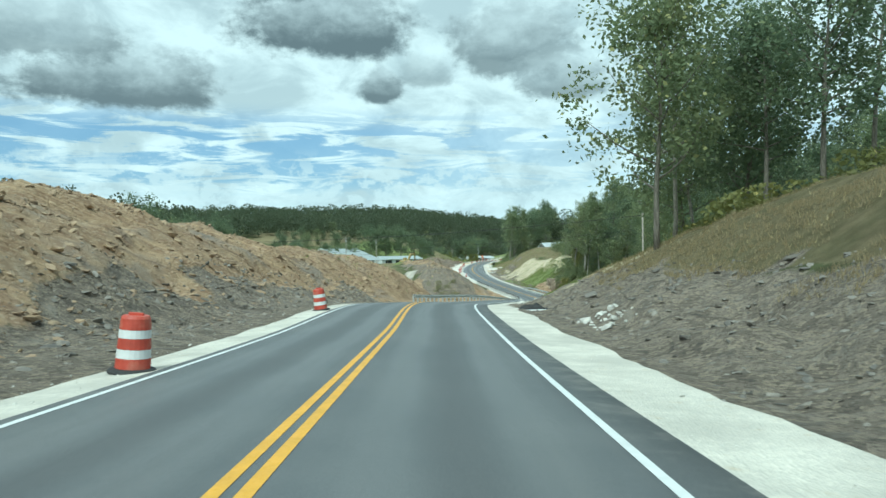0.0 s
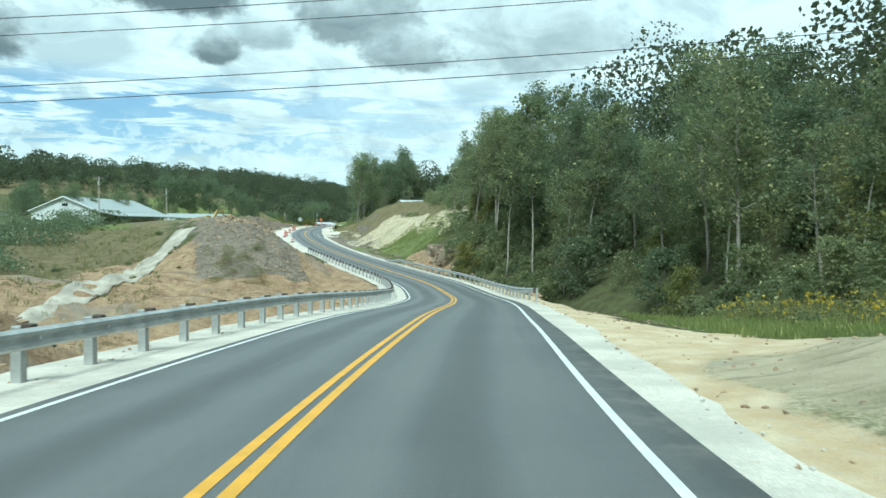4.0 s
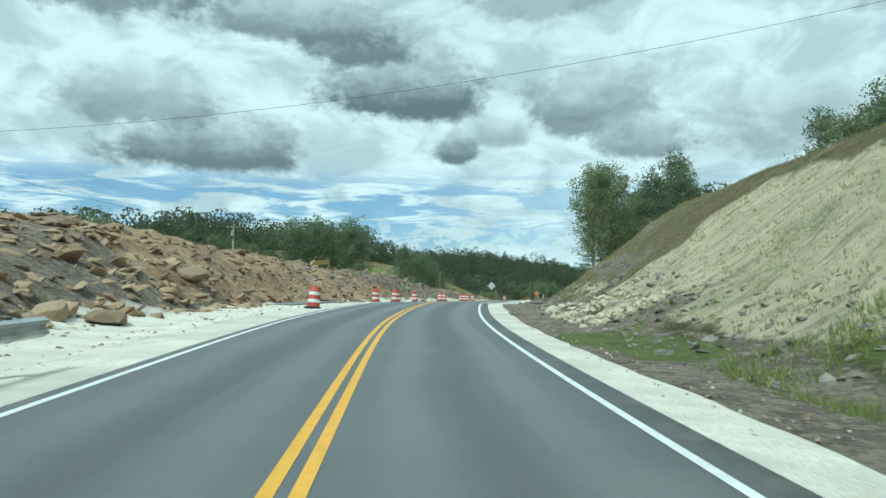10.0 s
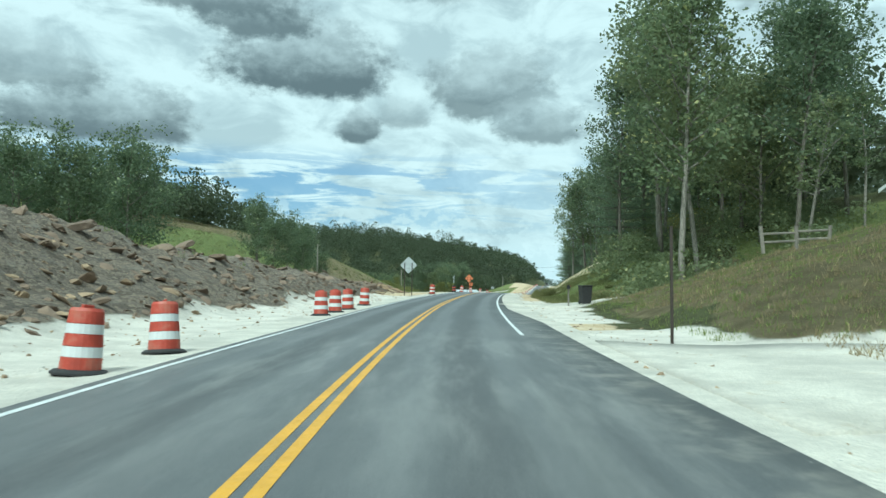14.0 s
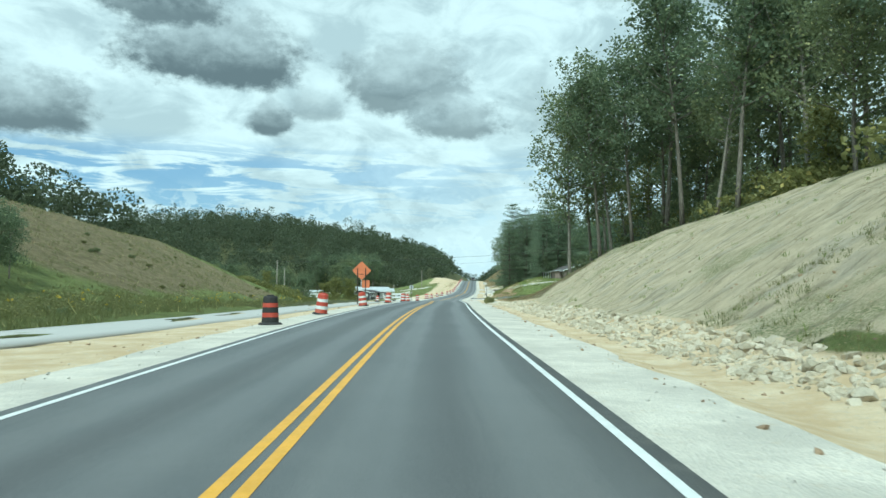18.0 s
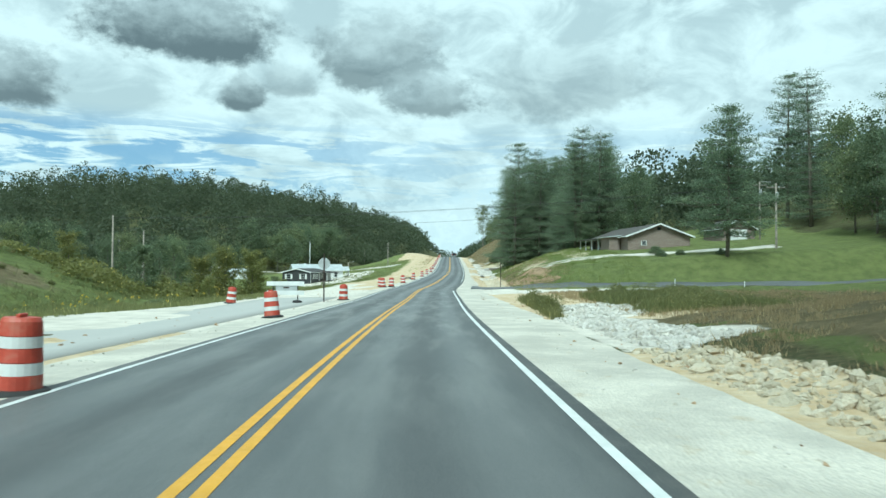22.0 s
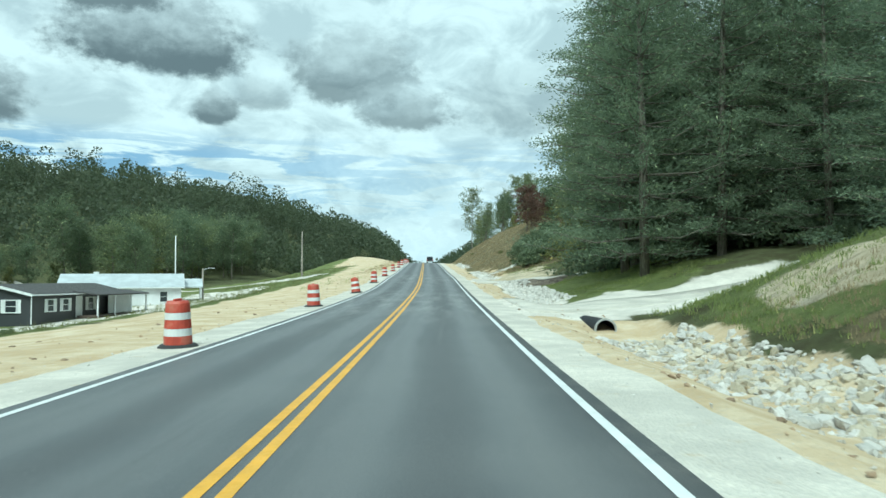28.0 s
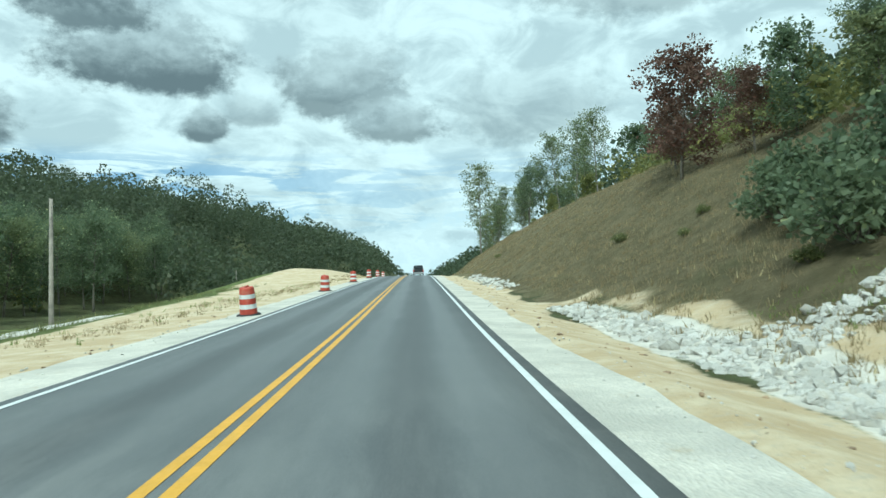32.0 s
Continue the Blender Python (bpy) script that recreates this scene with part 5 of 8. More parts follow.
def broadleaf(name, height, spread, first, seed, leaf, bark, each, size, clumps=3, label="", open_=0.0, thick=1.0):
    """A forked broadleaf tree: trunk with limbs, and a crown of leaf sprays on the limbs."""
    r, rn = random.Random(seed), np.random.RandomState(seed)
    root = base(name, Matrix(), label, "tree")
    bm = bmesh.new()
    lean = Vector((r.uniform(-0.05, 0.05), r.uniform(-0.05, 0.05), 1))
    trunk = limb_points((0, 0, -0.4), lean, height * 0.93, r, 0.06, 7)
    rad = thick * ((0.0085 if first > 0.34 else 0.011) * height + 0.04)
    tube_bm(trunk, [rad * (1 - 0.86 * i / 7) for i in range(8)], 7, bm)
    centres, radii = [], []
    n = int(11 + height * 0.55)
    for i in range(n):
        f = first + (1 - first) * (i + r.random() * 0.7) / n
        k = min(6, int(f * 7))
        p = trunk[k].lerp(trunk[k + 1], f * 7 - k)
        a = i * 2.4 + r.uniform(-0.5, 0.5)
        t = (f - first) / (1 - first)
        reach = spread * (0.35 + 0.9 * math.sin(math.pi * (0.18 + 0.72 * t))) * r.uniform(0.6, 1.15)
        way = Vector((math.cos(a), math.sin(a), 0.35 + 0.7 * t))
        lp = limb_points(p, way, reach, r, 0.22, 4)
        tube_bm(lp, [rad * 0.38 * (1 - 0.2 * j) * (1 - 0.5 * t) for j in range(5)], 5, bm)
        for j in range(2, 5):
            for _ in range(clumps):
                if r.random() < open_:
                    continue
                q = lp[j] + Vector((r.gauss(0, 1), r.gauss(0, 1), r.gauss(0, 0.7))) * spread * 0.2
                centres.append(q[:])
                radii.append(spread * r.uniform(0.15, 0.30))
    for _ in range(clumps * 3):
        q = trunk[-1] + Vector((r.gauss(0, 0.5), r.gauss(0, 0.5), r.gauss(-0.3, 0.6))) * spread * 0.22
        centres.append(q[:])
        radii.append(spread * 0.18)
    part("trunk", bm, bark, root, smooth=True)
    v, f = leaves(np.array(centres), np.array(radii), each, size, rn)
    mesh_object("crown", v, f, leaf, root)
    return root


def pine(name, height, spread, first, seed, each, size, label=""):
    r, rn = random.Random(seed), np.random.RandomState(seed)
    root = base(name, Matrix(), label, "tree")
    bm = bmesh.new()
    tube_bm([(0, 0, -0.4), (0.05, 0.03, height * 0.4), (0.0, 0.08, height * 0.75), (0.03, 0, height)], [0.011 * height + 0.05, 0.009 * height + 0.03, 0.1, 0.02], 7, bm)
    centres, radii = [], []
    z = height * first
    while z < height * 0.985:
        t = (z / height - first) / (1 - first)
        reach = spread * (1 - t) ** 0.5 * (0.72 + 0.28 * min(1.0, t * 5)) * r.uniform(0.65, 1.15) + 0.3
        m = r.choice((5, 6, 6, 7))
        a0 = r.uniform(0, 6.28)
        for j in range(m):
            a = a0 + 6.283 * j / m + r.uniform(-0.3, 0.3)
            L = reach * r.uniform(0.55, 1.15)
            lift = 0.15 + 0.5 * t
            e = Vector((math.cos(a) * L, math.sin(a) * L, z + L * lift * 0.35 + r.uniform(-0.2, 0.2)))
            s0 = Vector((0, 0, z))
            mid = s0.lerp(e, 0.55) - Vector((0, 0, 0.08 * L))
            tube_bm([s0, mid, e], [0.05 * (1 - 0.6 * t) + 0.01, 0.03, 0.012], 4, bm)
            for q in np.linspace(0.3, 1.0, max(2, int(L / 0.55))):
                p = s0.lerp(e, q)
                centres.append((p.x + r.gauss(0, 0.12), p.y + r.gauss(0, 0.12), p.z + r.gauss(0.05, 0.1)))
                radii.append(0.42)
        z += r.uniform(0.45, 0.85) * (0.6 + 0.04 * height)
    part("trunk", bm, BARK, root, smooth=True)
    c = np.array(centres)
    n = len(c) * each
    cc = np.repeat(c, each, 0) + rn.normal(0, 1, (n, 3)) * np.array([0.34, 0.34, 0.17])
    out = cc.copy()
    out[:, 2] = 0
    out /= np.linalg.norm(out, axis=1)[:, None] + 1e-6
    u = out * 0.8 + rn.normal(0, 0.55, (n, 3)) + np.array([0, 0, 0.15])
    u /= np.linalg.norm(u, axis=1)[:, None]
    w = np.cross(u, rn.normal(0, 1, (n, 3)))
    w /= np.linalg.norm(w, axis=1)[:, None] + 1e-9
    k = size * rn.uniform(0.7, 1.3, n)[:, None]
    v = np.stack([cc - u * k * 0.5, cc + w * k * 0.13, cc + u * k * 0.6, cc - w * k * 0.13], 1).reshape(-1, 3)
    mesh_object("crown", v, np.arange(n * 4).reshape(n, 4), NEEDLES, root)
    return root


def bush(name, height, spread, seed, leaf, each, size, label, category="shrub", n=26):
    r, rn = random.Random(seed), np.random.RandomState(seed)
    root = base(name, Matrix(), label, category)
    bm = bmesh.new()
    centres, radii = [], []
    for i in range(n):
        a, q = r.uniform(0, 6.28), r.random() ** 0.6
        e = Vector((math.cos(a) * spread * q, math.sin(a) * spread * q, height * (1 - 0.65 * q * q) * r.uniform(0.45, 1.0)))
        tube_bm([(0, 0, -0.1), e * 0.5 + Vector((0, 0, 0.1 * height)), e], [0.03, 0.02, 0.008], 4, bm)
        centres += [e[:], (e * 0.75)[:]]
        radii += [spread * 0.3, spread * 0.28]
    part("stem", bm, BARK, root)
    v, f = leaves(np.array(centres), np.array(radii), each, size, rn)
    v[:, 2] = np.maximum(v[:, 2], 0.0)
    mesh_object("foliage", v, f, leaf, root)
    return root


TREES = {
    "oak": [broadleaf("broadleaf_tree", 15, 4.6, 0.28, 1, LEAF_GREEN, BARK, 35, 0.23, 3, "tall green broadleaf tree in full leaf at the wood's edge"),
            broadleaf("broadleaf_tree", 16, 4.2, 0.32, 2, LEAF_DARK, BARK, 35, 0.23, 3, "tall dark-green broadleaf tree in full leaf"),
            broadleaf("broadleaf_tree", 14, 4.8, 0.22, 3, LEAF_GREEN, BARK, 35, 0.23, 3, "spreading green broadleaf tree in full leaf"),
            broadleaf("broadleaf_tree", 13, 4.2, 0.2, 4, LEAF_DARK, BARK, 35, 0.23, 3, "dense dark-green broadleaf tree in full leaf")],
    "tall": [broadleaf("broadleaf_tree", 21, 4.0, 0.36, 5, LEAF_GREEN, BARK_PALE, 30, 0.22, 3, "slender tall tree with a bare pale trunk and high crown", 0.12),
             broadleaf("broadleaf_tree", 20, 3.8, 0.42, 6, LEAF_DARK, BARK, 30, 0.22, 3, "slender tall tree with a bare trunk and high crown", 0.15)],
    "thin": [broadleaf("broadleaf_tree", 15, 2.2, 0.35, 7, LEAF_YELLOW, BARK_PALE, 14, 0.23, 2, "thin sparse tree with pale stem and yellowing leaves", 0.4),
             broadleaf("broadleaf_tree", 17, 2.4, 0.45, 8, LEAF_GREEN, BARK_PALE, 15, 0.23, 2, "thin sparse tree with a pale bare stem", 0.35)],
    "young": [broadleaf("young_tree", 8, 2.6, 0.1, 9, LEAF_GREEN, BARK, 25, 0.23, 3, "bushy young broadleaf tree at the wood's edge"),
              broadleaf("young_tree", 7, 2.4, 0.08, 10, LEAF_YELLOW, BARK, 25, 0.23, 3, "bushy young tree with yellow-green leaves"),
              broadleaf("young_tree", 9, 2.8, 0.1, 11, LEAF_DARK, BARK, 25, 0.24, 3, "bushy dark-green young tree at the wood's edge")],
    "pale": [broadleaf("broadleaf_tree", 20, 2.3, 0.5, 42, LEAF_GREEN, BARK_WHITE, 22, 0.2, 3, "tall slender tree with a pale bare trunk above the creek", 0.2, 0.55)],
    "olive": [broadleaf("young_tree", 9, 2.7, 0.08, 41, LEAF_YELLOW, BARK, 30, 0.21, 3, "bushy olive-green young tree turning yellow")],
    "red": [broadleaf("broadleaf_tree", 13, 3.8, 0.2, 12, LEAF_RED, BARK, 30, 0.26, 3, "broadleaf tree with reddening autumn leaves")],
    "pine": [pine("pine_tree", 20, 4.8, 0.07, 13, 67, 0.190, "tall dark-green white pine with tiered branches"),
             pine("pine_tree", 17, 4.5, 0.07, 14, 67, 0.190, "tall dark-green white pine with tiered branches"),
             pine("pine_tree", 22, 4.9, 0.16, 15, 67, 0.190, "tall dark-green white pine above the slope")],
    "broad_pine": [pine("pine_tree", 14.5, 5.4, 0.15, 31, 49, 0.274, "broad dark-green pine beside the brick house")],
    "bush": [bush("shrub", 1.6, 1.2, 16, LEAF_GREEN, 24, 0.16, "dense green shrub on rough ground"),
             bush("shrub", 2.4, 1.9, 17, LEAF_DARK, 34, 0.2, "dense dark-green shrub on rough ground"),
             bush("shrub", 1.5, 1.3, 18, WEED, 22, 0.15, "tall yellow-green weeds on rough ground")],
}
USED = set()


def plant(kind, s, d, scale=1.0, pick=None, sink=0.15, group="trees along the road"):
    k = random.randrange(len(TREES[kind])) if pick is None else pick
    src = TREES[kind][k]
    p = on_ground(s, d)
    w = scale * random.uniform(0.93, 1.08)
    m = pose(p.x, p.y, p.z - sink, random.uniform(-2, 2), random.uniform(-2, 2), random.uniform(0, 360)) @ Matrix.Diagonal((w, w, scale, 1))
    if (kind, k) in USED:
        ob = copy_thing(src, m)
    else:
        ob = src
        ob.matrix_world = m
        USED.add((kind, k))
    ob["group"] = group
    return ob


def forest(s0, s1, d0, d1, gap, kinds, lo, hi, seed, front=None):
    """Trees at uneven spacing over a stretch; kinds is a string of names, repeated for weight."""
    rr = random.Random(seed)
    kinds = kinds.split()
    s = s0
    side = 1 if d1 > d0 else -1
    while s < s1:
        d = d0 + side * rr.uniform(0, gap * 0.6)
        k = 0
        while (d - d1) * side < 0:
            name = rr.choice(front.split() if front and k == 0 else kinds)
            random.seed(rr.randrange(10**6))
            plant(name, s + rr.uniform(-0.4, 0.4) * gap, d, rr.uniform(lo, hi))
            d += side * gap * rr.uniform(0.75, 1.4)
            k += 1
        s += gap * rr.uniform(0.8, 1.2)


# east side, from the start of the drive onwards
forest(20, 44, 28, 34, 11, "oak tall tall", 0.9, 1.1, 201)
forest(44, 80, 21, 31, 7.5, "tall oak tall", 0.9, 1.1, 202, "tall oak")
forest(84, 118, 40, 56, 6.5, "oak tall oak young", 0.8, 1.1, 203, "oak young")
forest(118, 152, 19.5, 34, 5.2, "oak tall oak young thin", 0.58, 0.86, 204, "young thin thin tall")
forest(152, 186, 13.5, 32, 5.0, "oak tall oak young", 0.52, 0.82, 234, "young thin tall young")
forest(120, 186, 16.5, 27, 6.4, "young", 0.45, 0.85, 235)
forest(168, 197, 15, 27, 5.2, "young oak tall young", 0.6, 0.95, 236, "young young thin")
forest(184, 208, 23, 34, 6.0, "oak young oak", 0.5, 0.75, 205, "young bush")
forest(208, 258, 27, 34, 9.0, "young oak", 0.5, 0.7, 206, "young")
forest(262, 318, 46, 60, 7.5, "oak tall oak", 0.9, 1.15, 207)
forest(320, 350, 14, 34, 6.0, "oak tall tall thin", 0.92, 1.12, 208, "tall thin tall")
forest(350, 402, 24, 36, 6.5, "oak tall oak", 0.8, 1.05, 209, "oak tall young")
forest(403, 450, 21, 34, 5.2, "tall oak tall", 0.95, 1.2, 210, "tall thin tall")
forest(452, 570, 58, 70, 9.0, "oak pine oak tall", 1.0, 1.35, 211)
forest(562, 592, 22, 36, 5.2, "pine pine oak", 0.74, 0.92, 212, "pine")
forest(593, 611, 14, 34, 5.0, "pine pine oak", 0.95, 1.12, 213, "pine")
forest(617, 640, 18, 34, 5.0, "pine oak tall", 0.8, 1.0, 214, "oak tall")
forest(640, 664, 20, 34, 5.5, "oak young", 0.5, 0.7, 215, "young young")
for s, d, k in ((664, 17, 0.58), (669, 18.5, 0.62), (660, 19.5, 0.62), (674, 20, 0.52)):
    plant("red", s, d, k, 0)
forest(664, 700, 26, 36, 6.5, "young oak young", 0.4, 0.6, 216, "young")
forest(700, 800, 24, 36, 7.5, "young oak young", 0.5, 0.75, 217, "young tall")
# west side
forest(352, 400, -100, -66, 8.5, "oak oak young", 0.45, 0.65, 221)
forest(255, 350, -92, -76, 10, "oak oak young", 0.4, 0.58, 222)
forest(262, 346, -66, -44, 8.5, "oak young oak", 0.42, 0.66, 229)
for s, d, k, n in ((350, -38, 1.02, 1), (353, -46, 1.12, 3), (357, -40, 1.1, 1), (361, -48, 1.0, 3), (348, -50, 0.9, 1), (355, -54, 1.0, 3)):
    plant("oak", s, d, k, n)
forest(514, 558, -44, -25, 5.6, "olive bush young", 0.38, 0.62, 228, "olive")
for s, d, k in ((536, -27, 1.5), (532, -29.5, 1.6), (541, -28, 1.25), (529, -32, 1.3), (547, -30, 0.9)):
    plant("olive", s, d, k, 0)
for s, d, k, n in ((396, -33, 0.66, 1), (400, -37, 0.76, 3), (391, -31, 0.55, 1), (405, -37, 0.62, 3), (410, -39, 0.5, 1), (396, -41, 0.8, 3), (403, -44, 0.74, 1), (388, -35, 0.7, 3), (413, -35, 0.36, 1), (418, -39, 0.38, 3), (408, -33, 0.4, 1)):
    plant("oak", s, d, k, n)
forest(520, 580, -60, -46, 7.5, "olive bush young", 0.4, 0.65, 224)
forest(690, 800, -74, -52, 7.5, "oak oak young", 0.85, 1.15, 225, "oak young")
forest(560, 690, -84, -70, 8.0, "oak oak young", 0.55, 0.8, 227)
forest(100, 250, -116, -80, 10, "oak oak young", 0.85, 1.25, 226)
forest(796, 850, 20, 32, 6.5, "tall thin", 0.7, 0.85, 218)
for s, d, k, n in ((434, 15.5, 1.02, 0), (428, 17.5, 1.1, 1), (438, 18.5, 1.05, 0), (423, 19.5, 1.0, 1), (431, 19.5, 1.08, 0)):
    plant("tall", s, d, k, n)
plant("broad_pine", 514.5, 33.4, 1.15, 0)
plant("pine", 346, 14.5, 0.6, 1)
plant("pine", 351, 18, 0.75, 0)
plant("oak", 77, 21, 1.2, 0)
plant("tall", 66, 19, 1.0, 0)
plant("pine", 562, 24, 0.9, 0)
plant("young", 171, 8.9, 0.74, 1)
for s, d, k in ((166.5, 12.4, 1.05), (163, 14.2, 1.1), (155, 16.5, 0.95), (175, 15, 0.85), (124, 25, 0.7), (131, 19.5, 0.66)):
    plant("pale", s, d, k, 0)
plant("oak", 52, 15.5, 1.45, 0)
for s, d, k in ((787, 16, 0),):
    plant("tall", s, d, 1.0, k)
# shrubs and weeds
for s0, s1, d0, d1, n, seed in ((98, 124, 12, 30, 24, 1), (176, 208, 14, 26, 18, 2), (156, 176, 9.5, 15, 26, 14), (116, 136, 17, 24, 24, 15), (200, 260, -52, -34, 24, 16), (324, 346, 10, 14, 9, 3), (476, 494, 15, 24, 8, 5), (360, 500, -29, -17, 90, 6), (440, 520, -52, -28, 34, 13),
                                (470, 600, -30, -17, 14, 7), (640, 662, 11, 18, 5, 8), (100, 200, -58, -26, 40, 9), (220, 260, -60, -36, 14, 10), (500, 560, 10, 20, 5, 11), (655, 720, 8, 14, 3, 12)):
    rr = random.Random(seed * 77)
    for i in range(n):
        random.seed(rr.randrange(10**6))
        plant("bush", rr.uniform(s0, s1), rr.uniform(d0, d1), rr.uniform(0.45, 1.0), rr.choice((0, 2, 2) if seed not in (14, 15) else (0, 1, 0)), 0.05, "roadside shrubs and weeds")
for s, d, k in ((482.6, 8.2, 0.5), (481.6, 8.7, 0.55), (480.8, 8.3, 0.45), (480.2, 9.0, 0.5), (479.2, 8.8, 0.45), (478.4, 9.3, 0.4), (477.2, 9.0, 0.45)):
    plant("bush", s + 1.6, d + 0.3, 0.62 * k, 2, 0.05, "roadside shrubs and weeds")
for s, d, k in ((631, 12.5, 1.7), (634.5, 14, 2.0), (641, 13, 1.8), (637, 17, 2.0), (644, 14.5, 1.9), (632, 16.5, 2.0), (647, 14, 1.4), (650, 16, 1.4), (640, 16, 2.1), (645, 17.5, 1.8)):
    plant("bush", s, d, k, 1, 0.05, "roadside shrubs and weeds")


# ---- grass, weeds and loose stones along the verges ----
def tufts(name, boxes, mat, seed, label, category="grass", flowers=None):
    """Tufts of blades: seven narrow triangles each, all in one mesh."""
    r = np.random.RandomState(seed)
    V = []
    H = []
    for s0, s1, d0, d1, n, h in boxes:
        s, d = r.uniform(s0, s1, n), r.uniform(d0, d1, n)
        patch = _smooth_noise(s / 3.7, d / 2.9, seed) + 0.6 * _smooth_noise(s / 1.1, d / 1.1, seed + 1)
        keep = patch > -0.35
        s, d = s[keep], d[keep]
        n = len(s)
        x, y = plan(s, d)
        b, _ = bumps(s, d)
        z = level(s, d) + ground_h(s, d) + b - 0.03
        p = np.repeat(np.stack([x, y, z], 1), 7, 0)
        m = len(p)
        hh = np.repeat(h * r.uniform(0.5, 1.3, n), 7) * r.uniform(0.6, 1.1, m)
        p[:, :2] += r.normal(0, 0.13, (m, 2)) * (0.5 + h)
        a = r.uniform(0, 6.283, m)
        w = 0.010 + 0.028 * hh
        side = np.stack([np.cos(a) * w, np.sin(a) * w, np.zeros(m)], 1)
        lean = r.normal(0, 0.33, (m, 2)) * hh[:, None]
        tip = p + np.concatenate([lean, hh[:, None]], 1)
        V.append(np.stack([p - side, p + side, tip], 1).reshape(-1, 3))
        H.append(tip[::5])
    v = np.concatenate(V)
    tagged(mesh_object(name, v, np.arange(len(v)).reshape(-1, 3), mat), label, category, kind="stuff")
    if flowers:
        t = np.concatenate(H)
        c, f = leaves(t, np.full(len(t), 0.10), 5, 0.10, r)
        tagged(mesh_object("weed_flowers", c, f, flowers), "small yellow flower heads of tall weeds", "flowers", kind="stuff")


tufts("meadow_weeds", [(98, 128, 8.5, 36, 11500, 0.34)], GRASS_BLADE, 401, "tall green weeds filling the roadside meadow", "weeds")
tufts("meadow_weeds", [(100, 122, 14, 30, 620, 1.05), (360, 500, -26, -17, 160, 1.2)], WEED, 402, "tall weeds with yellow flower heads", "weeds", FLOWER)
tufts("rough_grass", [(357, 520, -32, -12.6, 14600, 0.42), (500, 598, -34, -13.5, 3400, 0.30), (598, 700, -34, -14, 3200, 0.34), (360, 520, -100, -30, 14600, 0.42), (100, 220, -60, -28, 6300, 0.51), (322, 354, 6.6, 14, 7000, 0.24), (350, 374, 9, 20, 2600, 0.16), (464, 482, 11.8, 18, 5200, 0.5), (466, 482, 7.6, 8.6, 900, 0.5)], WEED, 403, "rough green grass and weeds along the verge")
tufts("roadside_grass", [(500, 572, 9.2, 24, 14300, 0.21), (586, 605, 8.8, 18, 3600, 0.2), (622, 640, 9.5, 18, 700, 0.2), (186, 208, 6, 17, 5600, 0.24), (60, 86, 7.8, 11.2, 2400, 0.13), (290, 335, 8, 26, 5720, 0.19), (258, 285, 9.5, 22, 1980, 0.25), (200, 262, 8, 22, 3300, 0.12)], GRASS_BLADE, 404, "short green grass on the seeded slope")
tufts("dry_grass", [(628, 780, 8, 24, 17600, 0.25), (200, 262, 7.5, 22, 7000, 0.13), (258, 330, 9.5, 24, 6600, 0.23), (-10, 60, 11, 26, 12000, 0.26), (425, 450, 8.5, 24, 5200, 0.2), (450, 492, 11, 26, 5200, 0.26), (477, 494, 10, 16, 900, 0.16), (500, 566, 9.2, 16, 5280, 0.18), (380, 520, -110, -40, 3300, 0.36), (640, 800, -9, -6, 1540, 0.18)], DRY_BLADE, 405, "dry straw-coloured grass on the slopes")
tufts("straw_wisps", [(354, 428, 7.8, 21, 2600, 0.06), (200, 234, 7.2, 20, 700, 0.06), (52, 84, 7.5, 24, 800, 0.06)], DRY_BLADE, 406, "wisps of straw mulch on the cut slope", "straw")
tufts("sprouting_grass", [(354, 428, 8.5, 21, 500, 0.2), (200, 234, 8, 20, 500, 0.1), (52, 84, 8, 24, 500, 0.25), (600, 700, -10.5, -6, 300, 0.2), (230, 345, -24, -14, 500, 0.4), (60, 200, -30, -8, 700, 0.4)], GRASS_BLADE, 407, "sparse green shoots on bare earth")


def loose_stones(name, boxes, mat, seed, lo, hi, label):
    P, Z = [], []
    for i, (s0, s1, d0, d1, n) in enumerate(boxes):
        r = np.random.RandomState(seed + i)
        s, d = r.uniform(s0, s1, n), d0 + (d1 - d0) * r.uniform(0, 1, n)
        x, y = plan(s, d)
        b, _ = bumps(s, d)
        h = np.where(np.abs(d) < 5.2, -0.02, ground_h(s, d) + b)
        P.append(np.stack([x, y, level(s, d) + h], 1))
        Z.append(lo + (hi - lo) * r.uniform(0, 1, n) ** 3)
    rock_field(name, np.concatenate(P), np.concatenate(Z), mat, label, "stones", 0.7, seed)


riprap(519, 526, -19, -17, "heap of white stones beside the old road", 42, 10)
loose_stones("asphalt_scraps", [(545, 554, -6.6, -4.8, 260)], RUBBER, 521, 0.05, 0.3, "dark broken asphalt scraps on the sand")
loose_stones("shoulder_stones", [(0, 660, -5.3, -3.7, 4200), (0, 660, 3.95, 5.6, 4200)], ROCK_WHITE, 501, 0.02, 0.08, "loose crushed limestone on the shoulders")
loose_stones("verge_stones", [(200, 345, -8.5, -4.8, 1500), (330, 700, -8.5, -4.8, 1300), (190, 700, 4.8, 7.5, 2600), (84, 130, 4.5, 9, 500), (354, 428, 7, 18, 900), (52, 90, 6, 20, 600), (80, 200, -10, -4.6, 1200)], ROCK_BROWN, 511, 0.03, 0.16, "small brown stones strewn over the sandy verge")


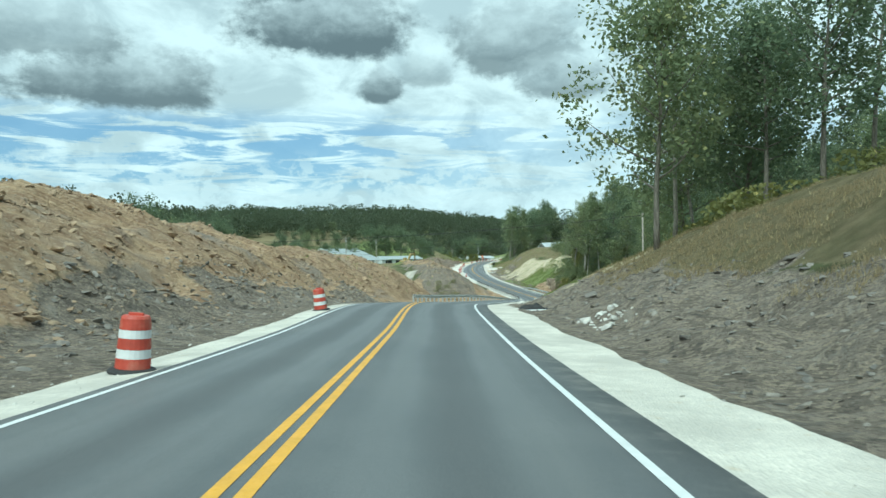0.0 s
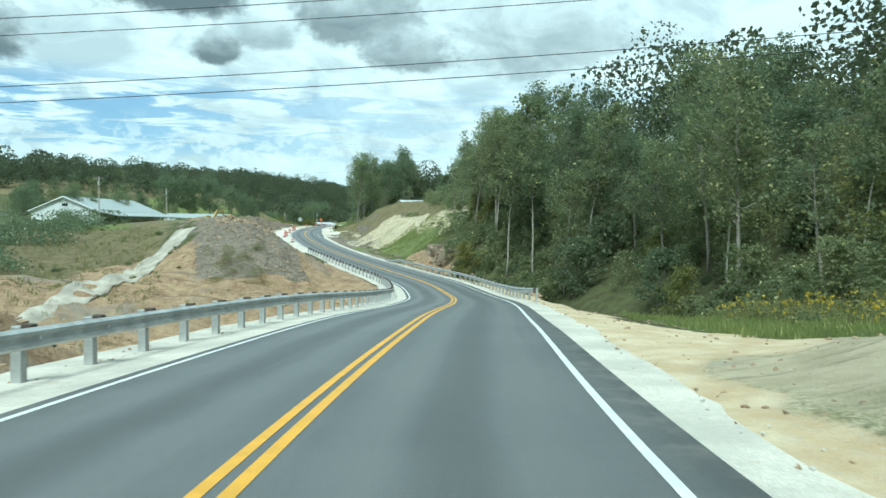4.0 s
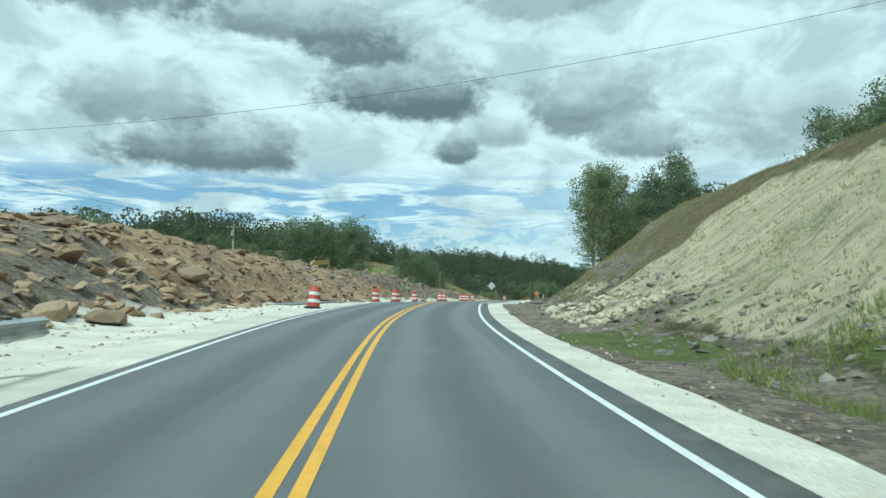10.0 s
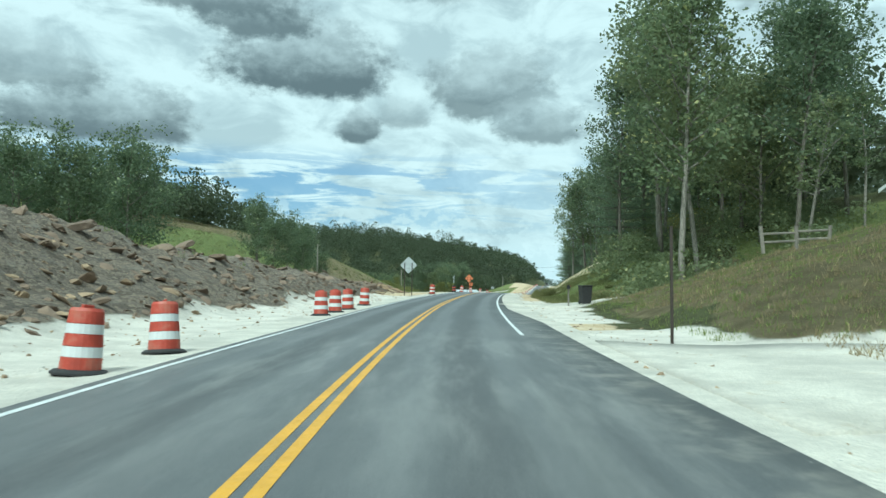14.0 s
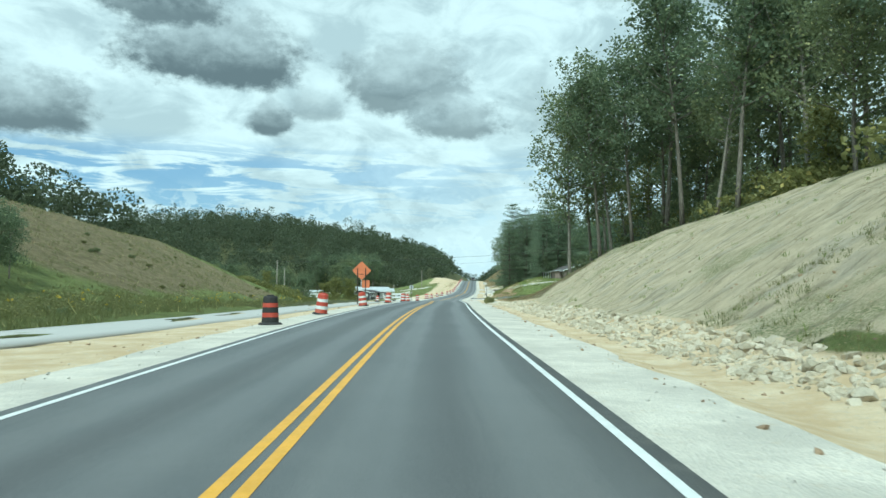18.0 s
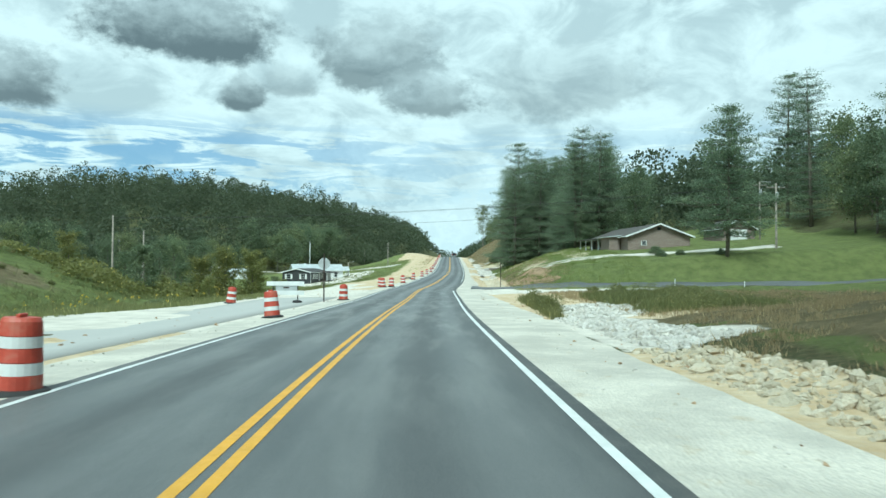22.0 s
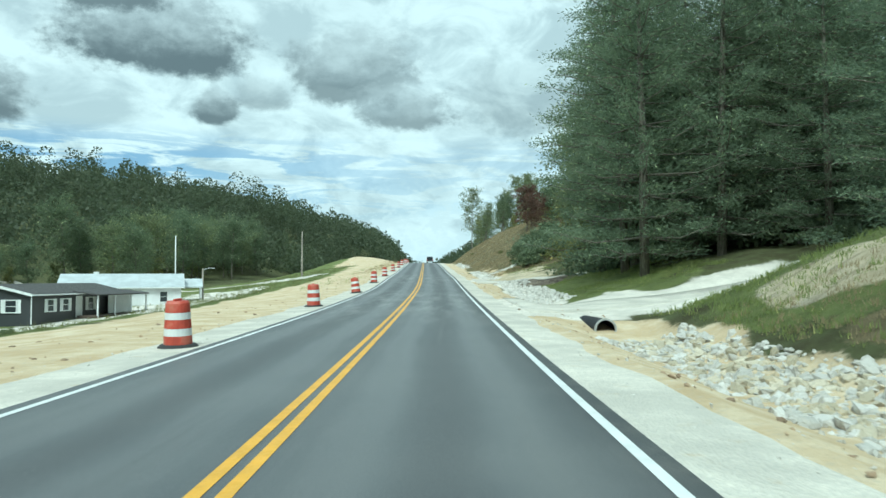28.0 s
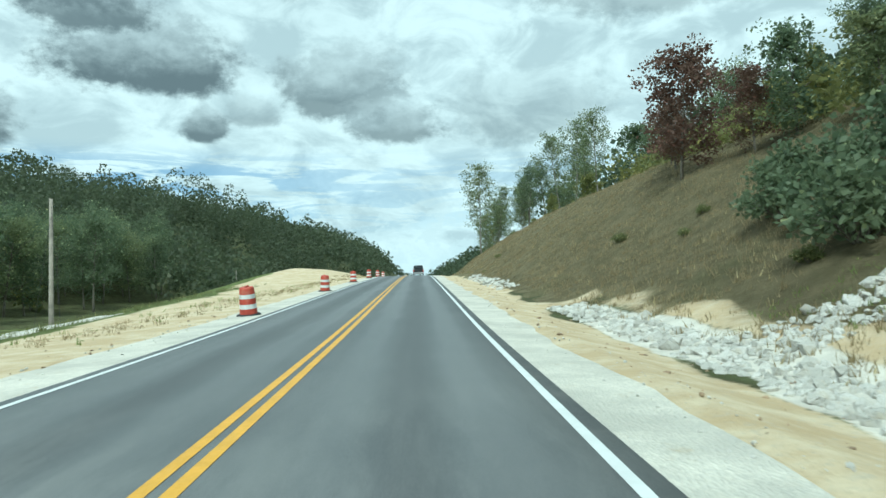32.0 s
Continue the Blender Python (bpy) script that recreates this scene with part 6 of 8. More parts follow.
def undergrowth(name, boxes, mat, seed, label, leaf=0.27, m=190):
    """Brushwood under the trees: low heaps of small leaves, all in one mesh."""
    r = np.random.RandomState(seed)
    V = []
    for s0, s1, d0, d1, gap, h in boxes:
        n = int((s1 - s0) * abs(d1 - d0) / gap**2)
        s, d = r.uniform(s0, s1, n), r.uniform(d0, d1, n)
        x, y = plan(s, d)
        b, _ = bumps(s, d)
        z = level(s, d) + ground_h(s, d) + b
        hh = h * (0.35 + r.uniform(0, 1, n) ** 1.6)
        t = r.uniform(0, 1, (n, m)) ** 0.8
        rad = gap * 0.8 * r.uniform(0.6, 1.3, n)[:, None] * np.sqrt(np.clip(1 - t * t * 0.92, 0, 1)) * r.uniform(0.35, 1.05, (n, m))
        a = r.uniform(0, 6.283, (n, m))
        c = np.stack([x[:, None] + rad * np.cos(a), y[:, None] + rad * np.sin(a), z[:, None] + hh[:, None] * t], -1).reshape(-1, 3)
        V.append(leaves(c, np.full(len(c), 0.12), 1, leaf, r)[0])
    v = np.concatenate(V)
    tagged(mesh_object(name, v, np.arange(len(v)).reshape(-1, 4), mat), label, "undergrowth", kind="stuff")


undergrowth("undergrowth", [(118, 137, 17, 24, 1.9, 2.8), (137, 156, 19.5, 26, 1.9, 3.2), (120, 150, 22, 34, 2.7, 3.6), (163, 181, 9.2, 20, 1.35, 2.6), (155, 165, 10.5, 17, 1.5, 2.2), (176, 184, 11.5, 20, 1.5, 2.2), (164, 181, 18, 32, 2.7, 3.2), (181, 196, 13, 24, 1.9, 2.0), (156, 164, 12.5, 32, 2.7, 3.4), (146, 158, 15, 32, 2.7, 3.4), (184, 206, 20, 30, 3.0, 2.2), (318, 352, 12, 30, 3.0, 2.6), (404, 424, 21.5, 30, 2.6, 3.0), (424, 452, 17.5, 30, 2.6, 3.2), (198, 228, 20.5, 28, 2.2, 2.8)], LEAF_GREEN, 601, "dense green brushwood under the trees", 0.17, 340)
undergrowth("undergrowth", [(44, 82, 20, 32, 3.2, 2.2), (352, 424, 22.5, 34, 3.4, 2.2), (612, 640, 16, 32, 3.2, 2.4), (640, 700, 21, 34, 3.4, 2.4), (500, 560, -44, -30, 3.2, 1.7), (120, 150, 24, 40, 4, 7)], LEAF_YELLOW, 602, "yellow-green brushwood at the wood's edge")
undergrowth("undergrowth", [(566, 590, 24, 34, 3.4, 2.0), (594, 614, 14, 34, 3.4, 2.0), (150, 186, 18, 36, 4, 7), (200, 258, -60, -40, 4.2, 3.0), (100, 200, -70, -46, 5, 3.5), (432, 560, -118, -96, 5, 4)], LEAF_DARK, 603, "dark green brushwood at the wood's edge")


undergrowth("roadside_weeds", [(335, 349, 6.6, 8.0, 0.6, 0.6), (344, 352, 8.8, 13, 1.3, 0.4), (467, 481.5, 7.7, 8.4, 0.7, 0.75), (463, 480, 12.8, 18, 1.1, 0.75), (164, 172, -23, -17, 1.4, 1.2)], WEED, 604, "bushy olive-green weeds beside the road", 0.042, 700)
undergrowth("roadside_weeds", [(102, 124, 13, 30, 2.4, 0.85), (361, 410, -24, -17.5, 2.0, 1.4)], WEED, 605, "bushy olive-green weeds on the meadow", 0.075, 420)


def far_woods(name, boxes, seed, label):
    """Whole hillsides of trees far off: heaped crowns of leaf clusters in one mesh."""
    r = np.random.RandomState(seed)
    V, F, base_i = [], [], 0
    for s0, s1, d0, d1, gap, h in boxes:
        n = int((s1 - s0) * abs(d1 - d0) / gap**2)
        s, d = r.uniform(s0, s1, n), r.uniform(d0, d1, n)
        x, y = plan(s, d)
        g = level(s) + ground_h(s, d)
        g = far_level(x, y, g, d)
        hh = h * (0.52 + 0.75 * r.uniform(0, 1, n) ** 1.5) * (1 + 0.22 * _smooth_noise(x / 26, y / 26, seed))
        wide = r.uniform(0.7, 1.35, n)[:, None]
        # the nearer hillsides carry more and smaller leaf clusters
        m, fine = (75, 0.085) if s0 > 950 else (370, 0.043) if d0 > 0 and s0 < 640 else (290, 0.05) if gap < 7.5 else (205, 0.058)
        t = r.uniform(0, 1, (n, m))
        rad = (gap * 0.62) * wide * np.sqrt(np.clip(1 - ((t - 0.42) / 0.6) ** 2, 0.02, 1)) * r.uniform(0.5, 1.06, (n, m))
        a = r.uniform(0, 6.283, (n, m))
        c = np.stack([x[:, None] + rad * np.cos(a), y[:, None] + rad * np.sin(a), g[:, None] + hh[:, None] * (0.25 + 0.75 * t)], -1).reshape(-1, 3)
        u = r.normal(0, 1, c.shape)
        u /= np.linalg.norm(u, axis=1)[:, None]
        w = np.cross(u, r.normal(0, 1, c.shape))
        w /= np.linalg.norm(w, axis=1)[:, None]
        k = (gap * fine) * r.uniform(0.6, 1.4, len(c))[:, None]
        v = np.stack([c - u * k, c + w * k * 0.8, c + u * k, c - w * k * 0.7], 1).reshape(-1, 3)
        V.append(v)
        F.append(np.arange(len(c) * 4).reshape(-1, 4) + base_i)
        base_i += len(v)
    tagged(mesh_object(name, np.concatenate(V), np.concatenate(F), LEAF_FAR), label, "woods", kind="stuff")


far_woods("far_woods", [(560, 700, -230, -84, 8.0, 10), (700, 1000, -230, -64, 8.0, 16), (765, 1000, -64, -40, 8.0, 11), (1000, 1560, -170, -30, 10, 16), (1430, 1720, -1000, -40, 21, 17)], 301, "dense green wood covering the long ridge")
far_woods("far_woods", [(-40, 340, -330, -112, 10, 19), (340, 460, -260, -128, 9.0, 12), (378, 446, -130, -72, 7.0, 10), (432, 525, -130, -68, 7.0, 10), (460, 560, -250, -100, 8.5, 12)], 302, "dark green wood on the hills beyond the valley")
far_woods("far_woods", [(96, 200, 34, 120, 8, 14), (200, 260, 44, 120, 9, 13), (330, 480, 36, 100, 8, 13)], 303, "dense green wood on the hillside above the road")
far_woods("far_woods", [(446, 640, 62, 160, 8.5, 16), (574, 640, 34, 72, 8, 16), (640, 1000, 36, 100, 9, 11), (900, 1250, 20, 90, 11, 12), (1250, 1620, 12, 110, 11, 13), (1600, 1660, -60, 60, 9, 13)], 304, "dark green wood on the hillside above the houses")


# ---- traffic drums ----
def build_drum(body, band, label):
    root = base("traffic_drum", Matrix(), label, "traffic drum", "drums along the road")
    bands = [(0.02, 0.295, 0.29), (0.24, 0.285, 0.28), (0.40, 0.275, 0.27), (0.60, 0.262, 0.257), (0.75, 0.25, 0.245), (0.98, 0.24, 0.22)]
    part("base", lathe_bm([(0.42, 0), (0.42, 0.03), (0.37, 0.07), (0.31, 0.08)], 20), RUBBER, root, "black rubber base ring")
    part("body", lathe_bm([(0.30, 0.05), (0.292, 0.25), (0.284, 0.26), (0.276, 0.42), (0.284, 0.43), (0.268, 0.6), (0.262, 0.61), (0.256, 0.76), (0.262, 0.77), (0.248, 0.95), (0.22, 1.0)], 22), body, root, smooth=False)
    for z0, z1, r0, r1 in ((0.262, 0.418, 0.291, 0.283), (0.612, 0.758, 0.271, 0.264)):
        part("reflective_band", lathe_bm([(r0, z0), (r1, z1)], 22, caps=False), band, root, "reflective band")
    h = box_bm((0.26, 0.05, 0.06), (0, 0, 1.02), 0.01)
    part("handle", h, body, root)
    return root


DRUM = build_drum(ORANGE, REFLECT, "orange plastic traffic drum with white reflective bands on a rubber base")
DARK_DRUM = build_drum(RUBBER, ORANGE, "black traffic drum with orange bands on the sandy verge")
DARK_DRUM.matrix_world = Matrix.Translation(over_road(378.2, -4.4, -0.02))
DRUMS = [(12.9, -3.95), (33.6, -3.95), (228.5, -4.4), (250.5, -5.0), (256.5, -4.5), (259, -4.7), (269.5, -4.7), (284, -4.2), (287.2, -4.2), (303, -4.3), (306, -4.3), (309.2, -4.3), (315.3, -4.5), (349.9, -4.1),
         (387.6, -4.2), (405.2, -4.3), (423.2, -4.15), (440.9, -3.65), (459, -4.2), (479, -4.2), (476.8, -10.9), (510.4, -4.75), (511.1, -5.1), (511.2, -3.95), (524.8, -4.1), (540.2, -4.1), (561.0, -4.05), (578.2, -4.1),
         (593.4, -3.9), (610.5, -4.1), (627, -4.1), (648.4, -4.1), (669, -4.1), (690, -4.2), (711, -4.2), (731, -4.3), (750, -4.4)]
for i, (s, d) in enumerate(DRUMS):
    p = over_road(s, d, 0.0)
    p.z += float(ground_h(s, d)[0]) if abs(d) > 4.95 else -0.02
    lean = random.Random(i).uniform(-9, 7)
    m = pose(p.x, p.y, p.z, random.Random(i + 50).uniform(-3, 3) if (s, d) != (511.2, -3.95) else 8, lean, 37 * i)
    if i == 0:
        DRUM.matrix_world = m
    else:
        copy_thing(DRUM, m)


# ---- signs ----
def diamond(size, thick=0.004):
    h, r = size / 2, size * 0.06
    pts = []
    for k in range(4):
        a = math.pi / 2 * k
        c = Vector((math.cos(a), math.sin(a))) * (h - r)
        for q in (-0.6, 0, 0.6):
            pts.append((c.x + r * math.cos(a + q), c.y + r * math.sin(a + q)))
    return prism_bm(pts, thick)


def sign_posts(root, xs, height, mat, lean=0.0):
    for x in xs:
        bm = box_bm((0.075, 0.05, height + 0.3), (x, -0.05, height / 2 - 0.15), 0.006)
        part("post", bm, mat, root)


def warning_sign(s, d, label, mat, size, low, posts, yaw=0.0, plate=False):
    root = base("road_sign", stand(s, d, yaw), label, "road sign")
    face = part("panel", diamond(size), mat, root)
    face.location = (0, 0, low + size / 2)
    sign_posts(root, posts, low + size * 0.62, STEEL_POST)
    part("sticker_bar", box_bm((size * 0.24, 0.006, 0.05), (-0.02, -0.006, low + size * 0.3), 0.002), STEEL_POST if mat is SIGN_ORANGE else SIGN_EDGE, root)
    if plate:
        p = part("plate", box_bm((0.62, 0.006, 0.62), (posts[1] + 0.02, 0.0, low - 0.36), 0.002), mat, root, "small square orange plate")
    return root


SIGN_BACK = plain("bare_aluminium", (0.50, 0.53, 0.53), 0.5, 0.35, vary=0.08, scale=2)
SIGN_EDGE = plain("dull_sticker", (0.36, 0.38, 0.38), 0.6)
SIGN_ORANGE = plain("orange_sign_sheet", (0.64, 0.20, 0.085), 0.55, vary=0.06, scale=2)
warning_sign(341, -5.3, "back of a grey metal diamond road sign on two dark posts", SIGN_BACK, 1.55, 2.1, (-0.36, 0.34))
warning_sign(412.5, -5.4, "orange diamond roadworks sign on two dark steel posts", SIGN_ORANGE, 1.5, 2.05, (-0.33, 0.33), plate=True)


def octagon_sign(s, d):
    root = base("road_sign", stand(s, d), "back of a grey octagonal sign on one dark post", "road sign")
    pts = [(0.38 * math.cos(math.pi / 8 + k * math.pi / 4), 0.38 * math.sin(math.pi / 8 + k * math.pi / 4)) for k in range(8)]
    f = part("panel", prism_bm(pts, 0.004), SIGN_BACK, root)
    f.location = (0, 0, 2.35)
    sign_posts(root, (0.0,), 2.95, STEEL_POST)


octagon_sign(476.2, -5.0)


def barricade(s, d):
    root = base("barricade", stand(s, d, 4), "white boarded road barricade standing on the old road", "barricade")
    for z in (0.62, 1.16):
        part("board", box_bm((2.2, 0.03, 0.25), (0, -0.045, z), 0.004), WHITE_PAINT, root)
    for x in (-0.72, 0.72):
        u = part("upright", box_bm((0.06, 0.05, 1.4), (x, 0, 0.68), 0.004), STEEL_POST, root)
        part("foot", box_bm((0.06, 1.3, 0.06), (x, 0, 0.03), 0.004), STEEL_POST, root)
        bm = bmesh.new()
        bmesh.ops.create_icosphere(bm, subdivisions=2, radius=0.5, matrix=Matrix.Translation((x, -0.25, 0.1)) @ Matrix.Diagonal((0.6, 0.4, 0.22, 1)))
        for v in bm.verts:
            v.co.z = max(0.02, v.co.z + 0.02 * noise.noise(v.co * 6))
        part("sandbag", bm, RUBBER, root, "dark sandbag", smooth=True)
    sg = part("sign_panel", box_bm((1.25, 0.006, 0.42), (0.05, -0.02, 0.9), 0.002), SIGN_BACK, root, "grey back of a sign panel")
    part("lettering_bar", box_bm((0.34, 0.004, 0.09), (0.05, -0.028, 0.92)), STEEL_POST, sg)


barricade(474.5, -7.0)


# ---- poles and wires ----
def utility_pole(s, d, height, arm=True, lamp=False, mat=None, yaw=0.0, at=None):
    m = stand(s, d, yaw)
    root = base("utility_pole", m, "weathered wooden utility pole with cross-arm" if arm else "weathered bare wooden utility pole", "utility pole")
    part("shaft", lathe_bm([(0.15, -0.5), (0.145, 0.5), (0.10, height)], 10), mat or WOOD_POLE, root, smooth=True)
    if arm:
        a = part("cross_arm", box_bm((2.2, 0.09, 0.11), (0, 0.12, height - 0.5), 0.008), WOOD_POLE, root)
        for x in (-1.0, -0.4, 0.4, 1.0):
            part("insulator", lathe_bm([(0.025, 0), (0.05, 0.04), (0.035, 0.09), (0.05, 0.12), (0.02, 0.16)], 8, (x, 0.12, height - 0.45)), GALV, a)
        part("transformer", lathe_bm([(0.2, 0), (0.21, 0.03), (0.21, 0.7), (0.15, 0.78)], 12, (0.0, -0.33, height - 1.9)), GALV_DULL, root)
    if lamp:
        l = part("lamp_arm", tube_bm([(0, 0, height - 0.3), (0.6, 0, height), (1.2, 0, height)], 0.03, 6), GALV, root)
        part("lamp_head", box_bm((0.5, 0.2, 0.1), (1.4, 0, height - 0.02), 0.03), GALV, l)
    return m.translation + Vector((0, 0, height))


def wire(a, b, sag, r=0.014):
    pts = [a.lerp(b, i / 24) - Vector((0, 0, sag * 4 * (i / 24) * (1 - i / 24))) for i in range(25)]
    mid = pts[12].copy()
    bm = tube_bm([p - mid for p in pts], r, 5)
    ob = part("overhead_wire", bm, WIRE)
    ob.location = mid
    tagged(ob, "thin black overhead wire strung between poles", "wire")


A1 = utility_pole(103, 17.4, 11.9, arm=False)
A2 = utility_pole(112, -78, 12.0)
A3 = utility_pole(245, -43, 10.2)
A4 = utility_pole(302, -40, 11.0)
utility_pole(402, -32, 7.6, arm=False)
A5 = utility_pole(238, 47, 10.0)
A6 = utility_pole(511, -150, 11.0, arm=False)
B1 = utility_pole(528, -43.5, 10.0, arm=False)
B2 = utility_pole(543, -46, 9.0, arm=False)
B3 = utility_pole(616, -84, 10.5)
B4 = utility_pole(540, 47, 8.5, lamp=True)
B5 = utility_pole(522, 42, 8.0)
B6 = utility_pole(505, 52, 8.5)
B7 = utility_pole(697, -51, 11.0, arm=False, mat=WHITE_PAINT)
B8 = utility_pole(667, -20, 7.6, arm=False)
B9 = utility_pole(808, -44, 8.5, arm=False)
B10 = utility_pole(645, -29.7, 4.2, arm=False, lamp=True)
up = Vector((0, 0, 1))
for x, z in ((-1.0, -0.3), (1.0, -0.3), (0, -2.2), (0.1, -2.7)):
    wire(A2 + Vector((0, x, z)), A1 + Vector((0, x, z)), 1.6)
wire(A3, A5, 3.0)
wire(A3 - up * 0.4, A4 - up * 0.4, 0.8)
for x, z in ((-0.8, -0.3), (0.8, -0.3), (0, -1.8)):
    wire(B1 + Vector((0, x, z)), B5 + Vector((0, x, z + 0.3)), 1.2)
wire(B1 - up * 0.5, B2 - up * 0.5, 0.3)
wire(B5 - up * 0.4, B4 - up * 0.6, 0.4)
wire(B5 - up * 0.4, B6 - up * 0.4, 0.5)
wire(B2 - up * 0.4, B3 - up * 0.4, 1.4)
wire(B8 - up * 0.3, on_ground(664, -18), 0.0, 0.008)
wire(B8 - up * 1.0, on_ground(663, -19), 0.0, 0.008)


# ---- buildings ----
def siding(name, colour, pitch, vertical=True, depth=0.02):
    def fill(k, b, m):
        p = k.coord("Object")
        sep = m.node_tree.nodes.new("ShaderNodeSeparateXYZ")
        m.node_tree.links.new(p, sep.inputs[0])
        along = k.math("ADD", sep.outputs[0], sep.outputs[1]) if vertical else sep.outputs[2]
        wave = k.math("PINGPONG", along, pitch / 2)
        n = k.noise(p, 0.9, 5, 0.6)
        c = k.mix(k.span(n, 0.3, 0.75), tuple(x * 0.86 for x in colour), colour)
        c = k.mix(k.span(k.noise(k.scaled(p, (3, 3, 0.3)), 2, 4, 0.6), 0.55, 0.75, 0, 0.35), c, tuple(x * 0.6 for x in colour))
        k.put(c, b.inputs["Base Color"])
        b.inputs["Roughness"].default_value = 0.55
        k.put(k.bump(wave, 1.0, depth), b.inputs["Normal"])

    return material(name, fill)


BARN_WALL = siding("ribbed_white_barn_metal", (0.66, 0.69, 0.70), 0.3)
BARN_ROOF = siding("ribbed_pale_roof_metal", (0.36, 0.40, 0.40), 0.3)
WHITE_SIDING = siding("white_clapboard", (0.74, 0.76, 0.76), 0.2, False)
DARK_SIDING = siding("dark_clapboard", (0.045, 0.048, 0.052), 0.2, False)
GREY_SIDING = siding("grey_board_siding", (0.30, 0.29, 0.27), 0.2, False)


def brick_mat():
    def fill(k, b, m):
        n = m.node_tree.nodes.new("ShaderNodeTexBrick")
        p = k.coord("Object")
        sep = m.node_tree.nodes.new("ShaderNodeSeparateXYZ")
        m.node_tree.links.new(p, sep.inputs[0])
        k.put(k.vec(k.math("ADD", sep.outputs[0], sep.outputs[1]), sep.outputs[2], 0.0), n.inputs["Vector"])
        n.inputs["Color1"].default_value, n.inputs["Color2"].default_value = (0.20, 0.15, 0.125, 1), (0.28, 0.215, 0.18, 1)
        n.inputs["Mortar"].default_value = (0.36, 0.34, 0.31, 1)
        for key, v in (("Scale", 1.0), ("Mortar Size", 0.006), ("Brick Width", 0.22), ("Row Height", 0.075)):
            n.inputs[key].default_value = v
        k.put(k.mix(k.span(k.noise(p, 1.2, 4, 0.6), 0.4, 0.7, 0, 0.3), n.outputs[0], (0.2, 0.15, 0.13)), b.inputs["Base Color"])
        b.inputs["Roughness"].default_value = 0.9

    return material("tan_red_brick", fill)


BRICK = brick_mat()


def gable_shell(root, w, l, eave, ridge, wall_mat, roof_mat, over=0.45, drop=1.2):
    """Walls and a two-sided roof: the gable end lies at y = 0, the body runs to y = l."""
    for y, nm in ((0.09, "gable_wall"), (l - 0.09, "gable_wall")):
        part(nm, prism_bm([(-w / 2, -drop), (w / 2, -drop), (w / 2, eave), (0, ridge), (-w / 2, eave)], 0.18, at=(0, y, 0)), wall_mat, root)
    for x in (-1, 1):
        part("side_wall", box_bm((0.18, l - 0.36, eave + drop), (x * (w / 2 - 0.09), l / 2, (eave - drop) / 2)), wall_mat, root)
    slope = (ridge - eave) / (w / 2)
    for x in (-1, 1):
        e = w / 2 + over
        pts = [(0, ridge + 0.06), (x * e, ridge + 0.06 - slope * e), (x * e, ridge + 0.2 - slope * e), (0, ridge + 0.2)]
        rf = part("roof", prism_bm(pts, l + 2 * over, at=(0, l / 2, 0)), roof_mat, root)
        part("fascia", prism_bm([(0, ridge - 0.02), (x * e, ridge - 0.02 - slope * e), (x * e, ridge + 0.22 - slope * e), (0, ridge + 0.22)], 0.05, at=(0, -over - 0.03, 0)), WHITE_PAINT, rf)
        part("gutter", box_bm((0.12, l + 2 * over, 0.12), (x * (e + 0.05), l / 2, ridge + 0.1 - slope * e), 0.02), WHITE_PAINT, rf)


def window(root, x, y, z, w, h, face="x", side=1, shutters=False):
    """A framed window lying on a wall: face x looks along +-x, face y along -y."""
    win = base("window", pose(x, y, z, 0, 0, 0 if face == "y" else 90 * side), "white-framed window", "window")
    win.parent = root
    del win["category"]
    part("pane", box_bm((w, 0.03, h), (0, -0.02, 0)), GLASS, win)
    for q, sz in (((0, -0.05, h / 2), (w + 0.14, 0.05, 0.08)), ((0, -0.06, -h / 2), (w + 0.2, 0.09, 0.08)), ((-w / 2, -0.05, 0), (0.08, 0.05, h)), ((w / 2, -0.05, 0), (0.08, 0.05, h)), ((0, -0.045, 0), (w, 0.03, 0.04))):
        part("frame", box_bm(sz, q), WHITE_PAINT, win)
    if shutters:
        for q in (-1, 1):
            part("shutter", box_bm((0.34, 0.04, h + 0.1), (q * (w / 2 + 0.24), -0.045, 0), 0.01), WHITE_PAINT, win)


def barn():
    root = base("barn", pose(-42.8, 257.5, -3.4, 0, 0, -17), "large white metal barn with a pale low-pitched roof", "barn")
    gable_shell(root, 15.5, 30, 3.5, 6.6, BARN_WALL, BARN_ROOF, 0.5)
    part("vent", box_bm((1.3, 0.06, 0.6), (0.2, -0.02, 4.9), 0.01), GLASS, root)
    part("door", box_bm((3.2, 0.06, 2.8), (-3.5, -0.02, 1.4), 0.01), WHITE_METAL, root)
    # the open lean-to along its east side
    lean = part("lean_to_roof", prism_bm([(7.9, 3.35), (13.5, 2.35), (13.5, 2.47), (7.9, 3.47)], 31, at=(0, 15, 0)), BARN_ROOF, root)
    for y in np.arange(0.5, 30.5, 4.9):
        part("lean_to_post", box_bm((0.16, 0.16, 3.4), (13.2, y, 0.7)), WOOD_POLE, lean)
    lean = part("lean_to_roof", prism_bm([(-7.9, 3.0), (-20, 2.2), (-20, 2.34), (-7.9, 3.14)], 9, at=(0, 7, 0)), BARN_ROOF, root)
    for x in (-19.5, -15.5, -11.5):
        part("lean_to_post", box_bm((0.16, 0.16, 3.4), (x, 2.9, 0.6)), WOOD_POLE, lean)


barn()


def long_shed():
    root = base("shed", pose(-27, 304, -3.4, 0, 0, -52), "long low white shed, its shaded open bays shown as dark panels", "shed")
    gable_shell(root, 7, 20, 2.4, 3.5, BARN_WALL, BARN_ROOF, 0.4)
    # dark glass panels on the wall stand in for the shade of open bays
    for y in (3, 8, 13, 18):
        part("opening", box_bm((0.05, 3.2, 1.6), (3.53, y, 1.2)), GLASS, root)


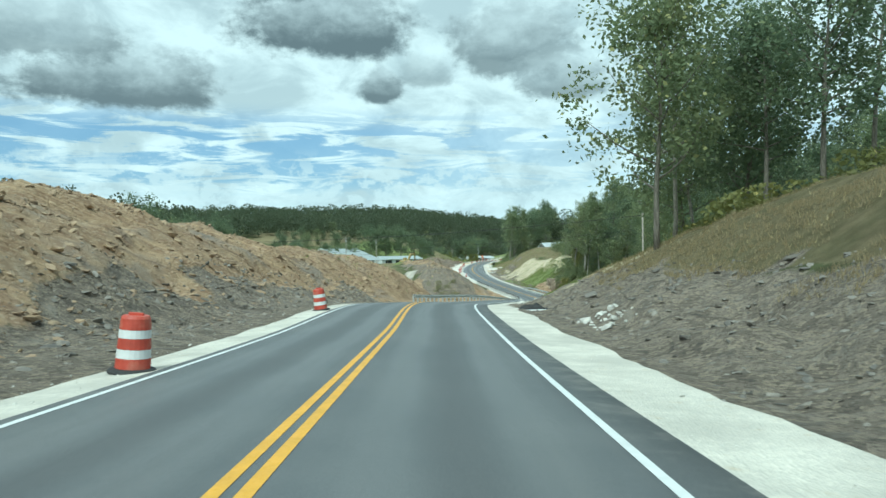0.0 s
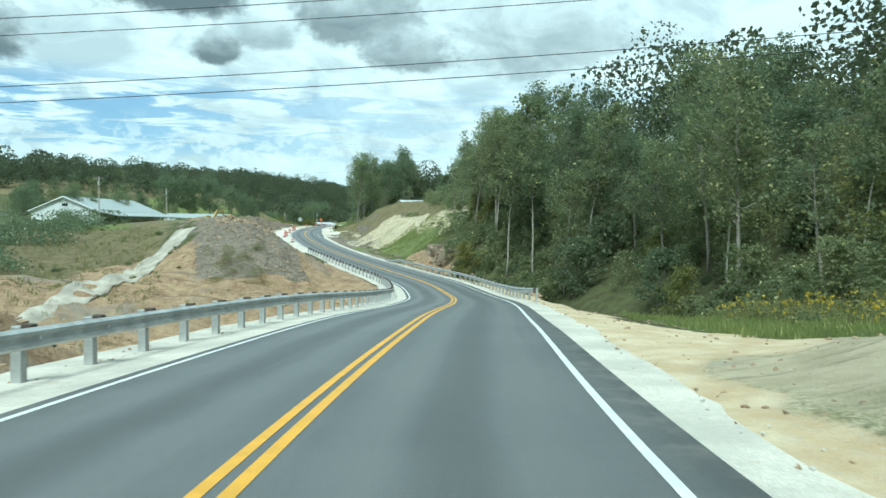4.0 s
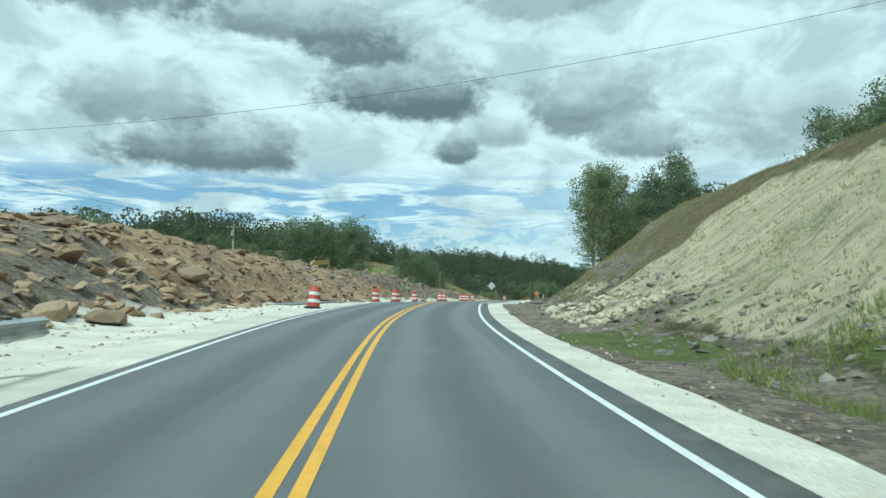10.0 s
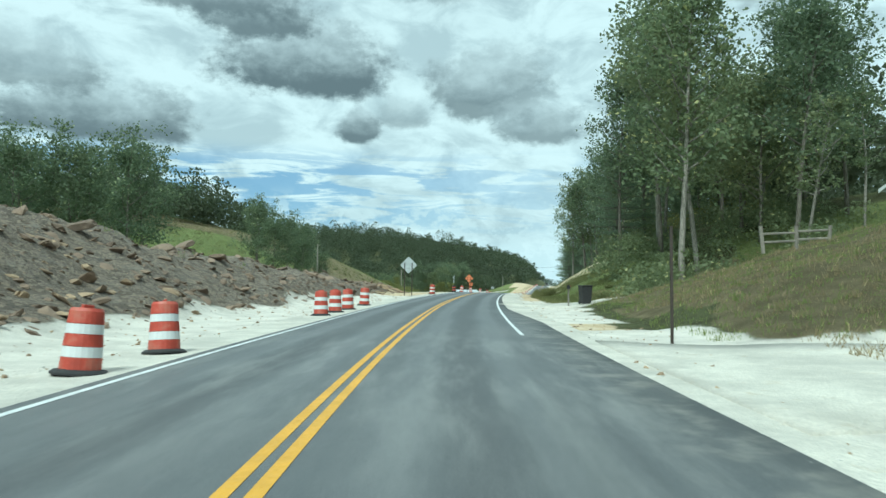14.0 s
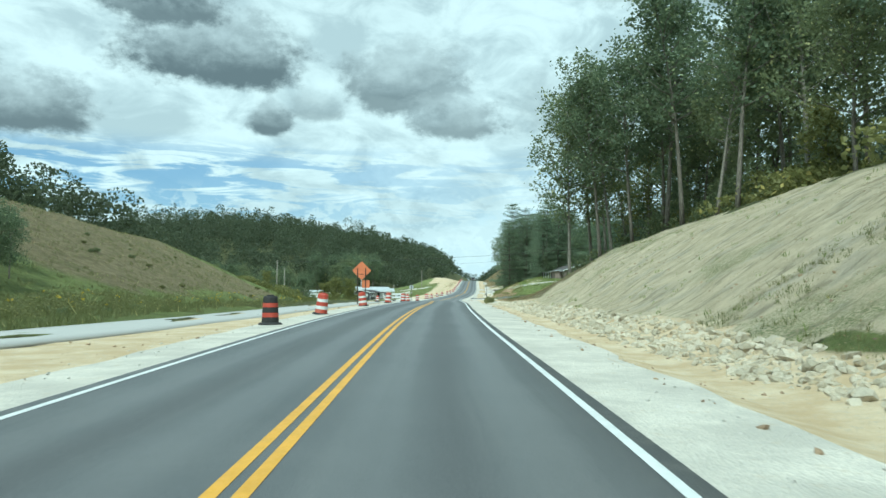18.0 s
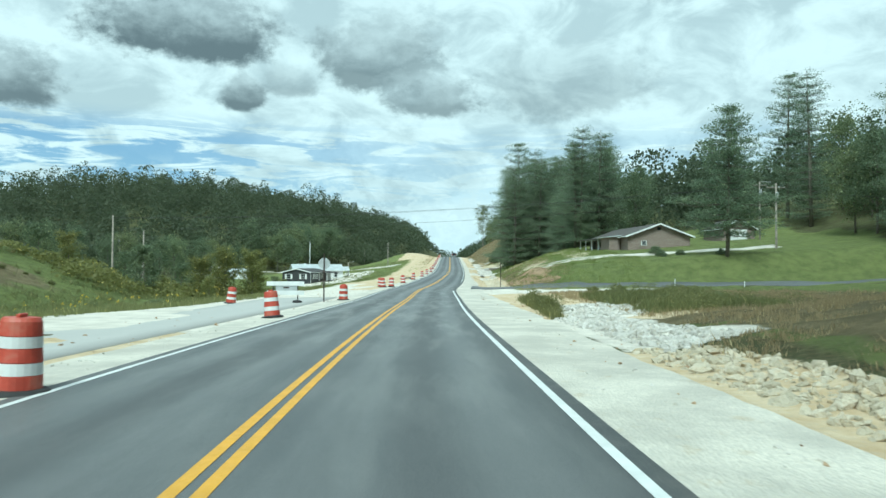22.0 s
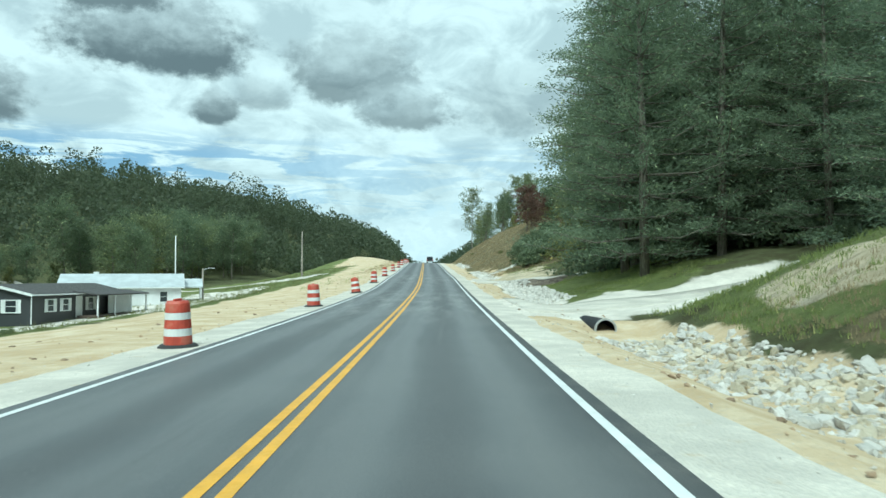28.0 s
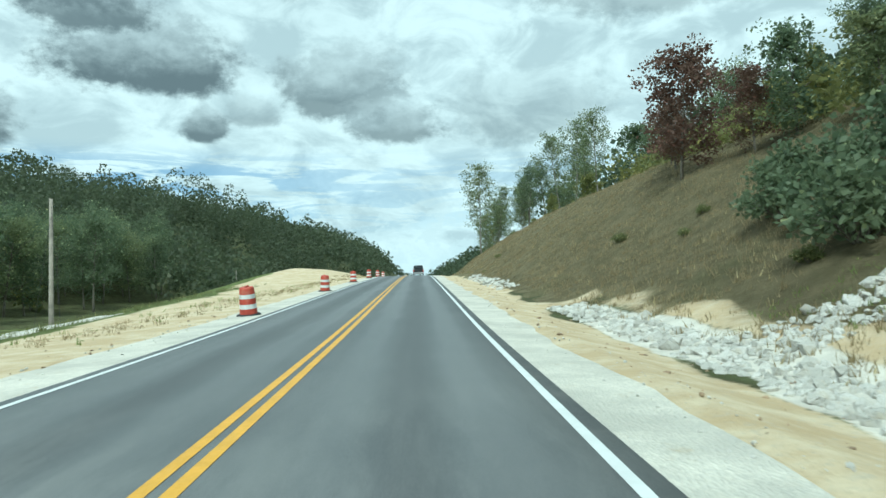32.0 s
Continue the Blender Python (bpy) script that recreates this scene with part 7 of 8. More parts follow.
long_shed()


def porch_house():
    g = on_ground(312, 27)
    root = base("house", pose(42.2, 310.0, 0.35, 0, 0, -72), "grey-sided house with a pale metal roof and white porch posts", "house")
    w, l, eave, ridge = 8.2, 17, 2.75, 4.9
    # the roof runs out over a porch of 2.6 m; the walls stand behind it
    for y in (2.7, l - 0.1):
        part("gable_wall", prism_bm([(-w / 2 + 0.1, -1.5), (w / 2 - 0.1, -1.5), (w / 2 - 0.1, eave), (0, ridge - 0.05), (-w / 2 + 0.1, eave)], 0.18, at=(0, y, 0)), GREY_SIDING, root)
    part("gable_face", prism_bm([(-w / 2, eave - 0.02), (w / 2, eave - 0.02), (0, ridge - 0.02)], 0.12, at=(0, 0.1, 0)), GREY_SIDING, root)
    for x in (-1, 1):
        part("side_wall", box_bm((0.18, l - 2.9, eave + 1.5), (x * (w / 2 - 0.19), l / 2 + 1.35, (eave - 1.5) / 2)), GREY_SIDING, root)
    slope = (ridge - eave) / (w / 2)
    for x in (-1, 1):
        e = w / 2 + 0.5
        rf = part("roof", prism_bm([(0, ridge + 0.03), (x * e, ridge + 0.03 - slope * e), (x * e, ridge + 0.15 - slope * e), (0, ridge + 0.15)], l + 1, at=(0, l / 2, 0)), ROOF_PALE, root)
        part("fascia", prism_bm([(0, ridge - 0.06), (x * e, ridge - 0.06 - slope * e), (x * e, ridge + 0.17 - slope * e), (0, ridge + 0.17)], 0.06, at=(0, -0.53, 0)), WHITE_PAINT, rf)
    part("porch_floor", box_bm((w, 2.8, 0.3), (0, 1.4, -0.12), 0.02), WOOD_POLE, root)
    for x in (-3.9, -1.6, 1.2, 3.9):
        part("porch_post", box_bm((0.17, 0.17, eave), (x, 0.15, eave / 2), 0.01), WHITE_PAINT, root)
    part("door", box_bm((1.0, 0.06, 2.05), (0.2, 2.58, 1.05), 0.01), WHITE_PAINT, root)
    window(root, -2.4, 2.6, 1.5, 1.0, 1.2, "y")
    window(root, 2.4, 2.6, 1.5, 1.0, 1.2, "y")
    # side porch facing the road
    sp = part("porch_roof", prism_bm([(4.2, 2.72), (7.0, 2.2), (7.0, 2.32), (4.2, 2.84)], 12.5, at=(0, 9, 0)), ROOF_PALE, root)
    for y in (3.4, 7.2, 11, 14.8):
        part("porch_post", box_bm((0.15, 0.15, 3.6), (6.8, y, 0.45), 0.01), WHITE_PAINT, sp)
    for y in (5.2, 9, 12.6):
        window(root, 4.05, y, 1.4, 1.0, 1.2, "x", 1)


porch_house()


def chair(s, d, yaw):
    root = base("rocking_chair", stand(s, d, yaw), "pale wooden rocking chair beside the porch", "chair")
    part("seat", box_bm((0.55, 0.5, 0.04), (0, 0, 0.42), 0.01), WHITE_PAINT, root)
    for x in (-0.2, -0.07, 0.07, 0.2):
        part("back_slat", box_bm((0.07, 0.03, 0.7), (x, 0.25, 0.78), 0.005, (-12, 0, 0)), WHITE_PAINT, root)
    for x in (-0.25, 0.25):
        part("rocker", box_bm((0.05, 0.85, 0.05), (x, 0.03, 0.03), 0.01), WHITE_PAINT, root)
        for y in (-0.2, 0.2):
            part("leg", box_bm((0.045, 0.045, 0.4), (x, y, 0.22)), WHITE_PAINT, root)
        part("armrest", box_bm((0.08, 0.5, 0.03), (x * 1.1, 0, 0.64), 0.005), WHITE_PAINT, root)


chair(300.5, 24.2, 70)
chair(299, 24.6, 80)


def split_fence(s, d):
    root = base("rail_fence", stand(s, d, 20), "short weathered split-rail fence on the grassy hump", "fence")
    for i, x in enumerate((-2.0, 0.0, 2.0)):
        part("post", box_bm((0.13, 0.13, 1.3), (x, 0, 0.4 + 0.1 * i), 0.01, (0, 6 * (i - 1), 0)), WOOD_POLE, root)
    for z in (0.45, 0.85):
        for x in (-1, 1):
            part("rail", box_bm((2.1, 0.08, 0.11), (x, 0.05, z + 0.1 * x), 0.02, (0, -4, 0)), WOOD_POLE, root)


split_fence(309, 17.5)


def coir_log(s, d, length, skew):
    """Long roll of coir laid along the foot of a slope, sagging over the stones."""
    r = random.Random(8)
    p = []
    for i in range(14):
        f = i / 13 - 0.5
        q = on_ground(s + length * f, d + skew * f + r.uniform(-0.06, 0.06))
        p.append(Vector((q.x, q.y, q.z + 0.05)))
    ob = part("coir_log", tube_bm(p, [0.1 + r.uniform(-0.02, 0.02) for _ in p], 9), ROCK_GREY, smooth=True)
    tagged(ob, "grey-brown coir roll along the foot of the slope", "erosion roll")


coir_log(243.2, 6.9, 5.2, -0.5)


def brick_house():
    root = base("house", pose(80.9, 523.3, -0.1, 0, 0, -6), "single-storey tan brick house with a dark shingle roof", "house")
    gable_shell(root, 9.0, 19, 2.3, 3.95, BRICK, ROOF_GREY, 0.5)
    # entrance bay and carport on the side towards the road
    bay = part("entrance_bay", box_bm((1.6, 4.2, 3.6), (-5.4, 5.2, 0.5), 0.01), BRICK, root, "brick entrance bay")
    part("bay_roof", box_bm((2.4, 5.0, 0.14), (-5.6, 5.2, 2.38), 0.02, (0, -7, 0)), ROOF_PALE, bay)
    for y in (8.6, 12, 15.4, 18.6):
        part("porch_post", box_bm((0.16, 0.16, 2.6), (-6.2, y, 1.05)), WHITE_PAINT, root)
    part("porch_roof", prism_bm([(-4.6, 2.42), (-6.6, 2.16), (-6.6, 2.3), (-4.6, 2.58)], 11.2, at=(0, 13.4, 0)), ROOF_GREY, root)
    part("porch_floor", box_bm((2.2, 11, 0.5), (-5.6, 13.4, -0.1), 0.02), WOOD_POLE, root)
    for y in (11, 14.4):
        part("door", box_bm((0.06, 1.0, 2.05), (-4.62, y + 1.6, 1.05), 0.01), SIDING_DARK, root)
    for y in (9.5, 12.5):
        window(root, -4.62, y, 1.45, 1.2, 1.1, "x", -1)
    window(root, -2.2, 0.0, 1.35, 0.7, 0.6, "y")
    part("vent", box_bm((0.5, 0.05, 0.4), (0, -0.01, 3.4), 0.01), GLASS, root)


brick_house()
for s, d, k in ((520.5, 27.5, 0.75), (524.5, 27.8, 0.9), (527.5, 28.6, 0.7), (536, 28, 0.85), (517.5, 29, 0.6), (515.5, 33, 0.6)):
    plant("bush", s, d, k, 1, 0.05, "clipped shrubs before the brick house")


def garage():
    root = base("garage", pose(97.3, 529.6, 1.5, 0, 0, -6), "small brick garage with a white roll-up door", "garage")
    gable_shell(root, 5.2, 6.5, 2.3, 3.7, BRICK, ROOF_GREY, 0.35)
    dr = part("garage_door", box_bm((2.7, 0.08, 2.2), (0, -0.03, 1.1), 0.01), WHITE_PAINT, root)
    for z in (0.55, 1.1, 1.65):
        part("door_panel_rib", box_bm((2.7, 0.03, 0.03), (0, -0.08, z)), WHITE_METAL, dr)


garage()


def white_hall():
    root = base("house", pose(41.8, 640.2, -5.9, 0, 0, 98), "long white clapboard building with a pale metal roof", "building")
    gable_shell(root, 8.4, 13.6, 2.45, 4.0, WHITE_SIDING, ROOF_PALE, 0.4)
    for y, h in ((2.0, 1.3), (7.5, 1.0)):
        window(root, -4.2, y, 1.3, 0.9, h, "x", -1)
    window(root, -2.6, 0.0, 1.3, 0.9, 1.3, "y")
    pr = part("porch_roof", prism_bm([(-1.8, 2.35), (0, 3.4), (1.8, 2.35), (1.8, 2.5), (0, 3.55), (-1.8, 2.5)], 2.6, at=(1.8, -1.5, 0)), ROOF_PALE, root)
    part("porch_gable", prism_bm([(-1.6, 2.4), (1.6, 2.4), (0, 3.35)], 0.1, at=(1.8, -2.5, 0)), WHITE_SIDING, pr)
    for x in (0.2, 3.4):
        part("porch_post", box_bm((0.15, 0.15, 3.4), (x, -2.6, 0.75)), WHITE_PAINT, root)
    part("porch_floor", box_bm((3.6, 2.8, 0.5), (1.8, -1.4, -0.2), 0.02), WOOD_POLE, root)
    part("door", box_bm((1.0, 0.06, 2.05), (1.4, -0.02, 1.05)), SIDING_DARK, root)
    part("chimney", box_bm((0.6, 0.6, 0.7), (0.3, 10, 4.1), 0.02), WHITE_PAINT, root)


white_hall()


def dark_house():
    root = base("house", pose(29.8, 611.0, -6.1, 0, 0, -19), "dark grey single-storey house with white-shuttered windows", "house")
    gable_shell(root, 7.2, 15, 2.25, 3.1, DARK_SIDING, ROOF_DARK, 0.3)
    for x in (-2.0, 1.7):
        window(root, x, 0.0, 1.3, 1.1, 1.1, "y", 1, True)
    for y in (2.6, 4.8):
        window(root, 3.6, y, 1.3, 0.9, 1.1, "x", 1, True)
    window(root, 3.6, 8.8, 1.3, 0.9, 1.2, "x", 1, True)
    part("door", box_bm((0.06, 1.0, 2.05), (3.63, 6.9, 1.05)), WHITE_PAINT, root)
    part("porch_floor", box_bm((2.2, 9, 0.35), (4.7, 11, 0.0), 0.02), WOOD_DARK, root)
    part("downpipe", tube_bm([(3.66, -0.06, 2.1), (3.66, -0.06, -0.3)], 0.05, 6), WHITE_PAINT, root)
    pr = part("porch_roof", prism_bm([(3.4, 2.45), (6.0, 2.1), (6.0, 2.22), (3.4, 2.57)], 9.6, at=(0, 11, 0)), ROOF_DARK, root)
    for y in (6.6, 9.6, 12.6, 15.6):
        part("porch_post", box_bm((0.13, 0.13, 2.3), (5.75, y, 1.05)), WHITE_PAINT, pr)
    part("porch_end", box_bm((0.1, 4.2, 2.1), (4.0, 13.4, 1.15)), WHITE_SIDING, pr)


dark_house()


def small_shed():
    g = on_ground(636, -56)
    root = base("shed", pose(g.x, g.y, g.z, 0, 0, 70), "small white shed with a low metal roof", "shed")
    gable_shell(root, 3.2, 6, 2.0, 2.6, WHITE_SIDING, ROOF_PALE, 0.2)
    part("door", box_bm((0.9, 0.06, 1.8), (0, -0.03, 0.9)), GREY_SIDING, root)


small_shed()


# ---- excavator behind the spoil heap ----
def excavator(s, d):
    g = on_ground(s, d)
    root = base("excavator", pose(g.x, g.y, g.z, 0, 0, heading(s) + 62), "yellow tracked excavator with raised boom behind the spoil heap", "excavator")
    for y in (-1.2, 1.2):
        t = [(-2.1, 0.1), (-1.7, 0.0), (1.7, 0.0), (2.1, 0.1), (2.3, 0.5), (2.0, 0.9), (-2.0, 0.9), (-2.3, 0.5)]
        part("track", prism_bm(t, 0.6, at=(0, y, 0)), BLACK_STEEL, root)
    part("house", box_bm((3.4, 2.5, 1.2), (-0.5, 0, 1.75), 0.12), MACHINE_YELLOW, root)
    cab = part("cab", box_bm((1.5, 0.95, 1.6), (0.7, 0.75, 2.6), 0.1), MACHINE_YELLOW, root)
    part("cab_window", box_bm((1.1, 0.97, 0.8), (0.75, 0.77, 2.85), 0.04), GLASS, cab)
    part("counterweight", box_bm((0.8, 2.5, 1.1), (-2.3, 0, 1.7), 0.15), MACHINE_YELLOW, root)
    boom = part("boom", prism_bm([(0.8, 2.0), (1.3, 1.8), (3.6, 4.3), (5.9, 4.6), (6.2, 4.9), (5.9, 5.2), (3.3, 5.0), (2.8, 4.7)], 0.5, at=(0, -0.3, 0)), MACHINE_YELLOW, root)
    part("boom_cylinder", tube_bm([(1.6, -0.3, 1.7), (3.4, -0.3, 4.1)], 0.1, 8), BLACK_STEEL, boom)
    part("stick_cylinder", tube_bm([(3.6, -0.3, 5.15), (5.9, -0.3, 5.45)], 0.1, 8), BLACK_STEEL, boom)
    stick = part("stick", prism_bm([(5.6, 5.5), (6.1, 5.4), (6.6, 2.3), (6.3, 2.2), (5.8, 4.4)], 0.36, at=(0, -0.3, 0)), MACHINE_YELLOW, root)
    part("bucket", prism_bm([(6.2, 2.4), (6.75, 2.3), (6.5, 1.5), (5.7, 1.1), (5.3, 1.5), (5.9, 1.9)], 1.1, at=(0, -0.3, 0)), BLACK_STEEL, stick)


excavator(295, -27)


# ---- rock face above the creek ----
def rock_face(s0, s1, d, top):
    root = base("rock_face", pose(*over_road((s0 + s1) / 2, d, 0)), "weathered brown rock outcrop above the creek", "rock face")
    inv = root.matrix_world.inverted()
    r = random.Random(8)
    s, k = s0, 0
    while s < s1:
        w = r.uniform(0.8, 1.9)
        z = -2.6
        h_all = top * (0.6 + 0.4 * math.sin(math.pi * (s - s0) / (s1 - s0))) * r.uniform(0.8, 1.1)
        while z < h_all:
            h = r.uniform(0.45, 1.2)
            bm = bmesh.new()
            bmesh.ops.create_cube(bm, size=1.0, matrix=Matrix.Diagonal((2.2, w * 1.08, h * 1.06, 1)))
            bmesh.ops.subdivide_edges(bm, edges=bm.edges[:], cuts=5, use_grid_fill=True)
            off = Vector((k * 3.7, z * 2.1, s))
            for v in bm.verts:
                v.co += Vector((noise.noise(v.co * 1.1 + off), noise.noise(v.co * 1.3 + off * 1.7), 0.5 * noise.noise(v.co * 1.5 + off * 2.3))) * 0.26 + Vector((noise.noise(v.co * 3.7 + off), noise.noise(v.co * 3.9 + off), 0.4 * noise.noise(v.co * 4.2 + off))) * 0.11
            b = part("rock_block", bm, ROCK_FACE, root)
            p = over_road(s + w / 2, d + 0.12 * (z + 2.6) + r.uniform(-0.25, 0.25), z + h / 2)
            b.matrix_basis = inv @ pose(*p, r.uniform(-3, 3), r.uniform(-3, 3), heading(s) + r.uniform(-10, 10))
            z += h
            k += 1
        s += w


rock_face(179, 185.5, 9.4, 2.4)


# ---- roadside small things ----
def refuse_bin(s, d):
    root = base("refuse_bin", stand(s, d, 10), "black wheeled refuse bin beside the mailbox", "bin")
    bm = bmesh.new()
    r = bmesh.ops.create_cube(bm, size=1.0, matrix=Matrix.Translation((0, 0, 0.55)) @ Matrix.Diagonal((0.62, 0.7, 0.98, 1)))
    for v in bm.verts:
        if v.co.z < 0.3:
            v.co.x *= 0.8
            v.co.y *= 0.8
    part("body", bm, RUBBER, root)
    part("lid", box_bm((0.66, 0.76, 0.06), (0, 0, 1.06), 0.02), RUBBER, root)
    for x in (-0.25, 0.25):
        part("wheel", lathe_bm([(0.11, -0.03), (0.11, 0.03)], 12), BLACK_STEEL, root).matrix_basis = pose(x, 0.32, 0.11, 0, 90, 0)


def mailbox(s, d):
    root = base("mailbox", stand(s, d, -6), "dark mailbox on a wooden post", "mailbox")
    part("post", box_bm((0.1, 0.1, 1.35), (0, 0, 0.5), 0.008), WOOD_POLE, root)
    part("arm", box_bm((0.09, 0.7, 0.09), (0, -0.1, 1.0), 0.008), WOOD_POLE, root)
    pts = [(-0.1, 0), (0.1, 0), (0.1, 0.12), (0.07, 0.2), (0, 0.23), (-0.07, 0.2), (-0.1, 0.12)]
    part("box", prism_bm(pts, 0.5, at=(0, -0.2, 1.05)), BLACK_STEEL, root)
    part("flag", box_bm((0.01, 0.05, 0.16), (0.11, -0.3, 1.22)), ORANGE, root)


def marker_post(s, d, h, mat, label):
    root = base("marker_post", stand(s, d), label, "post")
    part("shaft", box_bm((0.07, 0.05, h + 0.3), (0, 0, h / 2 - 0.15), 0.005), mat, root)
    part("cap", box_bm((0.09, 0.07, 0.03), (0, 0, h), 0.005), mat, root)


refuse_bin(315, 8.2)
mailbox(315.4, 7.3)
marker_post(291.2, 6.8, 2.9, STEEL_POST, "slim dark steel post beside the driveway")
marker_post(511.2, 8.0, 2.8, STEEL_POST, "tall slim dark post at the side road's corner")
marker_post(500.5, 24, 0.8, WHITE_PAINT, "short white plastic marker on the lawn's edge")
marker_post(499, 30, 0.5, WHITE_PAINT, "short white plastic marker on the lawn's edge")


def culvert(s, d):
    g = on_ground(s, d)
    root = base("culvert_pipe", pose(g.x, g.y, float(level(s)) - 0.36, 90, 0, heading(s) + 4), "black corrugated culvert pipe mouth among white stones", "culvert")
    prof = []
    for i in range(40):
        prof.append((0.33 + (0.02 if i % 2 else 0.0), -0.06 * i))
    outer = lathe_bm(prof, 20, caps=False)
    part("pipe", outer, BLACK_STEEL, root)
    part("rim", lathe_bm([(0.37, 0.0), (0.37, 0.06), (0.31, 0.06), (0.31, -0.02)], 20, caps=False), GALV_DULL, root)
    # black disc closes the bore, standing in for the shade deep in the pipe
    part("inside", lathe_bm([(0.31, -1.2), (0.0, -1.25)], 20, caps=False), RUBBER, root)


culvert(568.8, 6.9)


def shoe_shaped_debris(s, d):
    """Dark lump of torn tyre on the shoulder."""
    p = over_road(s, d, 0.0)
    bm = bmesh.new()
    bmesh.ops.create_icosphere(bm, subdivisions=2, radius=0.5, matrix=Matrix.Diagonal((0.7, 0.4, 0.35, 1)))
    for v in bm.verts:
        v.co.z = max(0.0, v.co.z) * (1 + 0.4 * noise.noise(v.co * 5))
    ob = part("tyre_scrap", bm, RUBBER)
    ob.matrix_world = pose(p.x, p.y, p.z - 0.02, 0, 0, 30)
    tagged(ob, "black scrap of torn tyre on the pale shoulder", "debris")


def tarp_heap(s, d):
    """Crumpled black sheeting beside a length of white pipe."""
    g = on_ground(s, d)
    root = base("tarp_heap", pose(g.x, g.y, g.z, 0, 0, heading(s)), "crumpled black plastic sheeting heaped beside a white pipe", "tarpaulin")
    bm = bmesh.new()
    bmesh.ops.create_grid(bm, x_segments=22, y_segments=16, size=1.0)
    for v in bm.verts:
        q = v.co.copy()
        rim = max(0.0, 1 - (q.x ** 2 + q.y ** 2) * 0.95)
        v.co = Vector((q.x * 0.95 + 0.06 * noise.noise(q * 4), q.y * 0.7, rim ** 0.8 * (0.34 + 0.24 * noise.noise(q * 2.3)) + 0.05 * noise.noise(q * 7)))
    part("sheet", bm, RUBBER, root)
    part("pipe", tube_bm([(-0.9, -0.8, 0.06), (1.7, -0.75, 0.1)], 0.045, 8), WHITE_PAINT, root, "white plastic pipe", smooth=True)


tarp_heap(41, 6.5)
shoe_shaped_debris(277, -5.0)
shoe_shaped_debris(437, -6.4)


# ---- side road and driveways ----
def lane(name, pts, width, mat, label, lift=0.05, flare=0.9):
    """A side lane over the ground along points (s, d), draped on it."""
    c = []
    for (s0, d0), (s1, d1) in zip(pts, pts[1:]):
        for f in np.linspace(0, 1, 14, endpoint=False):
            c.append((s0 + (s1 - s0) * f, d0 + (d1 - d0) * f))
    c.append(pts[-1])
    verts, faces = [], []
    m = 7
    for i, (s, d) in enumerate(c):
        a, b = c[max(0, i - 1)], c[min(len(c) - 1, i + 1)]
        t = Vector((b[0] - a[0], b[1] - a[1])).normalized()
        wid = width * (1 + flare * max(0.0, 1 - i / 12))
        for j in range(m):
            o = (j / (m - 1) - 0.5) * wid
            ss, dd = s - t.y * o, d + t.x * o
            x, y = plan(ss, dd)
            h = float(ground_h(ss, dd)[0]) if abs(dd) > 5.9 else -0.02
            h += float(bumps(np.atleast_1d(ss), np.atleast_1d(dd))[0][0]) if abs(dd) > 5.9 else 0.0
            verts.append((float(x), float(y), float(level(ss, dd)) + max(h, -0.3 if d > 0 else -20) + lift))
    for i in range(len(c) - 1):
        for j in range(m - 1):
            q = [i * m + j, i * m + j + 1, (i + 1) * m + j + 1, (i + 1) * m + j]
            faces.append(q)
    ob = mesh_object(name, verts, faces, mat, smooth=True)
    me = ob.data
    for nm in ("across", "mud"):
        at = me.attributes.new(nm, "FLOAT", "POINT")
    tagged(ob, label, "driveway", kind="structure")
    mod = ob.modifiers.new("thickness", "SOLIDIFY")
    mod.thickness, mod.offset = 0.2, -1


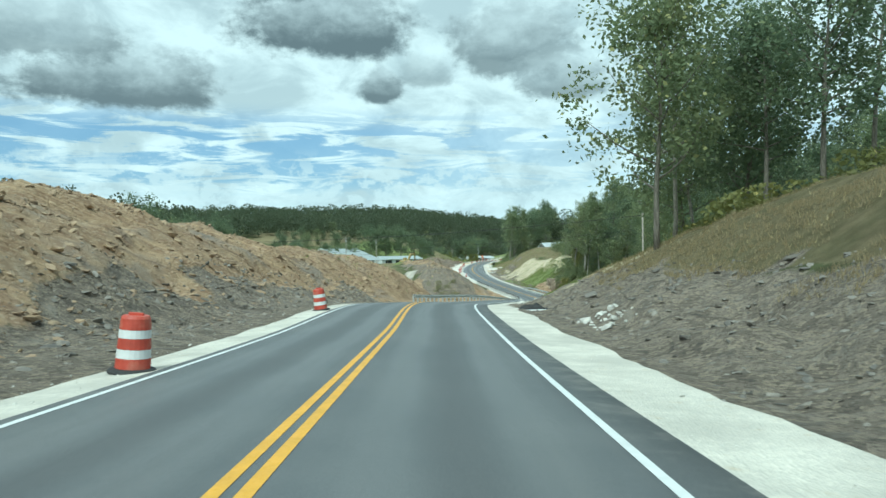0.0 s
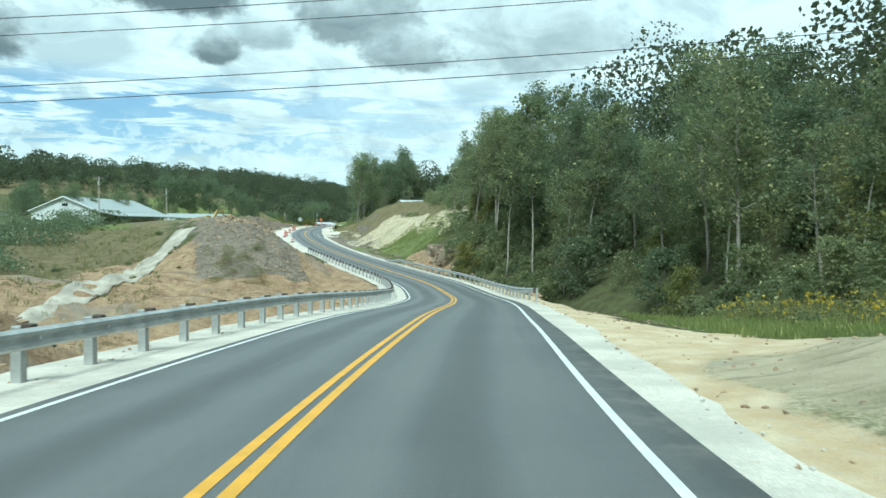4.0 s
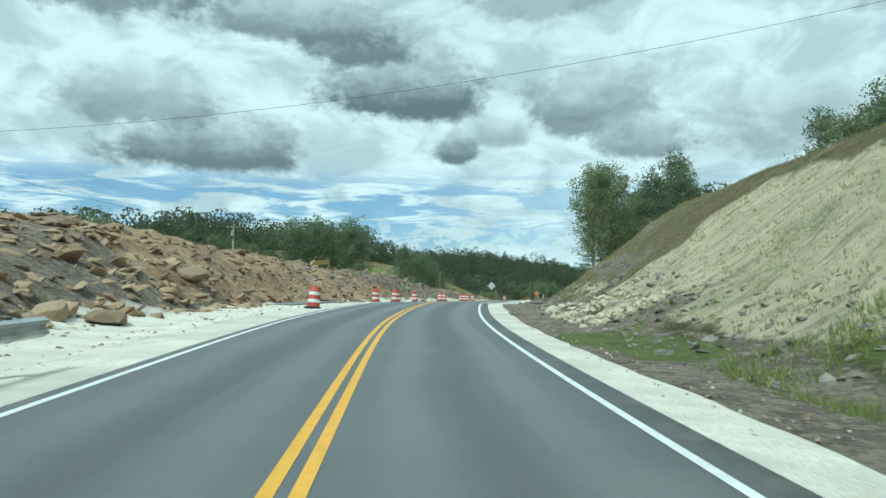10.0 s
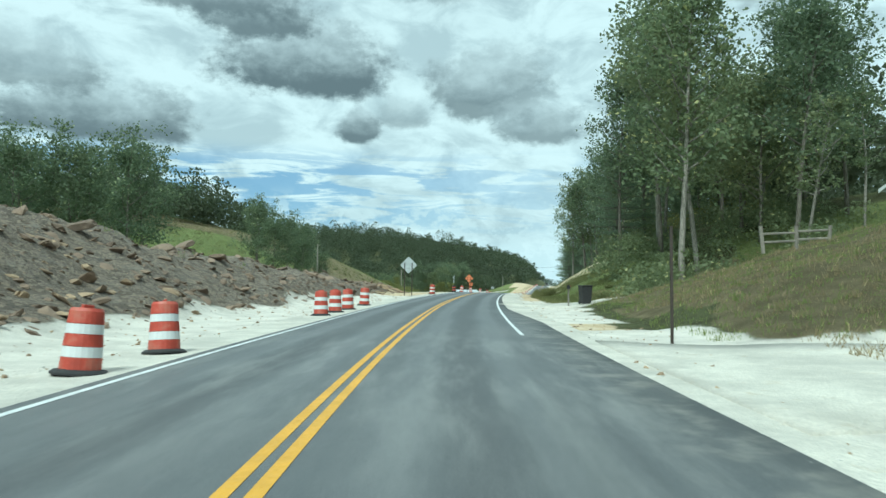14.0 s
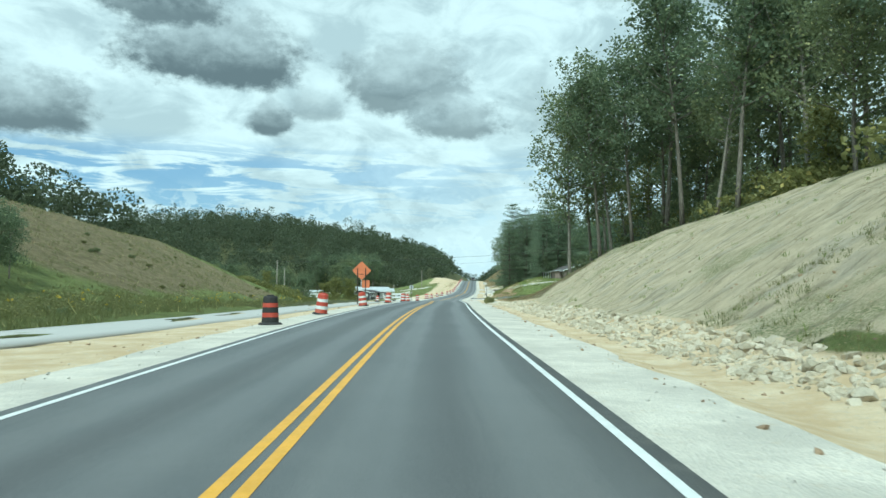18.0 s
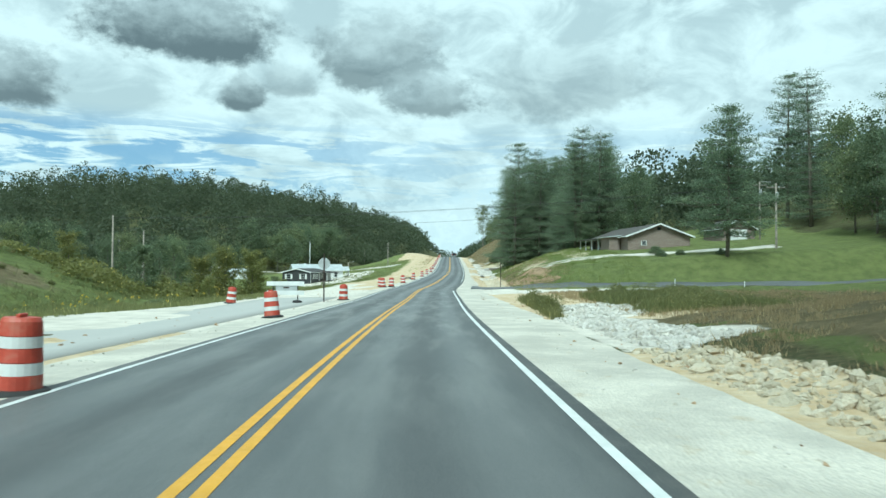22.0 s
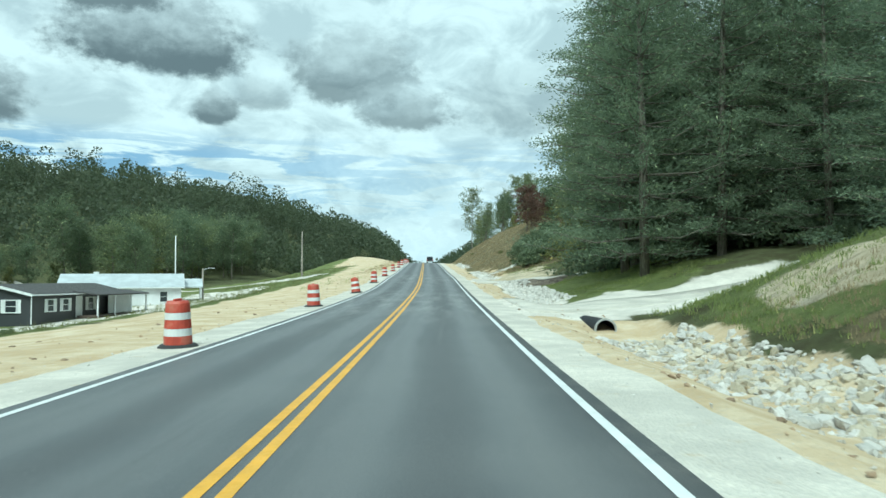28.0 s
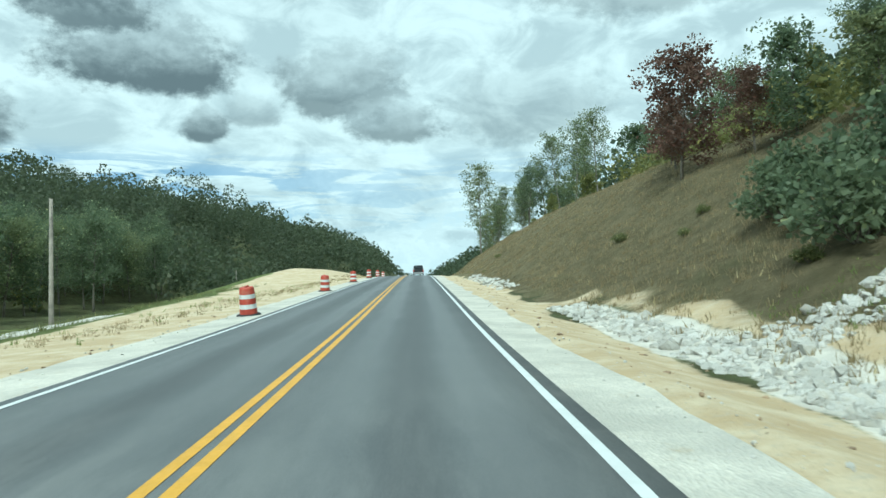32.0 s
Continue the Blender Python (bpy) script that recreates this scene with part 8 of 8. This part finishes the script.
lane("driveway", [(286, 5.0), (286, 12), (286, 20)], 6.0, GRAVEL, "pale gravel driveway climbing from the road", 0.03)
lane("driveway", [(316, 5.4), (321, 12), (322, 26), (318, 40)], 3.6, GRAVEL, "pale gravel driveway climbing past the bin", 0.06)
lane("side_road", [(507, 4.9), (507, 12), (506, 30), (504, 70), (500, 120)], 6.2, ASPHALT, "dark asphalt side road meeting the new road", 0.09, 0.12)
lane("driveway", [(579, 5.0), (579, 11), (580, 20)], 6.4, GRAVEL, "pale gravel driveway beside the culvert", 0.03)
lane("driveway", [(613, 5.0), (613, 10), (612, 17)], 5.0, GRAVEL, "pale gravel driveway leading towards the pines", 0.03)
lane("haul_track", [(122, -37), (134, -36.5), (142, -36), (150, -35.6), (160, -34.4), (167, -33), (176, -30), (185, -27), (193, -24.5)], 3.2, PALE_TRACK, "pale graded haul track across the raw earth", 0.2)
lane("lane", [(664, -17), (676, -30), (688, -58), (696, -88)], 2.6, GRAVEL, "pale gravel lane crossing the meadow", 0.1)
lane("driveway", [(196, -56), (222, -52), (248, -60)], 4.0, GRAVEL, "pale gravel lane in front of the barn", 0.1)
lane("driveway", [(527, 14), (525, 24), (526, 44)], 3.4, GRAVEL, "pale concrete driveway in front of the brick house", 0.06)


# ---- the vehicle ahead ----
def pickup(s, d):
    p = over_road(s, d, 0.0)
    root = base("pickup_truck", pose(p.x, p.y, p.z, 0, 0, heading(s)), "dark pickup truck on the road far ahead", "pickup truck")
    body = part("body", box_bm((1.85, 5.3, 0.75), (0, 0, 0.85), 0.1), TRUCK_PAINT, root)
    cab = part("cab", box_bm((1.65, 2.4, 0.75), (0, 0.3, 1.55), 0.18), TRUCK_PAINT, root)
    part("rear_window", box_bm((1.35, 0.05, 0.42), (0, -0.92, 1.62), 0.01), GLASS, cab)
    part("bumper", box_bm((1.9, 0.15, 0.2), (0, -2.68, 0.55), 0.03), GALV, root)
    for x in (-0.82, 0.82):
        part("tail_light", box_bm((0.16, 0.05, 0.4), (x, -2.64, 0.95), 0.01), ORANGE, root)
        for y in (-1.7, 1.7):
            w = part("wheel", lathe_bm([(0.38, -0.12), (0.38, 0.12)], 16), RUBBER, root)
            w.matrix_basis = pose(x, y, 0.38, 0, 90, 0)


pickup(752, 1.7)
